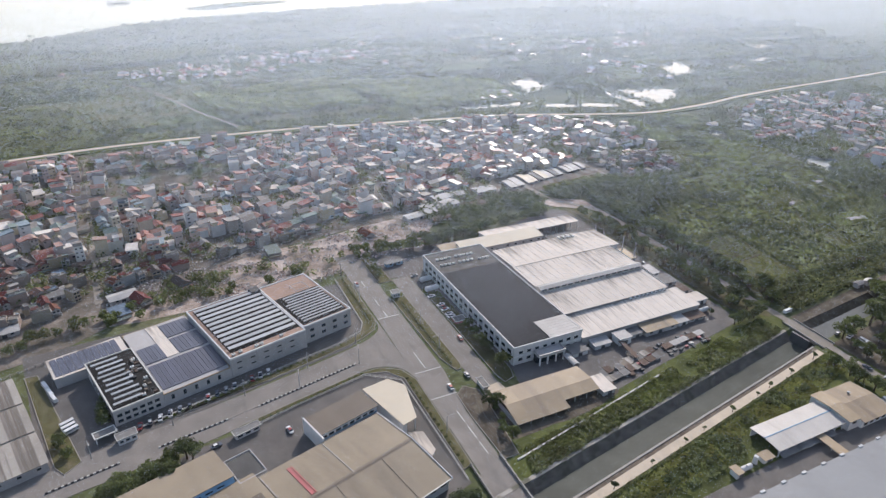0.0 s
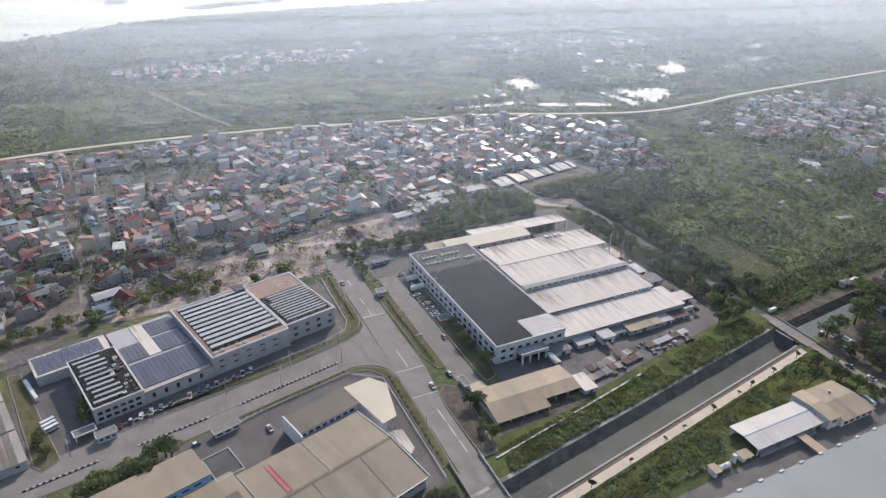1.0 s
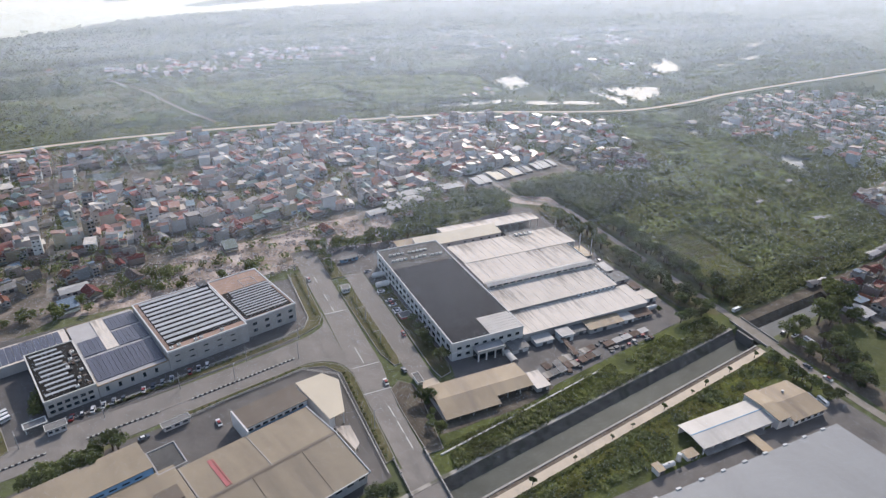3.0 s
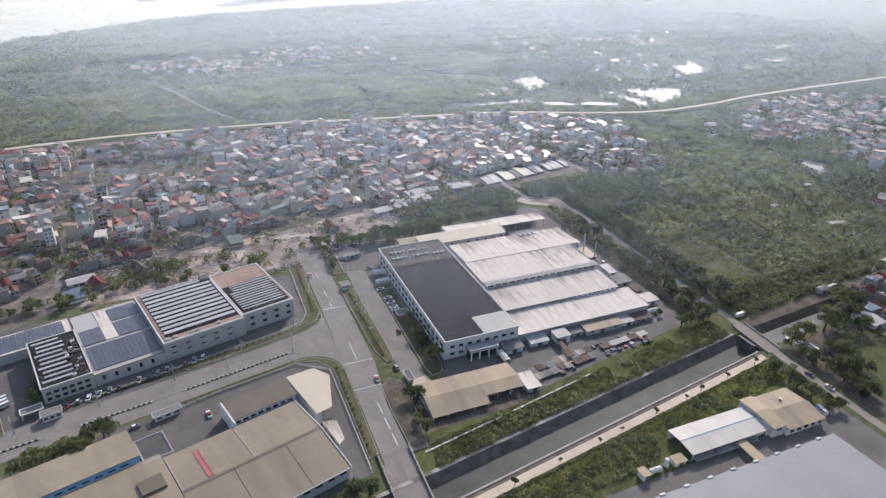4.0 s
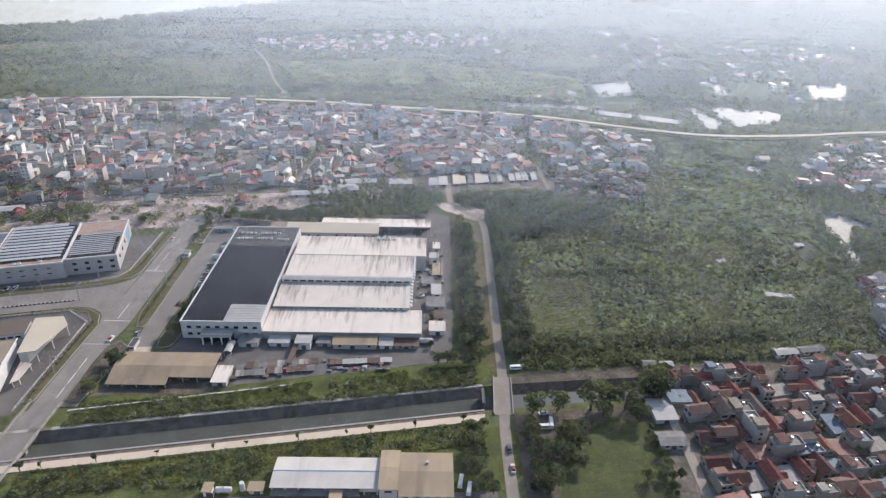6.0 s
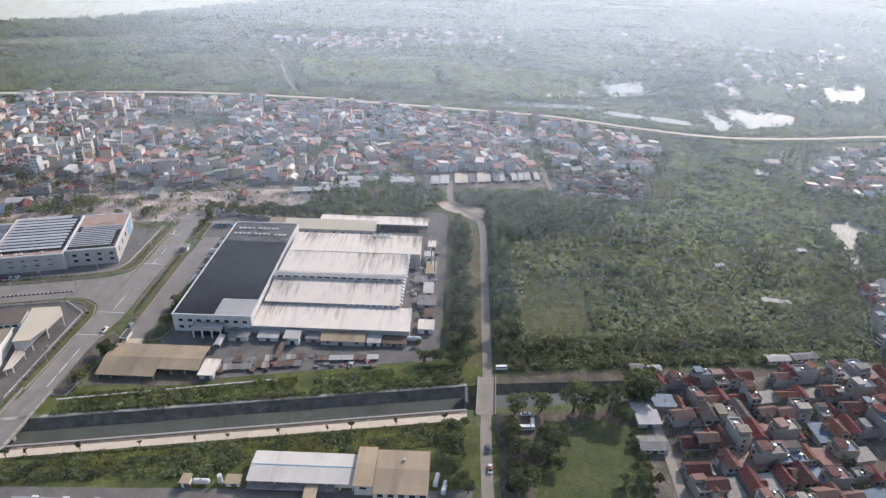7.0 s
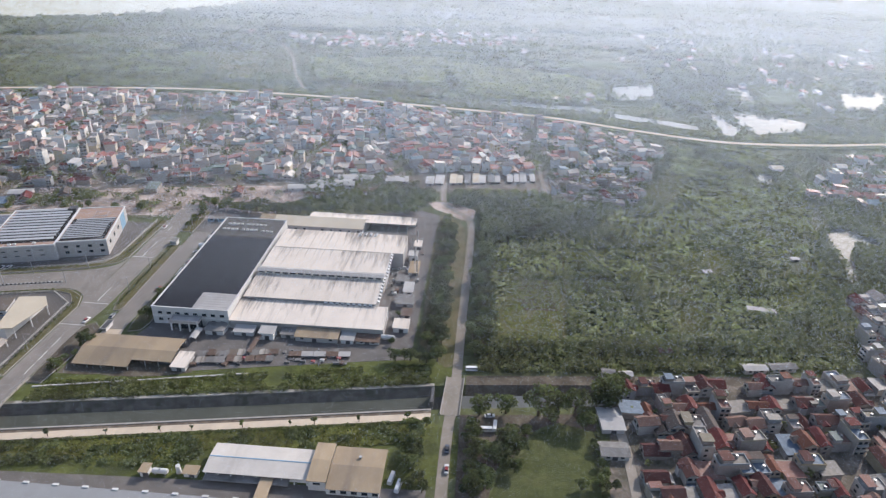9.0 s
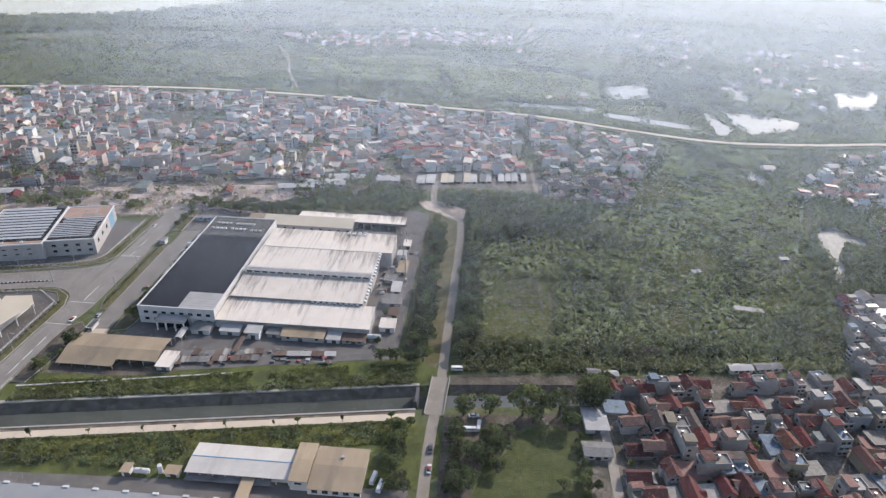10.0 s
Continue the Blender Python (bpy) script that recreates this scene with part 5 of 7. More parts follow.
# pale corrugated sheds by the side road
for i in range(3):
    shed("low corrugated shed with a pale weathered roof", -44.7 - 8.67 - 0.269 * 5.15 * i, 4.3 - 2.42 + 0.963 * 5.15 * i, 9.0, 4.7, 1.05, 1.05, M_OLDROOF, M_GREYWALL, 15.6, "shed", 1.2, False, "corrugated sheds")

# ---- road furniture ----
def kerbed_strip(name, pts, label, material=None):
    structure(name, sheet(pts, 0.09, 0.1), material or M_GRASS, label, "verge")
    line = pts + [pts[0]]
    structure(name + "_kerb", ribbon(line, 0.06, 0.1, 0.12), M_KERB, "weathered concrete kerb stones", "kerb")


kerbed_strip("median", [(-6.9, 19.2), (-5.1, 19.2), (-5.1, 3.2), (-5.4, 2.4), (-6.0, 2.3), (-6.7, 5.0)], "grassed median strip with clipped shrubs")
kerbed_strip("median_2", [(-7.0, 31), (-5.2, 31), (-5.2, 23.6), (-7.0, 23.6)], "grassed median strip with trees")
kerbed_strip("roadside_verge", [(-7.8, -1.4), (-6.6, -0.4), (-5.4, -1.6), (-5.6, -5), (-6.4, -11.2), (-7.9, -11.2), (-8.0, -5)], "dry grass verge with litter and soil", M_EARTH)
kerbed_strip("corner_verge", [(-29, 3.0), (-23.4, 4.4), (-16.1, 6.1), (-13.4, 6.1), (-11.4, 4.8), (-10.6, 2.6), (-10.9, -10.5), (-11.8, -10.8), (-11.7, 3.3), (-13.0, 5.2), (-15.3, 5.8), (-23, 3.9), (-28.6, 2.5)], "dry grass verge round the junction corner")
kerbed_strip("office_verge", [(-11.1, 27), (-10.4, 27), (-10.6, 15.2), (-11.4, 13.4), (-13.2, 12.3), (-16, 11.3), (-24.5, 9.05), (-36, 6.7), (-36, 7.3), (-25, 9.8), (-16, 12.1), (-13.2, 13.3), (-12.2, 15.2), (-11.9, 27)], "grass verge in front of the office fence")
kerbed_strip("shed_verge", [(-47.9, 19.8), (-46.7, 19.8), (-42.3, 4.3), (-43.6, 3.2), (-44.4, 4.4)], "weedy verge beside the corrugated sheds")
kerbed_strip("factory_garden", [(-2.3, 17), (-0.5, 17), (-0.5, 0.3), (-0.9, -1.2), (-2.2, -1.6), (-2.5, 0)], "shaded garden strip beside the factory wall")

# lane lines, stop lines and crossings
marks = []
for y in [25.2, 20.0, 17.0, 7.3, 5.8, -3.6, -6.0, -8.3]:
    marks.append((-8.98, -8.88, y - 1.7, y))
for x0, x1, y in ((-10.4, -7.3, 3.6), (-10.2, -7.4, 15.4), (-10.6, -7.6, -1.0)):
    marks.append((x0, x1, y - 0.05, y + 0.05))
for i, (x0, x1, y0, y1) in enumerate(marks):
    structure(f"road_mark_{i + 1}", box(x0, x1, y0, y1, 0.02, 0.046), M_PAINT, "worn white road marking", "marking")
structure("apron_slab", prism([(-5.0, -1.5), (-2.8, -1.3), (-2.6, -3.4), (-5.2, -3.6)], 0.0, 0.04), M_PROM, "pale sandy concrete apron", "pavement")

# black and white kerb of the side road
bw = structure("divider_kerb", ribbon([(-15.6, 7.85), (-30.1, 4.5)], 0.06, 0.06, 0.05), M_KERB, "black and white painted divider kerb", "kerb")
bm = box(-0.11, 0.11, -0.07, 0.07, 0, 0.12, None, 0.015)
white_me = bpy.data.meshes.new("kerb_block")
bm.to_mesh(white_me)
bm.free()
black_me = white_me.copy()
white_me.materials.append(M_PAINT)
black_me.materials.append(M_BLACK)
for (x0, y0), (x1, y1) in (((-15.6, 7.85), (-26.6, 5.25)), ((-29.6, 4.55), (-36.0, 3.3)), ((-39.2, 2.7), (-45, 1.5))):
    n = int(math.dist((x0, y0), (x1, y1)) / 0.24)
    for i in range(n):
        k = (i + 0.5) / n
        share("kerb_block", black_me if i % 2 else white_me, bw, x0 + (x1 - x0) * k, y0 + (y1 - y0) * k, 0.03, math.degrees(math.atan2(y1 - y0, x1 - x0)))


def fence(label, pts, high, step, rail, post_w=0.05):
    """Posts with rails between them along a line."""
    t = thing("fence", label, "fence", pts[0][0], pts[0][1])
    bm = box(-post_w / 2, post_w / 2, -post_w / 2, post_w / 2, 0, high)
    me = bpy.data.meshes.new("post")
    bm.to_mesh(me)
    bm.free()
    me.materials.append(rail)
    for a, b in zip(pts, pts[1:]):
        d, ang = math.dist(a, b), math.degrees(math.atan2(b[1] - a[1], b[0] - a[0]))
        n = max(1, round(d / step))
        for i in range(n):
            k = i / n
            share("post", me, t, a[0] + (b[0] - a[0]) * k - pts[0][0], a[1] + (b[1] - a[1]) * k - pts[0][1], 0)
        for z in (0.35, 0.8):
            r = part("rail", box(0, d, -0.015, 0.015, high * z, high * z + 0.03), rail, t)
            r.matrix_basis = pose(a[0] - pts[0][0], a[1] - pts[0][1], 0, 0, 0, ang)


fence("white rail fence round the warehouse yard", [(-28.8, 2.0), (-23.2, 3.7), (-15.3, 5.5), (-12.1, 3.2), (-12.05, -12.0)], 0.32, 0.55, M_PAINT)
fence("white fence in front of the office", [(-38, 6.6), (-25, 10.0), (-16, 12.3), (-13.0, 13.7), (-12.2, 15.4), (-12.1, 27)], 0.28, 0.6, M_PAINT)
fence("grey fence along the lane", [(31.3, -2.0), (31.4, 12), (31.5, 33)], 0.35, 0.9, M_DARKSTEEL)
structure("green_path", ribbon([(-6.9, -11.8), (2.5, -9.85), (13.8, -7.5)], 0.16, 0.12, 0.14), M_PAINT, "narrow white concrete path through the weeds", "path")
fence("pale wall fence behind the office", [(-60, 17), (-47, 21.6), (-33, 25.0), (-13, 27.6)], 0.35, 0.8, M_KERB, 0.1)

# road bridge over the canal
b = thing("road_bridge", "concrete road bridge over the canal with railings", "bridge", 0, 0)
part("deck", prism([(-11.0, -11.9), (-8.12, -11.9), (-8.3, -20.2), (-11.2, -20.2)], -0.25, 0.05), M_ASPHALT, b)
for x0, x1 in ((-11.05, -11.25), (-8.05, -8.25)):
    part("railing", prism([(x0 - 0.06, -10.6), (x0 + 0.06, -10.6), (x1 + 0.06, -21), (x1 - 0.06, -21)], 0.05, 0.28), M_KERB, b)
    for i in range(12):
        k = i / 11
        part("post", box(x0 + (x1 - x0) * k - 0.09, x0 + (x1 - x0) * k + 0.09, -10.7 - 10.2 * k, -10.55 - 10.2 * k, 0.05, 0.34), M_KERB, b)
for y in (-14.2, -16.6):
    part("pier", box(-10.9, -8.3, y - 0.2, y + 0.2, -1.05, -0.25), M_KERB, b)
b = thing("lane_bridge", "narrow concrete bridge carrying the lane over the canal", "bridge", 0, 0)
part("deck", prism([(34.9, -5.8), (36.7, -5.8), (36.4, -11.6), (34.5, -11.6)], -0.25, 0.05), M_TRACK, b)
for x0, x1 in ((34.85, 34.5), (36.7, 36.4)):
    part("railing", prism([(x0 - 0.05, -5.8), (x0 + 0.05, -5.8), (x1 + 0.05, -11.6), (x1 - 0.05, -11.6)], 0.05, 0.22), M_KERB, b)
part("sluice_gate", box(33.4, 33.7, -10.4, -8.1, -1.0, 0.5), M_DARKSTEEL, b)
part("pier", box(34.9, 36.5, -8.9, -8.5, -1.05, -0.25), M_KERB, b)


def street_lamp(x, y, turn):
    t = thing("street_lamp", "tall grey street lamp with a curved arm", "street lamp", x, y, 0, turn, "street lamps")
    part("pole", tube(0, 0, 0.08, 2.1, 0.045, 0.028, 8), M_STEEL, t)
    part("base", tube(0, 0, 0, 0.1, 0.09, 0.08, 8), M_KERB, t)
    arm = box(0, 0.6, -0.015, 0.015, 2.08, 2.11)
    part("arm", arm, M_STEEL, t)
    part("lamp_head", box(0.5, 0.8, -0.05, 0.05, 2.06, 2.12, None, 0.015), M_PALEROOF, t)
    return t


lamp = street_lamp(-20.5, 9.4, -70)
for x, y, r in ((-27.5, 7.5, -75), (-34.5, 5.9, -75), (-14.3, 11.6, -60), (-10.95, 20, 0), (-10.9, 28, 0), (-11.2, -6, 0), (-6.0, 12, 180), (-6.1, 6.5, 180), (-6.2, 26, 180), (-15.2, 7.8, 75), (-22.2, 6.1, 75), (-41.5, 4.4, -75)):
    copy_thing(lamp, pose(x, y, 0, 0, 0, r))

# ---- vehicles ----
CARS = [(0.7, 0.7, 0.7), (0.05, 0.05, 0.055), (0.35, 0.36, 0.38), (0.72, 0.72, 0.73), (0.3, 0.04, 0.04), (0.1, 0.12, 0.16)]
M_CAR = surface("car_paint", (0.5, 0.5, 0.5), 0.02, 3.0, 0.3, 0.0, palette=CARS, spec=0.5)
M_VAN = surface("white_van_paint", (0.75, 0.75, 0.75), 0.03, 3.0, 0.35, 0.0, spec=0.5)
M_TYRE = surface("tyre_rubber", (0.025, 0.025, 0.025), 0.1, 5.0, 0.9, 0.0)


def car(x, y, turn, van=False):
    length, high = (1.25, 0.5) if van else (1.0, 0.33)
    t = thing("van" if van else "car", "white minibus parked in the yard" if van else "parked saloon car with dark windows", "van" if van else "car", x, y, 0.03, turn, "parked vehicles")
    h = length / 2
    if van:
        body = profile([(-0.2, 0.08), (-0.2, 0.36), (-0.17, high), (0.17, high), (0.2, 0.36), (0.2, 0.08)], -h, h)
    else:
        body = profile([(-0.2, 0.07), (-0.2, 0.2), (-0.18, 0.22), (0.18, 0.22), (0.2, 0.2), (0.2, 0.07)], -h, h)
    part("body", body, M_VAN if van else M_CAR, t)
    bm = bmesh.new()
    z0, z1, a, b = (0.3, 0.44, 0.205, 0.19) if van else (0.22, high, 0.18, 0.14)
    x0, x1, x2, x3 = (-h + 0.04, h - 0.0, -h + 0.04, h - 0.02) if van else (-0.38, 0.26, -0.26, 0.12)
    v = [bm.verts.new(p) for p in ((x0, -a, z0), (x1, -a, z0), (x1, a, z0), (x0, a, z0), (x2, -b, z1), (x3, -b, z1), (x3, b, z1), (x2, b, z1))]
    for f in ((0, 1, 5, 4), (1, 2, 6, 5), (2, 3, 7, 6), (3, 0, 4, 7), (4, 5, 6, 7), (3, 2, 1, 0)):
        bm.faces.new([v[i] for i in f])
    part("glazing", bm, M_GLASS, t)
    if not van:
        part("roof", box(-0.25, 0.11, -0.138, 0.138, high - 0.004, high + 0.008), M_CAR, t)
    for sx in (-0.3 * length, 0.3 * length):
        for sy in (-0.19, 0.19):
            w = bmesh.new()
            bmesh.ops.create_cone(w, cap_ends=True, segments=12, radius1=0.075, radius2=0.075, depth=0.06, matrix=Matrix.Translation((sx, sy, 0.075)) @ Matrix.Rotation(radians(90), 4, "X"))
            part("wheel", w, M_TYRE, t)
    return t


saloon = car(-1.75, 15.2, 8)
for i in range(1, 5):
    copy_thing(saloon, pose(-1.75, 15.2 - i * 0.62 + (0.0 if i < 3 else -0.5), 0.03, 0, 0, 8))
for i in range(15):
    if i in (6, 11):
        continue
    x, y = out(-10.0 + i * 0.95, -1.55)
    copy_thing(saloon, pose(x, y, 0.03, 0, 0, OT + 70))
for x, y, r in ((-7.9, -0.1, 88), (-5.4, 1.0, 90), (-31.2, 1.2, 15), (35.5, -16.2, 90), (35.6, -18.6, 90), (-2.0, 17.6, 10), (-1.8, 23.6, 10), (-24.6, 0.5, 100), (-9.8, 24.5, 90), (-2.9, 7.5, 85), (38.6, -10.4, 20), (39.4, -11.4, 10)):
    copy_thing(saloon, pose(x, y, 0.04, 0, 0, r))
minibus = car(*out(-15.2, 3.1), OT + 12, True)
for i in (1, 2):
    x, y = out(-15.3 + 0.1 * i, 3.1 - 0.6 * i)
    copy_thing(minibus, pose(x, y, 0.03, 0, 0, OT + 12))
for u, v in ((-15.5, 10.6), (-15.4, 9.2), (-15.3, 7.9)):
    x, y = out(u, v)
    copy_thing(minibus, pose(x, y, 0.03, 0, 0, OT + 97))
for x, y, r in ((30.9, -20.2, 80), (31.6, -21.0, 80), (39.0, -13.4, 5), (39.9, -12.9, 85), (37.4, -4.4, 5)):
    copy_thing(minibus, pose(x, y, 0.03, 0, 0, r))


barge = thing("river_barge", "long dark cargo barge lying on the river", "barge", -30, 407, 0.06, 5)
part("hull", prism([(-6, -0.7), (5.4, -0.7), (6.6, 0), (5.4, 0.7), (-6, 0.7)], 0, 0.7), M_DARKSTEEL, barge)
part("deckhouse", box(-5.6, -4.2, -0.5, 0.5, 0.7, 1.9), M_WHITEWALL, barge)
part("hatch", box(-3.6, 4.6, -0.55, 0.55, 0.7, 0.95), M_RUST, barge)


# ---- houses ----
STOREY = 0.64


def house(label, w, d, storeys, style, x, y, turn, rng):
    """A narrow town house: walls, floor bands, windows, and a tiled, sheet or flat roof."""
    t = thing("house", label, "house", x, y, 0, turn, "town houses")
    h = STOREY * storeys
    part("wall", box(-w / 2, w / 2, -d / 2, d / 2, 0, h), M_HOUSEWALL, t)
    for s in range(storeys):
        z = STOREY * s
        windows(t, [(sx * w * 0.24, -d / 2, z + 0.34, 0) for sx in (-1, 1)][: 1 + (s + storeys) % 2 + (s > 0)], w * 0.3, 0.3, sills=False)
        if s:
            part("balcony", box(-w * 0.44, w * 0.44, -d / 2 - 0.2, -d / 2, z - 0.03, z + 0.14), M_HOUSEWALL, t)
    windows(t, [(0.1 * w, d / 2, STOREY * s + 0.36, 180) for s in range(storeys)], w * 0.25, 0.24, sills=False)
    if style in ("tile", "sheet") and storeys < 3:
        part("porch_roof", profile([(-d / 2 - 0.62, 0.4), (-d / 2 - 0.62, 0.43), (-d / 2 - 0.21, 0.56), (-d / 2 - 0.21, 0.53)], -w / 2, w / 2 - 0.1), M_HOUSEROOF, t)
        for px in (-w / 2 + 0.05, w / 2 - 0.16):
            part("porch_post", box(px - 0.02, px + 0.02, -d / 2 - 0.58, -d / 2 - 0.54, 0, 0.41), M_STEEL, t)
    if style == "tile" and storeys == 2:
        bm = bmesh.new()
        v = [bm.verts.new(p) for p in ((-w / 2 - 0.42, -0.05, h - 0.02), (-w / 2 - 0.42, 0.85, h - 0.02), (-w / 2 - 0.42, 0.4, h + 0.26), (0, 0.4, h + 0.26), (-w * 0.2, -0.05, h - 0.02), (-w * 0.2, 0.85, h - 0.02))]
        for f in ((0, 4, 3, 2), (2, 3, 5, 1), (0, 2, 1)):
            bm.faces.new([v[i] for i in f])
        part("cross_roof", bm, M_REDTILE, t)
        part("wing", box(-w / 2 - 0.34, -w / 2, 0.03, 0.77, 0, h), M_HOUSEWALL, t)
    if style == "tile":
        rise = w * rng.uniform(0.26, 0.36)
        bm = bmesh.new()
        e = 0.1
        for s in (-1, 1):
            pts = [(s * (w / 2 + e), h - 0.06), (0, h + rise), (0, h + rise + 0.05), (s * (w / 2 + e), h - 0.01)]
            a = [bm.verts.new((px, -d / 2 - e, z)) for px, z in pts]
            c = [bm.verts.new((px, d / 2 + e, z)) for px, z in pts]
            bm.faces.new(a)
            bm.faces.new(c[::-1])
            for i in range(4):
                bm.faces.new((a[i], a[(i + 1) % 4], c[(i + 1) % 4], c[i]))
        part("roof", bm, M_REDTILE, t)
        g = bmesh.new()
        v = [g.verts.new(p) for yy in (-d / 2 + 0.03, d / 2 - 0.03) for p in ((-w / 2 + 0.02, yy, h - 0.01), (w / 2 - 0.02, yy, h - 0.01), (0, yy, h + rise - 0.03))]
        for f in ((0, 1, 2), (5, 4, 3), (0, 3, 4, 1), (1, 4, 5, 2), (2, 5, 3, 0)):
            g.faces.new([v[i] for i in f])
        part("gable", g, M_HOUSEWALL, t)
    elif style == "sheet":
        part("roof", profile([(-d / 2 - 0.12, h + 0.05), (-d / 2 - 0.12, h + 0.09), (d / 2 + 0.1, h + 0.36), (d / 2 + 0.1, h + 0.32)], -w / 2 - 0.06, w / 2 + 0.06), M_HOUSEROOF, t)
        part("gable", profile([(-d / 2 + 0.02, h), (-d / 2 + 0.02, h + 0.05), (d / 2 - 0.02, h + 0.3), (d / 2 - 0.02, h)], -w / 2 + 0.02, w / 2 - 0.02), M_HOUSEWALL, t)
    else:
        part("roof", box(-w / 2 + 0.05, w / 2 - 0.05, -d / 2 + 0.05, d / 2 - 0.05, h, h + 0.03), M_HOUSEROOF, t)
        part("parapet", rim(-w / 2 - 0.02, w / 2 + 0.02, -d / 2 - 0.02, d / 2 + 0.02, h - 0.02, 0.2, 0.07), M_HOUSEWALL, t)
        head = part("stair_head", box(-w / 2 + 0.04, w / 2 - 0.04, d * 0.05, d * 0.38, h + 0.02, h + 0.55), M_HOUSEWALL, t)
        part("stair_roof", box(-w / 2, w / 2, d * 0.02, d * 0.42, h + 0.55, h + 0.6), M_REDTILE if style == "red" else M_HOUSEROOF, head)
        part("water_tank", tube(w * 0.2, -d * 0.2, h + 0.03, h + 0.34, 0.14, 0.14, 10), M_STEEL, t, "steel roof water tank")
    return t


rng = random.Random(11)
STYLES = ["tile", "flat", "tile", "sheet", "red", "flat", "tile", "red", "sheet", "flat", "tile", "red"]
LABELS = {"tile": "narrow rendered house with a red tiled roof", "flat": "tall rendered town house with a flat terrace roof", "sheet": "rendered house with a sloping sheet roof", "red": "rendered town house with terrace and red stair roof"}
SIZES = [(1.45, 2.3, 2), (1.15, 2.6, 3), (1.6, 2.5, 1), (1.9, 2.4, 1), (1.2, 2.8, 3), (1.5, 2.4, 2), (1.25, 2.9, 2), (1.4, 2.4, 2), (2.0, 2.2, 1), (1.2, 2.5, 3), (1.7, 2.0, 2), (1.3, 2.3, 2)]


def inside(x, y, poly):
    hit = False
    for (x0, y0), (x1, y1) in zip(poly, poly[1:] + poly[:1]):
        if (y0 > y) != (y1 > y) and x < (x1 - x0) * (y - y0) / (y1 - y0) + x0:
            hit = not hit
    return hit


def plots(poly, dx, dy, turn, rng, skip=0.06, wob=0.25, lane=9):
    """House places in rows, with a lane left open now and then."""
    c, s = math.cos(radians(turn)), math.sin(radians(turn))
    us = [x * c + y * s for x, y in poly]
    vs = [-x * s + y * c for x, y in poly]
    out_, v, row = [], min(vs), 0
    while v < max(vs):
        u, col = min(us) + rng.uniform(0, dx), 0
        while u < max(us):
            x, y = u * c - v * s, u * s + v * c
            if inside(x, y, poly) and rng.random() > skip:
                out_.append((x + rng.uniform(-wob, wob), y + rng.uniform(-wob, wob), turn + rng.choice((0, 0, 90, 90, 180, 270)) + rng.uniform(-4, 4)))
            u += dx * rng.uniform(0.85, 1.2)
            col += 1
            if col % lane == 0:
                u += 0.7
        v += dy * rng.uniform(0.92, 1.12)
        row += 1
        if row % 3 == 0:
            v += 0.6
    return out_


VILLAGE = [(53.2, -5.6), (60, -4.6), (72, -3.0), (81, -1.6), (83, 6), (86.5, 15), (92, 17), (104, 18), (112, -4), (104, -24), (53.4, -24)]
TOWN = [(-92, 28), (-56, 24), (-49, 30), (-44, 33), (-36, 36), (-28, 40), (-12, 42), (0, 45), (7, 44), (16, 50), (25, 53), (49, 54), (51, 42), (62, 41), (66, 46), (68, 56), (74, 70), (71, 81), (40, 90), (0, 96), (-40, 97.5), (-66, 95), (-92, 88)]
PATCH = [(96, 50), (120, 44), (150, 42), (168, 60), (150, 76), (112, 74)]
GREEN = lambda x, y: noise.noise((x * 0.11, y * 0.13, 5.0))  # noqa: E731


def green_quarter(x, y):
    return GREEN(x, y) > 0.2 or x > 46 or y > 88


def house_stands(p):
    x, y, _ = p
    if -39.8 < x < -17.8 and 71.5 < y < 83.5 or abs(x + 41.5 + 0.035 * (y - 45)) < 1.15 or abs(x - 48.8) < 1.2:
        return False
    if y < 64 and abs(x - 2.6 - 0.125 * (y - 35)) < 1.25:
        return False
    return rng.random() > (0.45 if x > 46 else 0.75 if GREEN(x, y) > 0.3 else 0.35 if GREEN(x, y) > 0.2 else 0.05)


near_plots = plots(VILLAGE, 1.55, 2.45, 8, rng, 0.1, 0.35)
near_plots.sort(key=lambda p: math.dist(p[:2], (60, -14)))
town_plots = [(x, y, a + 40 * noise.noise((x * 0.07, y * 0.07, 1.0))) for x, y, a in filter(house_stands, plots(TOWN, 1.5, 2.35, 14, rng, 0.06, 0.4))]
town_plots.sort(key=lambda p: p[1] - 0.12 * abs(p[0] + 15))
near_town = [p for p in town_plots if p[0] > -62][:125]
far_plots = [p for p in town_plots if p not in set(near_town)] + plots(PATCH, 2.0, 3.2, 5, rng, 0.3) + plots([(104, 26), (150, 22), (152, 44), (120, 44), (104, 40)], 2.0, 3.0, 8, rng, 0.35)
near_village = [p for p in near_plots if p[0] < 88 and p[1] > -22]
far_plots += [p for p in near_plots if p not in set(near_village)]
made = []
WEIGHTS = (2.4, 1.2, 1.6, 1.4, 1.2, 1.4, 2.4, 1.3, 1.4, 1.0, 2.4, 1.3)
for i, (x, y, turn) in enumerate(near_village[:240] + near_town):
    if i < len(STYLES):
        w, d, n = SIZES[i]
        made.append(house(LABELS[STYLES[i]], w, d, n, STYLES[i], x, y, turn, rng))
    else:
        copy_thing(rng.choices(made, WEIGHTS)[0], pose(x, y, 0, 0, 0, turn) @ Matrix.Scale(rng.uniform(0.72, 0.98) if x > 50 else rng.uniform(0.64, 0.84), 4))
far_plots += near_village[240:]


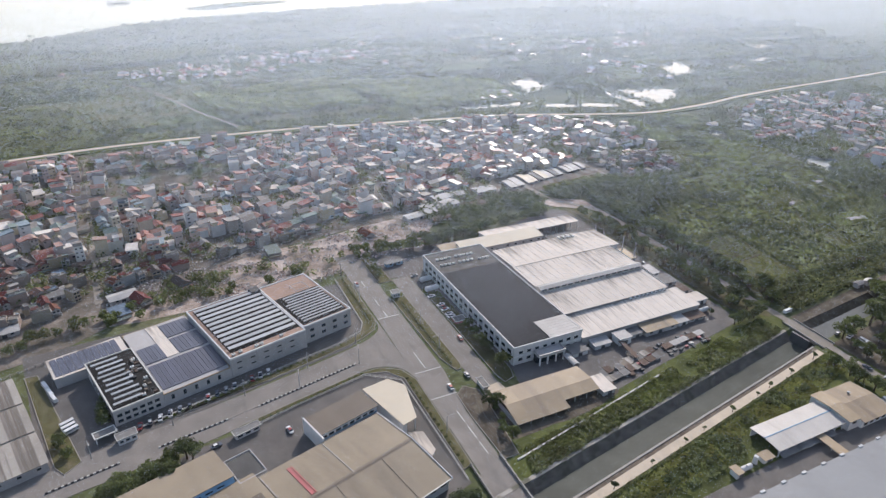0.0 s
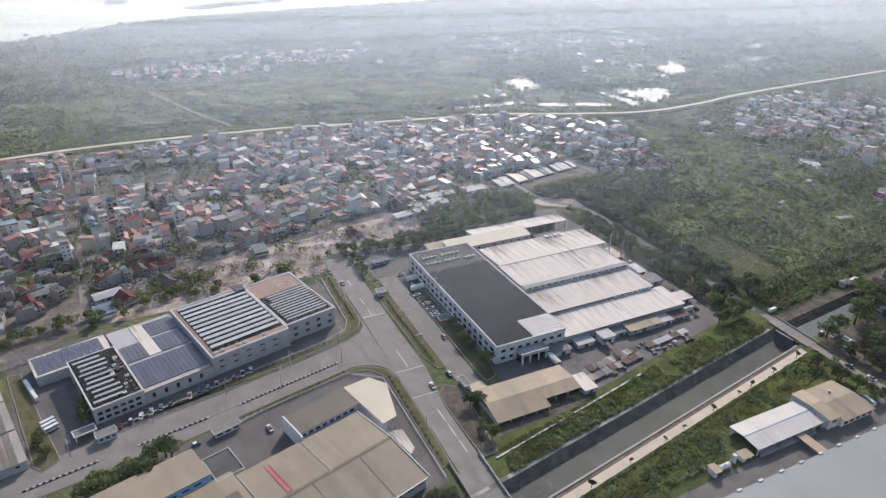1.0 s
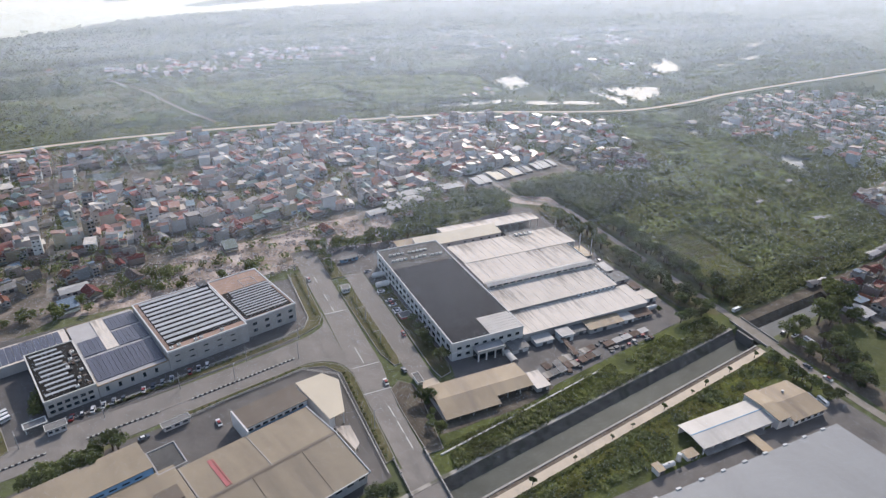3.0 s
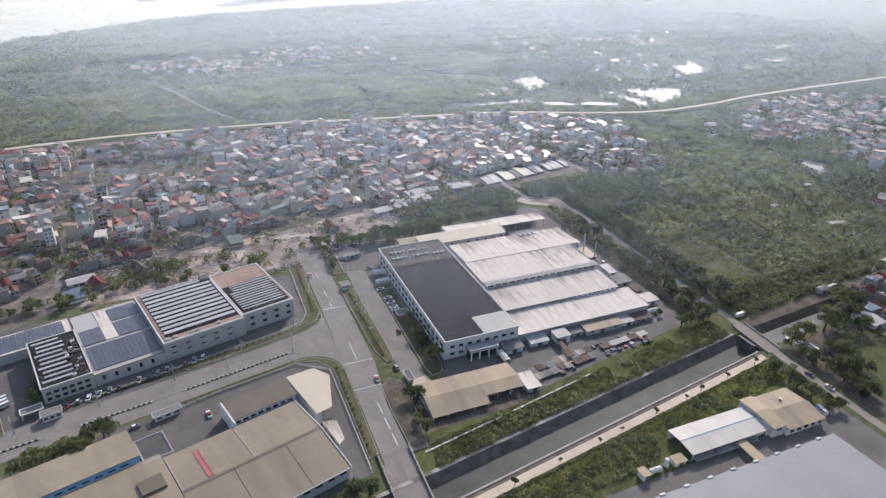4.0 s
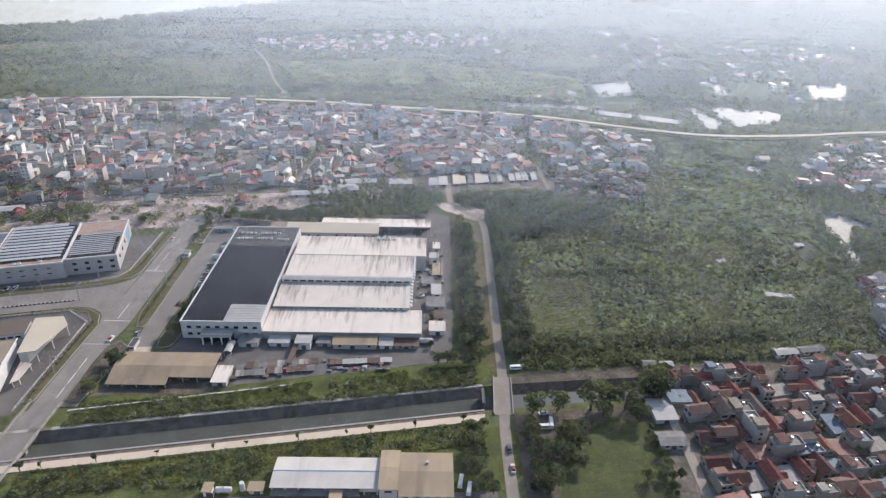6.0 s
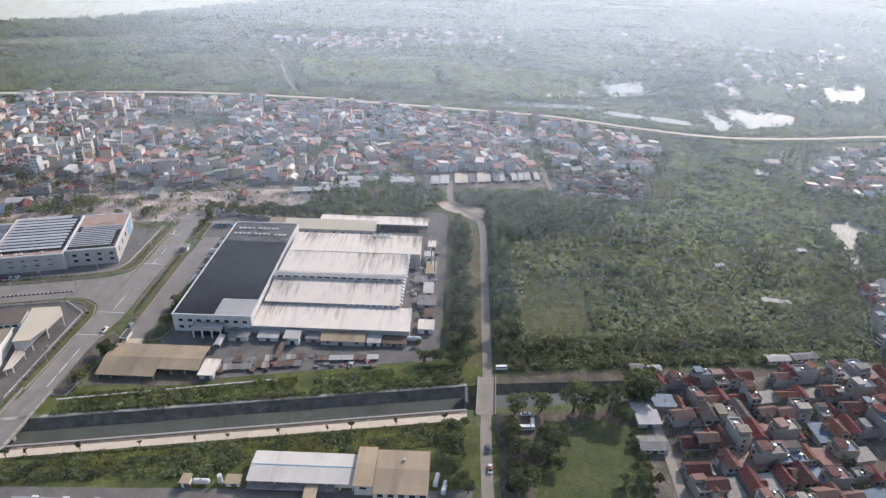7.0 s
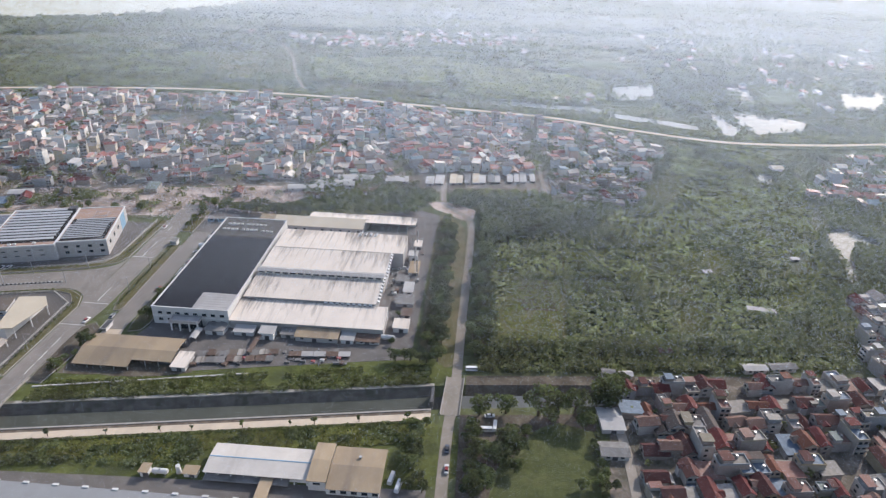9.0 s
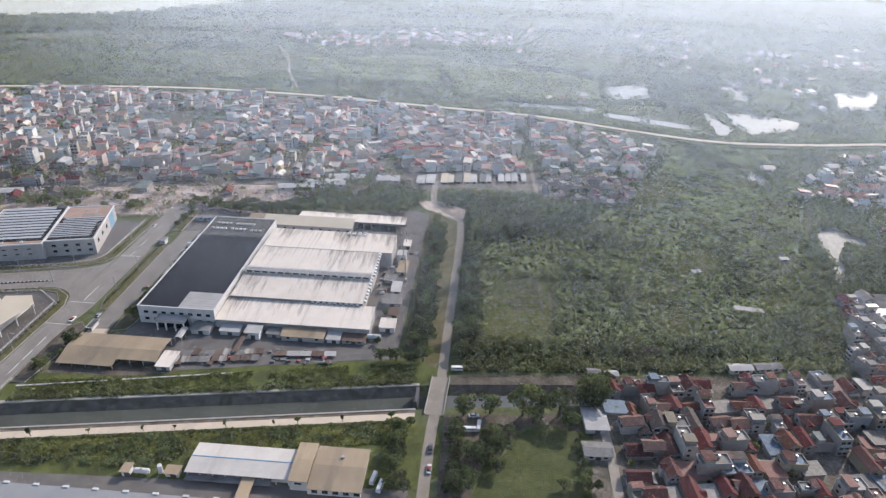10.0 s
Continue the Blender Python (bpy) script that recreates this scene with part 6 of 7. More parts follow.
# a few taller houses that stand out of the town
for x, y, w, storeys in ((-36.4, 49.7, 1.2, 5), (-36.8, 61.6, 1.6, 4), (15.1, 89.7, 1.3, 5), (40.1, 83.4, 1.4, 5), (50.0, 84.0, 1.6, 4), (-58.0, 79.0, 1.3, 4)):
    house("tall slender rendered town house above its neighbours", w, 1.9, storeys, "flat", x, y, rng.uniform(-10, 25), rng)


def far_houses(places, rng):
    """The houses further off as one mesh: walls, roofs, terraces and window openings."""
    verts, faces, mats = [], [], []

    def add(pts, quads, material, x, y, turn):
        c, s = math.cos(turn), math.sin(turn)
        k = len(verts)
        verts.extend((x + px * c - py * s, y + px * s + py * c, pz) for px, py, pz in pts)
        faces.extend(tuple(k + i for i in q) for q in quads)
        mats.extend([material] * len(quads))

    cube = ((0, 1, 5, 4), (1, 2, 6, 5), (2, 3, 7, 6), (3, 0, 4, 7), (4, 5, 6, 7))

    def block(x0, x1, y0, y1, z0, z1, material, *at):
        add([(x0, y0, z0), (x1, y0, z0), (x1, y1, z0), (x0, y1, z0), (x0, y0, z1), (x1, y0, z1), (x1, y1, z1), (x0, y1, z1)], cube, material, *at)

    for x, y, turn in places:
        at = (x, y, radians(turn))
        w, d, n = rng.uniform(0.9, 1.7), rng.uniform(1.5, 2.4), rng.choice((1, 1, 1, 1, 1, 1, 2, 2, 2, 2, 2, 3, 3, 3, 4)) if y < 105 else 1
        if rng.random() < 0.14:
            w, d, n = rng.uniform(1.8, 3.0), rng.uniform(1.8, 2.6), 1
        h = 0.62 * n
        block(-w / 2, w / 2, -d / 2, d / 2, 0, h, 0, *at)
        for s in range(n):
            for sx in (-0.25, 0.25):
                if rng.random() < 0.35:
                    continue
                for sy in (-1, 1):
                    cx, cz, yy = sx * w, 0.62 * s + 0.36, sy * (d / 2 + 0.01)
                    add([(cx - 0.1 * w, yy, cz - 0.11), (cx + 0.1 * w, yy, cz - 0.11), (cx + 0.1 * w, yy, cz + 0.11), (cx - 0.1 * w, yy, cz + 0.11)], ((0, 1, 2, 3),), 2, *at)
        kind = rng.random()
        if kind < 0.56:
            r, e = w * 0.3, 0.1
            add([(-w / 2 - e, -d / 2 - e, h), (0, -d / 2 - e, h + r), (w / 2 + e, -d / 2 - e, h), (-w / 2 - e, d / 2 + e, h), (0, d / 2 + e, h + r), (w / 2 + e, d / 2 + e, h)], ((0, 1, 4, 3), (1, 2, 5, 4), (0, 2, 1), (3, 4, 5)), 1, *at)
        elif kind < 0.76:
            add([(-w / 2 - 0.1, -d / 2 - 0.1, h + 0.03), (w / 2 + 0.1, -d / 2 - 0.1, h + 0.03), (w / 2 + 0.1, d / 2 + 0.1, h + 0.3), (-w / 2 - 0.1, d / 2 + 0.1, h + 0.3), (-w / 2, -d / 2, h - 0.01), (w / 2, -d / 2, h - 0.01), (w / 2, d / 2, h - 0.01), (-w / 2, d / 2, h - 0.01)], ((0, 1, 2, 3), (4, 5, 1, 0), (6, 7, 3, 2), (5, 6, 2, 1), (7, 4, 0, 3)), 1, *at)
        else:
            block(-w / 2 + 0.06, w / 2 - 0.06, -d / 2 + 0.06, d / 2 - 0.06, h - 0.01, h + 0.03, 1, *at)
            y0 = rng.uniform(-0.3, 0.1) * d
            block(-w / 2 + 0.02, w / 2 - 0.02, y0, y0 + d * 0.35, h, h + 0.52, 0, *at)
            block(-w / 2 - 0.03, w / 2 + 0.03, y0 - 0.05, y0 + d * 0.4, h + 0.52, h + 0.57, 1, *at)
            block(-0.12, 0.14, y0 - 0.4, y0 - 0.12, h + 0.03, h + 0.3, 3, *at)
    me = bpy.data.meshes.new("town_houses")
    me.from_pydata(verts, [], faces)
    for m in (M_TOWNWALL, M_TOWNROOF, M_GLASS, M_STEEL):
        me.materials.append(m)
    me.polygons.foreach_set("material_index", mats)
    return me


# scattered farmsteads beyond the dyke
scatter = [(rng.gauss(cx, sx), rng.gauss(cy, sy), rng.uniform(-30, 30)) for cx, cy, sx, sy, n in ((-14, 178, 14, 6, 45), (14, 184, 14, 8, 50), (40, 190, 12, 10, 40), (120, 185, 25, 14, 40), (170, 180, 20, 12, 25), (124, 130, 6, 8, 10), (60, 112, 3, 3, 5)) for _ in range(n)]
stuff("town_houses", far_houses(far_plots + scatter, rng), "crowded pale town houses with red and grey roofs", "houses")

# sheds between factory and town
for x, y, w, d, turn in ((4.5, 40.6, 6.0, 1.8, 12), (8.0, 38.2, 3.4, 1.4, 10), (11.0, 43.0, 4.4, 1.8, 8), (17.0, 41.0, 2.6, 2.0, 5), (20.5, 46.5, 4.0, 2.4, 4), (15.0, 46.5, 3.4, 2.0, 8)):
    shed("low shed with a pale sheet roof", x, y, w, d, 0.6, 0.6, rng.choice((M_PALEROOF, M_GREYROOF, M_PALEROOF, M_RUST)), M_GREYWALL, turn, "shed", 0.8)
# huts standing on the cleared lot
for x, y in ((-31, 34), (-18, 38.2), (-3.5, 38.4), (-36, 31.5), (-38.5, 29)):
    copy_thing(made[rng.choice((3, 8, 2))], pose(x, y, 0, 0, 0, rng.uniform(0, 30)))
# huts among the plantation
for x, y in ((83.2, 25.6), (69.2, 20.0)):
    shed("tiny pale-roofed hut in the plantation", x, y, 1.2, 0.6, 0.4, 0.45, M_PALEROOF, M_GREYWALL, rng.uniform(0, 30), "hut")
shed("long low shed with a pale sheet roof in the plantation", 72.0, 11.2, 3.4, 0.7, 0.36, 0.42, M_PALEROOF, M_GREYWALL, -8, "shed")
shed("white house with a pale roof beyond the plantation", 94.2, 62.6, 2.2, 2.0, 0.9, 0.9, M_CREAM, M_WHITEWALL, 6, "shed", 1.3)

# long low pig sheds at the edge of the old town
for i, (x, w, roof) in enumerate(((27.6, 1.4, M_PALEROOF), (29.3, 1.5, M_PALEROOF), (31.9, 1.1, M_CREAM), (33.2, 0.9, M_CREAM), (34.6, 0.9, M_GREYROOF), (36.0, 1.1, M_CREAM), (37.2, 1.1, M_PALEROOF), (38.9, 0.9, M_GREYROOF), (40.1, 0.8, M_PALEROOF), (42.3, 0.9, M_PALEROOF), (43.6, 0.8, M_PALEROOF), (44.7, 1.0, M_PALEROOF), (46.5, 0.8, M_PALEROOF))):
    shed("long low shed with a pale sheet roof", x, 46.9 + 0.2 * (x - 28), w, 3.6 + 0.4 * (i % 3), 0.42, 0.42, roof, M_GREYWALL, 0, "shed", 0.56, False, "long sheds by the town")
for x, y, w, d, turn, roof in ((50.2, -12.6, 2.2, 3.0, 4, M_PALEROOF), (49.6, -16.0, 2.6, 1.7, 2, M_GREYROOF), (8.5, 43.0, 6.5, 2.2, 10, M_PALEROOF), (12, 46.2, 5.0, 2.0, 10, M_PALEROOF), (-39.5, 32.0, 3.4, 1.9, 14, M_PALEROOF), (-52, 29.0, 3.0, 2.0, 10, M_PALEROOF), (-47, 36.0, 3.6, 2.0, 14, M_GREYROOF), (67.2, -1.9, 2.6, 1.1, 8, M_PALEROOF), (70.2, -1.4, 3.0, 1.0, 10, M_GREYROOF), (51.4, -4.2, 1.4, 0.9, 0, M_GREYROOF), (53.4, -4.4, 1.3, 0.8, 12, M_PALEROOF), (58.4, 0.3, 1.6, 0.8, 10, M_RUST)):
    shed("low storage shed with a weathered sheet roof", x, y, w, d, 0.6, 0.6, roof, M_GREYWALL, turn, "shed", 0.8)

# rubble on the cleared lot
verts_at, radii_at = [], []
LOT = lambda x, y: noise.noise((x * 0.3, y * 0.45, 3.0))  # noqa: E731
for i in range(3600):
    x, y = rng.uniform(-40, 7), rng.uniform(28, 42)
    if LOT(x, y) < 0.02:
        continue
    verts_at.append((x, y, 0.03))
    radii_at.append((0.25, 0.2, 0.12))
M_RUBBLE = surface("rubble", (0.4, 0.36, 0.32), 0.2, 2.0, 0.9, 0.1, palette=[(0.74, 0.69, 0.65), (0.52, 0.43, 0.37), (0.54, 0.4, 0.34), (0.8, 0.77, 0.74), (0.36, 0.32, 0.3)], island=True)
stuff("rubble", leaf_soup("rubble", verts_at, radii_at, 6, 0.13, M_RUBBLE, 5), "broken bricks and concrete scattered over the lot", "rubble")


# ---- trees and plants ----
def tree(label, kind, high, wide, x, y, seed):
    """Tapered trunk with limbs, and a crown of several uneven leafy masses."""
    rng = random.Random(seed)
    t = thing("tree", label, "tree", x, y, 0, 0, "trees")
    bm = tube(0, 0, 0, high * 0.55, 0.05 * high, 0.025 * high, 7)
    centres, radii = [], []
    for i in range(6 if kind != "slim" else 4):
        a, r = i * 1.05 + rng.uniform(-0.3, 0.3), wide * rng.uniform(0.25, 0.42)
        z = high * rng.uniform(0.55, 0.85)
        tip = Vector((math.cos(a) * r, math.sin(a) * r, z))
        start = Vector((0, 0, high * rng.uniform(0.3, 0.5)))
        d = tip - start
        bmesh.ops.create_cone(bm, cap_ends=False, segments=5, radius1=0.018 * high, radius2=0.008 * high, depth=d.length, matrix=Matrix.Translation((start + tip) / 2) @ d.to_track_quat("Z", "Y").to_matrix().to_4x4())
        s = wide * rng.uniform(0.2, 0.32)
        centres.append(tip)
        radii.append((s, s, s * rng.uniform(0.7, 0.95)))
    centres.append((0, 0, high * 0.86))
    radii.append((wide * 0.26, wide * 0.26, high * 0.16))
    part("trunk", bm, M_BARK, t)
    me = leaf_soup("crown", centres, radii, 70, 0.07 + 0.035 * wide, M_LEAF, seed)
    crown = new("crown", me)
    crown.parent = t
    return t


kinds = [
    tree("broad dark-green tree with a rounded crown", "broad", 1.9, 1.9, 33.6, -3.2, 1),
    tree("leafy roadside tree with an uneven crown", "broad", 1.6, 1.5, 33.7, 1.2, 2),
    tree("tall green tree with a loose crown", "broad", 2.3, 1.9, 33.5, 5.0, 3),
    tree("small tree with a round crown", "broad", 1.1, 1.0, 33.8, 8.4, 4),
    tree("slim young tree beside the promenade", "slim", 1.2, 0.7, -7.0, -19.6, 5),
]
rng = random.Random(21)
spots = []


def along(pts, step, wob, scale, which):
    for a, b in zip(pts, pts[1:]):
        n = max(1, int(math.dist(a, b) / step))
        for i in range(n):
            k = (i + rng.uniform(0.1, 0.9)) / n
            spots.append((a[0] + (b[0] - a[0]) * k + rng.uniform(-wob, wob), a[1] + (b[1] - a[1]) * k + rng.uniform(-wob, wob), scale * rng.uniform(0.75, 1.2), rng.choice(which)))


along([(33.0, -2), (33.2, 32)], 0.5, 0.9, 0.85, (0, 1, 2, 3))
along([(38.2, -2), (38.6, 30)], 0.55, 0.9, 0.9, (0, 1, 2))
along([(-7.5, 33.5), (4, 31), (12, 33), (27, 35)], 0.5, 1.0, 0.85, (0, 1, 2))
along([(-6.2, 24), (-6, 31)], 1.2, 0.3, 0.7, (0, 1))
along([(-1.1, 1), (-1.2, 9.6)], 1.4, 0.3, 0.8, (1, 3, 0))
along([(-20, -16.6), (-12.3, -14.2)], 0.45, 0.6, 0.8, (0, 1, 2))
along([(-26, -19.6), (-12.4, -16.6)], 0.6, 1.0, 0.85, (0, 1, 2))
along([(-40.5, -1.2), (-33.2, 1.0)], 0.4, 0.5, 1.0, (0, 1, 2))
along([(-40.0, -2.2), (-35, -0.8)], 0.5, 0.5, 1.0, (0, 1, 2))
along([(42.5, -13.4), (41.6, -15.6), (39.6, -18), (38.6, -22)], 0.6, 0.8, 0.95, (0, 1, 2))
spots += [(38.4, -11.2, 1.15, 0), (41.0, -10.7, 1.15, 0), (44.2, -10.7, 1.4, 2), (46.2, -10.1, 1.3, 0), (47.8, -10.4, 1.3, 2), (51.5, -8.6, 1.45, 0), (45.2, -11.6, 1.1, 1)]
along([(37.6, -12.5), (37.4, -22)], 0.8, 0.7, 0.85, (0, 1, 3))
along([(48.2, -11.4), (49.4, -12.6)], 0.8, 0.5, 0.8, (0, 2))
along([(32.5, -13), (33.4, -22)], 0.7, 0.9, 0.85, (0, 1, 3))
along([(50.6, -9), (51.4, -6)], 1.0, 0.6, 1.2, (0, 2))
along([(41, -13.6), (41, -19)], 1.0, 0.9, 0.8, (0, 1))
along([(46, -19), (51, -19.5)], 0.9, 0.6, 0.7, (1, 3))
along([(-62, 24), (-36, 29)], 0.9, 1.6, 0.8, (0, 1, 3))
along([(-34, 29.5), (-14, 29.8)], 2.2, 0.8, 0.6, (1, 3))
along([(8, 37), (26, 42)], 1.1, 2.2, 0.85, (0, 1, 2))
along([(-6.4, -9.6), (-5.2, -3.5)], 0.8, 0.4, 0.7, (1, 3, 0))
along([(27.2, 4.6), (28.2, 5.6)], 0.8, 0.3, 0.7, (3,))
along([(27.6, -0.9), (28.8, -0.7)], 0.7, 0.3, 0.75, (1, 3))
along([(28.5, -3.9), (33, -3.2)], 0.8, 0.3, 0.7, (0, 1, 3))
along([(-44.5, 5), (-43, 8.0)], 1.0, 0.8, 0.7, (1, 3))
along([(-40.6, 8.0), (-40.2, 12.0)], 0.9, 0.3, 0.8, (0, 1))
for x in (-5.6, -1.2, 3.8, 8.6, 11.4, 16.0, 20.4, 22.6, 26.8, 31.4):
    spots.append((x, -18.0 + 0.172 * x, rng.uniform(0.45, 0.85), 4))
along([(49.4, -13), (49.5, -22)], 0.7, 0.3, 0.55, (1, 3))
along([(50.4, -9.6), (53.2, -5.2)], 0.5, 0.6, 0.9, (0, 1))
spots.sort(key=lambda p: math.dist(p[:2], (10, -14)))
far_spots = spots[290:]
for x, y, s, k in spots[:290]:
    m = pose(x, y, 0, 0, 0, rng.uniform(0, 360)) @ Matrix.Scale(s, 4)
    copy_thing(kinds[k], m)

bm_centres = [(x + math.cos(q) * 0.35 * s, y + math.sin(q) * 0.35 * s, (0.9 + 0.35 * math.sin(3 * q + x)) * s) for x, y, s, k in far_spots for q in (0.3, 1.6, 2.9, 4.2, 5.4)]
stuff("belt_trees", leaf_soup("belt_trees", bm_centres, [(0.42, 0.42, 0.4)] * len(bm_centres), 60, 0.12, M_LEAF, 51), "belt of dense roadside trees", "trees")

# clipped shrubs on the medians and verges
bush = thing("shrub", "small clipped roadside shrub", "shrub", -6.1, 17.6, 0.08, 0, "clipped shrubs")
crown = new("leaves", leaf_soup("leaves", [(0, 0, 0.12)], [(0.17, 0.17, 0.17)], 60, 0.06, M_LEAF, 9))
crown.parent = bush
part("stem", tube(0, 0, 0, 0.1, 0.02, 0.015, 6), M_BARK, bush)
for x, y0, y1, n in ((-6.1, 3.6, 17.2, 26), (-11.2, 15.6, 26.5, 20)):
    for i in range(n):
        copy_thing(bush, pose(x + rng.uniform(-0.08, 0.08), y0 + (y1 - y0) * i / (n - 1), 0.08, 0, 0, rng.uniform(0, 360)))
for a, b, n in (((-16, 11.8), (-35, 7.0), 26), ((-28, 2.6), (-15.6, 5.8), 18), ((-11.5, 3.0), (-11.6, -10), 16)):
    for i in range(n):
        k = i / (n - 1)
        copy_thing(bush, pose(a[0] + (b[0] - a[0]) * k, a[1] + (b[1] - a[1]) * k, 0.08, 0, 0, rng.uniform(0, 360)))

# plantations, scrub and far woods as broad stuff
nrng = np.random.default_rng(3)


def fill(poly, count, keep=None):
    xs, ys = [p[0] for p in poly], [p[1] for p in poly]
    got = []
    while len(got) < count:
        x, y = nrng.uniform(min(xs), max(xs)), nrng.uniform(min(ys), max(ys))
        if inside(x, y, poly) and (keep is None or keep(x, y)):
            got.append((x, y))
    return got


def clumps(name, places, size, high, count, leaf, material, label, seed, lift=0.5):
    c = [(x, y, high * lift * k) for (x, y), k in zip(places, nrng.uniform(0.7, 1.3, len(places)))]
    r = [(size * k, size * k, high * q) for k, q in zip(nrng.uniform(0.65, 1.35, len(places)), nrng.uniform(0.6, 1.2, len(places)))]
    stuff(name, leaf_soup(name, c, r, count, leaf, material, seed), label, "plants")


dry = lambda x, y: not any(inside(x, y, p) for p in PONDS)  # noqa: E731
PLOTS = [[(39.8, 1.0), (48.6, 2.8), (50.2, 17.2), (41.8, 15.6)], [(62, 4.8), (65.4, 5.5), (66.8, 10.6), (63.2, 10.7)], [(66.6, 19.2), (73.2, 20.6), (75.2, 26.2), (73, 28.3), (68.6, 27.2)], [(66.2, 45), (68.6, 41.8), (73, 49.6), (74.8, 59), (69.3, 57.4)], [(49.2, 17), (49.9, 17), (50.9, 35.4), (50.3, 35.4)], [(50.6, 22), (56.5, 23), (57, 26), (50.8, 25.4)], [(54, 31), (60, 32.5), (60.5, 36), (54.5, 34.6)], [(76, 12), (82, 16), (83, 19), (77, 16)]]
open_land = lambda x, y: not any(inside(x, y, p) for p in PLOTS) and not any(inside(x, y, p) for p in PONDS)  # noqa: E731
FIELD = [(38.8, -1.8), (52, -0.6), (76, 2.6), (86, 18), (90, 30), (92, 40), (98, 50), (98, 74), (90, 78), (78, 76), (76, 66), (68, 48), (56, 40), (40, 30)]
WOODS = [(39.5, 26), (50, 30), (58, 36), (60, 40), (50, 41), (47.6, 43.2), (40, 42.6), (37.4, 36)]
patchy = lambda x, y: open_land(x, y) and noise.noise((x * 0.16, y * 0.16, 2.0)) > -0.22  # noqa: E731
clumps("banana_plants", fill(FIELD, 7500, patchy), 0.27, 0.26, 15, 0.16, M_BANANA, "dense plantation of broad-leaved banana plants", 31)
clumps("field_bushes", fill(FIELD, 520, lambda x, y: open_land(x, y) and noise.noise((x * 0.1, y * 0.1, 7.0)) > 0.12), 0.75, 0.7, 26, 0.2, M_WOOD, "dark bushes and trees among the plantation", 32)
clumps("field_gaps", fill([(37.8, -4.6), (52, -3.2), (80, 0.0), (88, 17), (86, 19), (72, 4.5), (52, -0.4), (38.6, -1.6)], 700), 0.6, 0.5, 24, 0.18, M_WOOD, "bushes between plantation and canal", 47)
clumps("pond_bushes", fill([(82, 8), (86, 15), (96, 19), (104, 30), (104, 50), (98, 50), (93, 38), (88, 28)], 520, dry), 0.8, 0.7, 24, 0.22, M_WOOD, "bushes round the plantation pond", 48)
clumps("plot_weeds", [p for plot, n in zip(PLOTS[:4] + PLOTS[5:], (420, 160, 260, 420, 120, 120, 120)) for p in fill(plot, n)], 0.3, 0.07, 10, 0.09, M_WEEDS, "dry weeds and seedlings on the open plots", 65)
clumps("orchard_trees", fill(FIELD, 1900, open_land), 0.42, 0.42, 26, 0.13, M_SCRUB, "small round fruit trees in the plantation", 59)
clumps("hedgerows", [(x + nrng.normal() * 0.2, y + nrng.normal() * 0.2) for a, b in (((49, 0), (50.5, 30)), ((58, 3), (61, 36)), ((40, 15.5), (62, 19)), ((66, 2), (72, 34)), ((51, 11), (84, 18)), ((56, 27), (88, 33))) for k in np.linspace(0, 1, 70) for x, y in ((a[0] + (b[0] - a[0]) * k, a[1] + (b[1] - a[1]) * k),)], 0.35, 0.5, 16, 0.16, M_WOOD, "hedgerows between the plantation plots", 49)
clumps("grove", fill(WOODS, 430), 0.9, 1.25, 46, 0.22, M_WOOD, "thick dark grove behind the factory", 33)
clumps("field_edge_trees", fill([(38.6, -1.6), (52, -0.6), (76, 2.4), (86, 17), (84, 19), (74, 6), (52, 2.2), (39, 1.0)], 330), 0.75, 0.85, 34, 0.2, M_WOOD, "trees along the edge of the plantation", 34)
BANK = [(-6.4, -13.9), (8, -11.4), (33, -7.1), (33, -4.0), (26, -5.0), (8, -8.6), (-6, -10.8)]
leafy = lambda x, y: noise.noise((x * 0.35, y * 0.6, 6.0)) > (0.0 if x < 8 else 0.22)  # noqa: E731
clumps("bank_scrub", [(x, far_bank(x) + 0.55 + nrng.normal() * 0.16) for x in np.arange(-6.2, 33, 0.16) if noise.noise((x * 0.5, 0.0, 2.0)) > -0.25] + fill(BANK, 300, leafy), 0.32, 0.26, 16, 0.12, M_WOOD, "tangled scrub along the canal bank", 35)
clumps("bank_weeds", fill(BANK, 1500, lambda x, y: not leafy(x, y) and noise.noise((x * 0.2, y * 0.4, 1.0)) > -0.3), 0.26, 0.1, 12, 0.09, M_WEEDS, "bright weeds on the canal bank", 63)
SLOPE = [(-7, -20.0), (10, -17.0), (33, -13.0), (33, -15.4), (24, -17.2), (14, -18.0), (12, -20.4), (-7, -22.2)]
shrubby = lambda x, y: noise.noise((x * 0.3, y * 0.5, 9.0)) > 0.08 or y < -20.6 + 0.06 * x  # noqa: E731
clumps("promenade_scrub", fill(SLOPE, 300, shrubby), 0.36, 0.3, 16, 0.13, M_WOOD, "tangled scrub below the promenade", 36)
clumps("promenade_weeds", fill(SLOPE, 1500, lambda x, y: not shrubby(x, y)), 0.26, 0.1, 12, 0.09, M_WEEDS, "bright weeds below the promenade", 64)
clumps("promenade_hedge", [(x, -18.42 + 0.172 * x + 0.06 * math.sin(2 * x)) for x in np.arange(-7, 33, 0.22)], 0.2, 0.16, 12, 0.1, M_WOOD, "low dark hedge along the promenade", 37)
crop_rows = [(42.0 + 0.33 * i + 0.05 * j, 8.4 + 0.06 * i + j * 0.66) for j in range(12) for i in range(19) if noise.noise((i * 0.2, j * 0.3, 8.0)) > -0.3]
plot = thing("vegetable_plot", "tilled vegetable plot with raised brown beds", "vegetable plot", 43.0, 8.2, 0.0, 3)
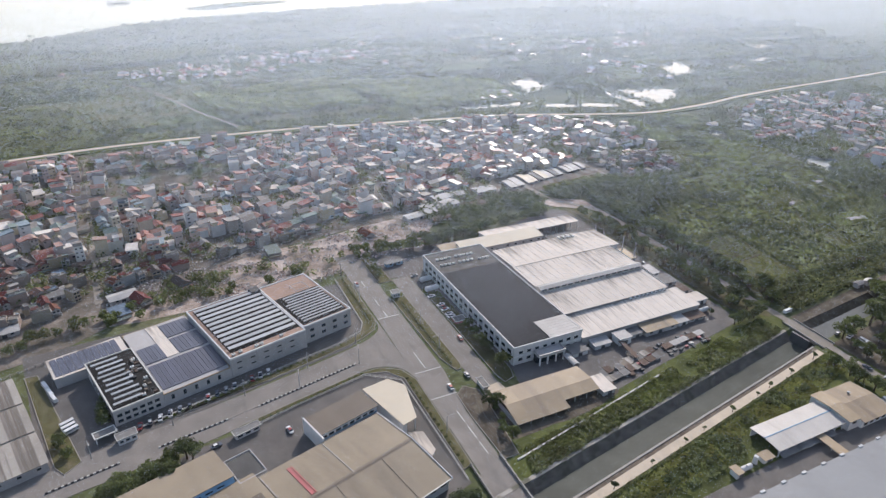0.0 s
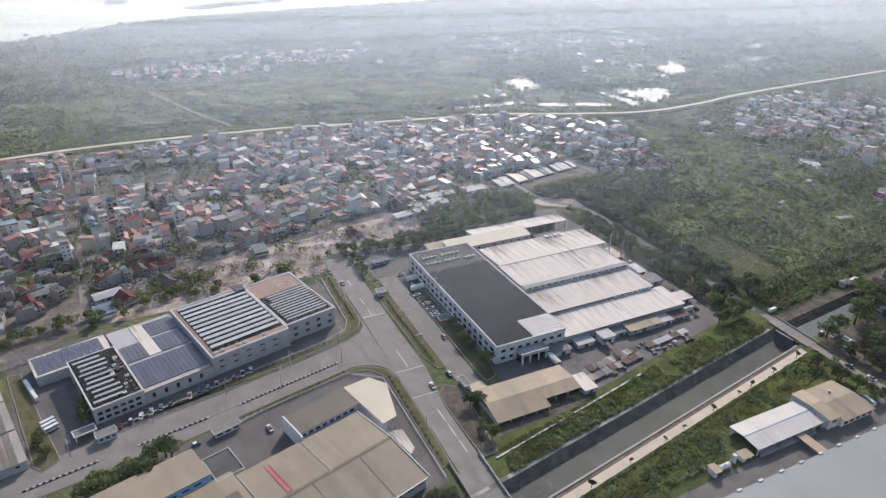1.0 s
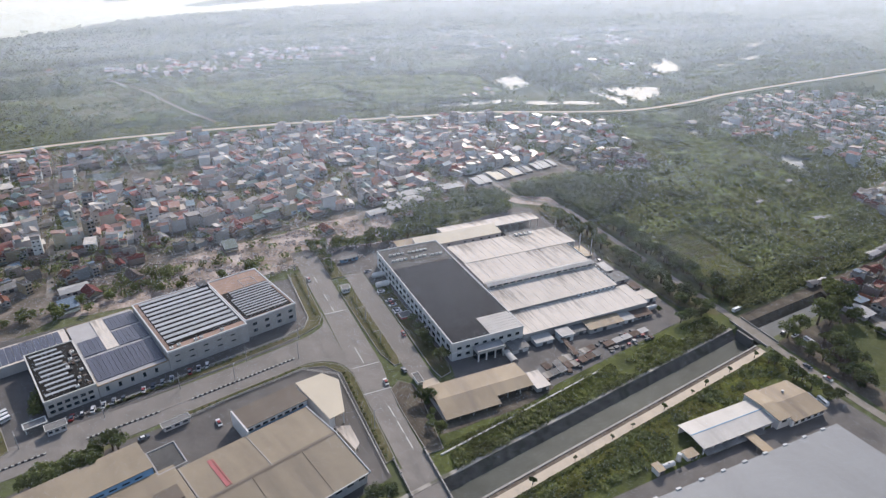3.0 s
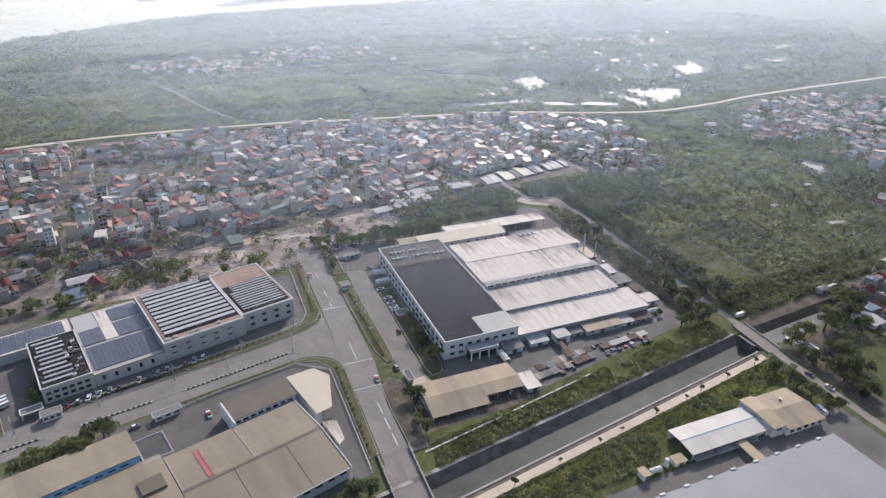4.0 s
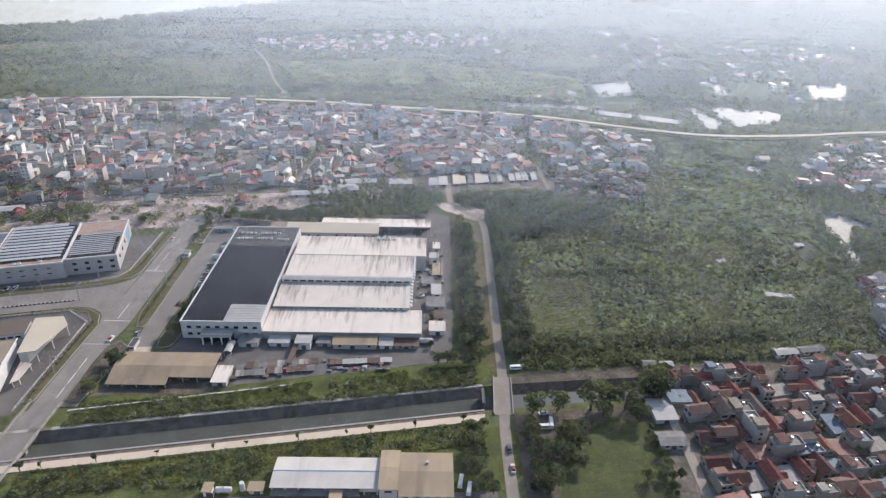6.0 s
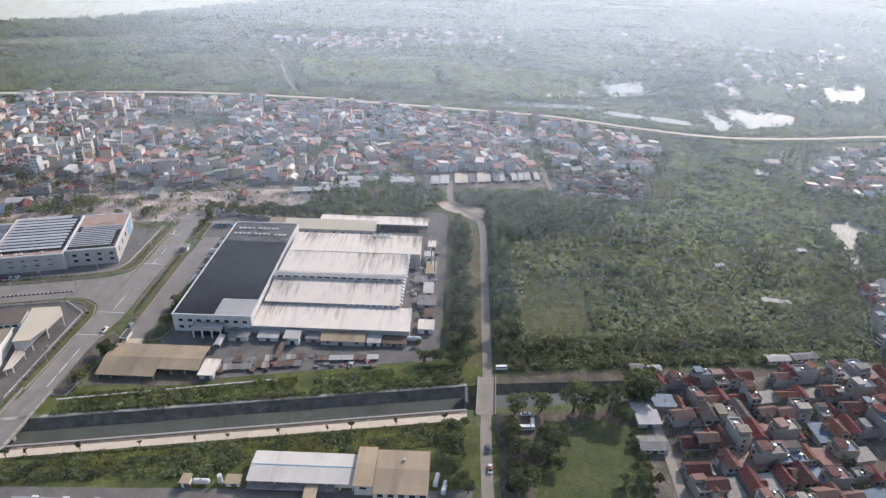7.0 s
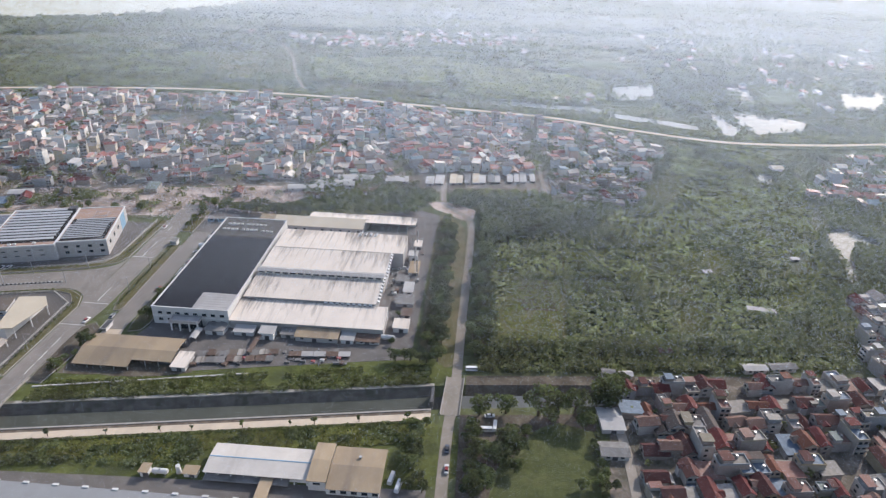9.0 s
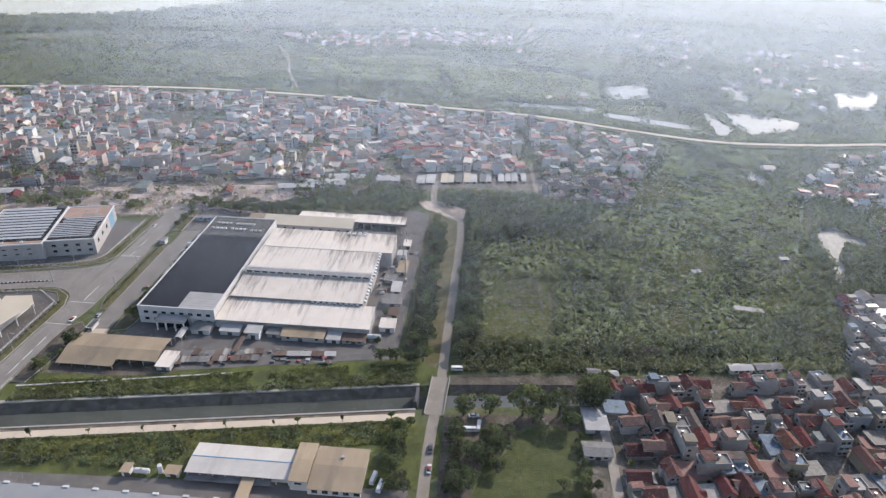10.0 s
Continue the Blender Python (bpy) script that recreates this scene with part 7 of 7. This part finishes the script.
for i in range(11):
    shift = 0.5 * math.sin(i * 1.7)
    part("bed", profile([(i * 0.72, 0), (i * 0.72 + 0.08, 0.08), (i * 0.72 + 0.26, 0.08), (i * 0.72 + 0.34, 0)], 0.6 + shift, 5.0 + 0.3 * math.sin(i * 2.3)), M_EARTH, plot)
clumps("crop_rows", crop_rows, 0.2, 0.09, 7, 0.12, M_SCRUB, "rows of low vegetable crops", 38)
clumps("town_trees", [p for p in fill(TOWN, 1100)] + [p for p in fill(TOWN, 1100, green_quarter)], 0.7, 0.8, 24, 0.2, M_WOOD, "trees between the town houses", 39)
clumps("village_trees", fill(VILLAGE, 150), 0.5, 0.6, 40, 0.15, M_WOOD, "trees between the village houses", 40)
clumps("junction_trees", fill([(27, 36), (30, 39), (29.0, 43.5), (24, 44), (22, 40)], 80) + fill([(33, 38.6), (37, 38.5), (38, 43), (33, 43)], 60), 0.7, 0.8, 34, 0.2, M_WOOD, "trees round the lane junction", 60)
clumps("shed_hedge", fill([(33, 43), (48, 43.4), (48, 46.6), (33, 45.2)], 150), 0.5, 0.4, 26, 0.16, M_WOOD, "low bushes before the long sheds", 66)
clumps("east_gardens", fill([(49.6, 47), (60, 46), (68, 50), (76, 66), (78, 78), (72, 83), (66, 62), (56, 52)], 260), 0.75, 0.8, 30, 0.2, M_WOOD, "gardens between town and plantation", 61)
clumps("pond_village_trees", fill([(99, 20), (150, 18), (152, 44), (120, 46), (100, 50), (104, 36)], 520), 0.9, 0.95, 26, 0.24, M_WOOD, "trees round the houses beyond the pond", 62)
clumps("back_trees", fill([(8, 36), (26, 39), (27, 46), (24, 52), (12, 47), (7, 42)], 170), 0.7, 0.7, 26, 0.2, M_WOOD, "trees between the factory and the town", 53)
clumps("lot_bushes", fill([(-34, 31), (-26, 30.6), (-25, 35), (-33, 36)], 60) + fill([(-42, 28.5), (-14, 29.4), (-7, 34), (5, 37.4), (6, 41), (-10, 40), (-36, 36)], 70, lambda x, y: LOT(x, y) < -0.12), 0.7, 0.6, 24, 0.2, M_WOOD, "bushes at the edge of the cleared lot", 41)

LIGHT = [[(-17, 146), (24, 155), (26, 121), (-10, 119)], [(24, 150), (72, 134), (69, 110), (34, 108)]]
DARK = [(-108, 130), (-52, 147), (-39, 110), (-86, 99)]
MEADOW = [(-134, 158), (-89, 174), (-35, 193), (30, 211), (60, 216), (58, 211), (28, 206), (-35, 187), (-88, 168), (-132, 152)]
LANE = [(-9, 102), (-12, 112), (-17, 124), (-25, 149), (-34, 168)]
on_lane = lambda x, y: any(abs(x - (a[0] + (b[0] - a[0]) * (y - a[1]) / (b[1] - a[1]))) < 1.7 for a, b in zip(LANE, LANE[1:]) if a[1] <= y <= b[1])  # noqa: E731
wild = lambda x, y: dry(x, y) and not on_lane(x, y) and not inside(x, y, MEADOW) and not inside(x, y, DARK) and not any(inside(x, y, p) for p in LIGHT)  # noqa: E731
belt = lambda x, y: wild(x, y) and noise.noise((x * 0.035, y * 0.07, 4.0)) > 0.08  # noqa: E731
FAR = [(-170, 92), (-90, 100), (-34, 106), (20, 103), (60, 96), (92, 86), (130, 90), (230, 100), (300, 200), (240, 300), (60, 318), (-10, 300), (-62, 255), (-90, 222), (-150, 186), (-190, 150)]
# field plots of the plain, with tree belts along some of their edges
plain = {0: [], 1: [], 2: []}
belts = []
y = 107.0
while y < 300:
    d, x = nrng.uniform(7, 15), -190.0
    while x < 260:
        w = nrng.uniform(12, 34)
        cx, cy = x + w / 2, y + d / 2
        if inside(cx, cy + 4, FAR) and inside(x, y, FAR) and inside(x + w, y + d, FAR) and dry(cx, cy):
            k = int(nrng.integers(0, 3))
            plain[k].append([(x + 0.4, y + 0.3), (x + w - 0.4, y + 0.3 + nrng.uniform(-1, 1)), (x + w - 0.4, y + d - 0.3), (x + 0.4, y + d - 0.3)])
            if nrng.random() < 0.55:
                belts += [(x + w * q + nrng.normal() * 0.5, y + nrng.normal() * 0.7) for q in nrng.uniform(0, 1, int(w * 1.1))]
            if nrng.random() < 0.4:
                belts += [(x + nrng.normal() * 0.6, y + d * q) for q in nrng.uniform(0, 1, int(d * 1.2))]
        x += w
    y += d
M_PLOTS = (land("dark_plots", [(0.04, 0.055, 0.028), (0.06, 0.078, 0.038), (0.08, 0.1, 0.05)], 0.15, 1.2), land("green_plots", [(0.085, 0.11, 0.045), (0.11, 0.14, 0.06), (0.14, 0.17, 0.075)], 0.15, 1.2), land("pale_plots", [(0.1, 0.12, 0.06), (0.15, 0.16, 0.085), (0.2, 0.19, 0.12)], 0.15, 1.2))
for k, word in enumerate(("dark green", "fresh green", "pale dry")):
    bm = bmesh.new()
    for pts in plain[k]:
        sheet(pts, 0.03, 0.03, bm)
    tagged(part("far_plots", bm, M_PLOTS[k]), f"{word} field plots on the far plain", "fields", kind="stuff")
clumps("far_groves", [p for p in belts if wild(*p)], 1.2, 0.9, 18, 0.42, M_WOOD, "tree belts between the far fields", 42)
clumps("far_woods", fill(FAR, 1500, belt), 1.6, 1.2, 18, 0.5, M_WOOD, "woods on the far plain", 52)
for i, (pts, k, word) in enumerate(((DARK, 0, "dark orchard"), (LIGHT[0], 1, "fresh green orchard"), (LIGHT[1], 1, "fresh green orchard"), (MEADOW, 2, "pale river meadow"))):
    structure(f"plain_ground_{i + 1}", sheet(pts, 0.036, 0.03), M_PLOTS[k], word + " ground on the plain", "ground")
clumps("light_orchards", fill(LIGHT[0], 1900, lambda x, y: dry(x, y) and not on_lane(x, y)) + fill(LIGHT[1], 2100, dry), 0.55, 0.5, 9, 0.34, M_BANANA, "pale green orchards on the plain", 57)
clumps("dark_orchards", fill(DARK, 2600), 0.6, 0.45, 9, 0.3, M_WOOD, "dark green orchard beyond the dyke", 58)
clumps("far_scrub", fill(FAR, 11000, lambda x, y: wild(x, y) and noise.noise((x * 0.05, y * 0.06, 9.0)) > -0.15), 0.7, 0.4, 7, 0.42, M_WOOD, "low orchards and scrub on the far plain", 43)
edge = []
for outline in PONDS[:5] + PONDS[11:]:
    for (x0, y0), (x1, y1) in zip(outline, outline[1:] + outline[:1]):
        edge += [(x0 + (x1 - x0) * k + nrng.normal() * 0.5, y0 + (y1 - y0) * k + nrng.normal() * 0.5) for k in nrng.uniform(0, 1, int(1 + math.dist((x0, y0), (x1, y1)) * 0.7))]
clumps("pond_edge_trees", [p for p in edge if dry(*p)], 0.55, 0.6, 20, 0.25, M_WOOD, "bushes round the far ponds", 54)
clumps("pond_grove", fill([(87, 104), (93, 108), (102, 116), (105, 132), (97, 142), (88, 136), (87.5, 118)], 330, dry), 1.2, 1.3, 26, 0.34, M_WOOD, "dark grove between the far ponds", 55)
clumps("river_belt", [(x + nrng.normal() * 2.2, y + nrng.normal() * 2.2) for a, b, n in (((-134, 167), (-89, 183), 220), ((-89, 183), (-35, 202), 260), ((-35, 202), (30, 221), 300), ((30, 221), (110, 236), 240)) for q in nrng.uniform(0, 1, n) for x, y in ((a[0] + (b[0] - a[0]) * q, a[1] + (b[1] - a[1]) * q),)], 1.7, 1.9, 22, 0.5, M_WOOD, "long tree belt before the river", 56)
clumps("dyke_trees", [(x + nrng.normal() * 1.2, y + 3.6 + nrng.normal() * 1.0) for x, y in dyke for _ in range(9) if -170 < x < 240], 0.9, 0.8, 22, 0.28, M_WOOD, "line of trees beyond the dyke", 44)
clumps("shore_trees", [(x + nrng.normal() * 6, y - 11 + nrng.normal() * 3) for x, y in river for _ in range(30) if -260 < x < 350], 1.5, 1.0, 16, 0.55, M_WOOD, "tree belt along the river shore", 45)
clumps("east_trees", fill([(98, 48), (170, 38), (180, 84), (112, 78), (98, 74)], 800), 1.0, 1.0, 22, 0.28, M_WOOD, "trees round the eastern village", 46)

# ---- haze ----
def haze_screen(name, y, dense, tint):
    """Haze imitated by an added screen of hair-thin bluish streaks: none at the ground, more above and towards the sun.
    """
    m, n, l = node_set(name + "_lit_streaks")
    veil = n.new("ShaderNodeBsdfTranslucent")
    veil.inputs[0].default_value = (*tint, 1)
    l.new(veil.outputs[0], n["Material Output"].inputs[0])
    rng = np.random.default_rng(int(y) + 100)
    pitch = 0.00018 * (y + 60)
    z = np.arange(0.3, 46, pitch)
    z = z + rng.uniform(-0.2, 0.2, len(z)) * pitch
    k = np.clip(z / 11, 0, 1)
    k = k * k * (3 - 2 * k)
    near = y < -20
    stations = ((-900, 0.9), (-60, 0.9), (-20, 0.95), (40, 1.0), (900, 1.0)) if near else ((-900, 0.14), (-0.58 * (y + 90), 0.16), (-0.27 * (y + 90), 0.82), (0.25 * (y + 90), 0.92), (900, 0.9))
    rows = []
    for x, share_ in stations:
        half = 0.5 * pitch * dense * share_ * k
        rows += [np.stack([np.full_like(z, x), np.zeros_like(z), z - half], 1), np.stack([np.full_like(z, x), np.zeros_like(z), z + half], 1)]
    co = np.stack(rows, 1).reshape(-1, 3)
    first = np.arange(len(z))[:, None] * 10
    quads = np.concatenate([first + np.array([[i, i + 2, i + 3, i + 1]]) for i in (0, 2, 4, 6)])
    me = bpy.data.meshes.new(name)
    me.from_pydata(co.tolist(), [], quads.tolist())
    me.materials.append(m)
    ob = tagged(new(name, me), "screen of hair-thin pale streaks standing in for sunlit haze", "haze", kind="structure")
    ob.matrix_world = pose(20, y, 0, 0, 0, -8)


# added streak screens stand in for haze; its blue tint is their colour
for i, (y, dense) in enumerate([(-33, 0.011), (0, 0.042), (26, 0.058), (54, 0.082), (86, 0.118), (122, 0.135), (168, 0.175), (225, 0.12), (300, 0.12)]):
    haze_screen(f"backdrop_haze_{i + 1}", y, dense, (0.66, 0.79, 1.0) if y < 100 else (0.71, 0.82, 0.98) if y < 200 else (0.77, 0.84, 0.94))
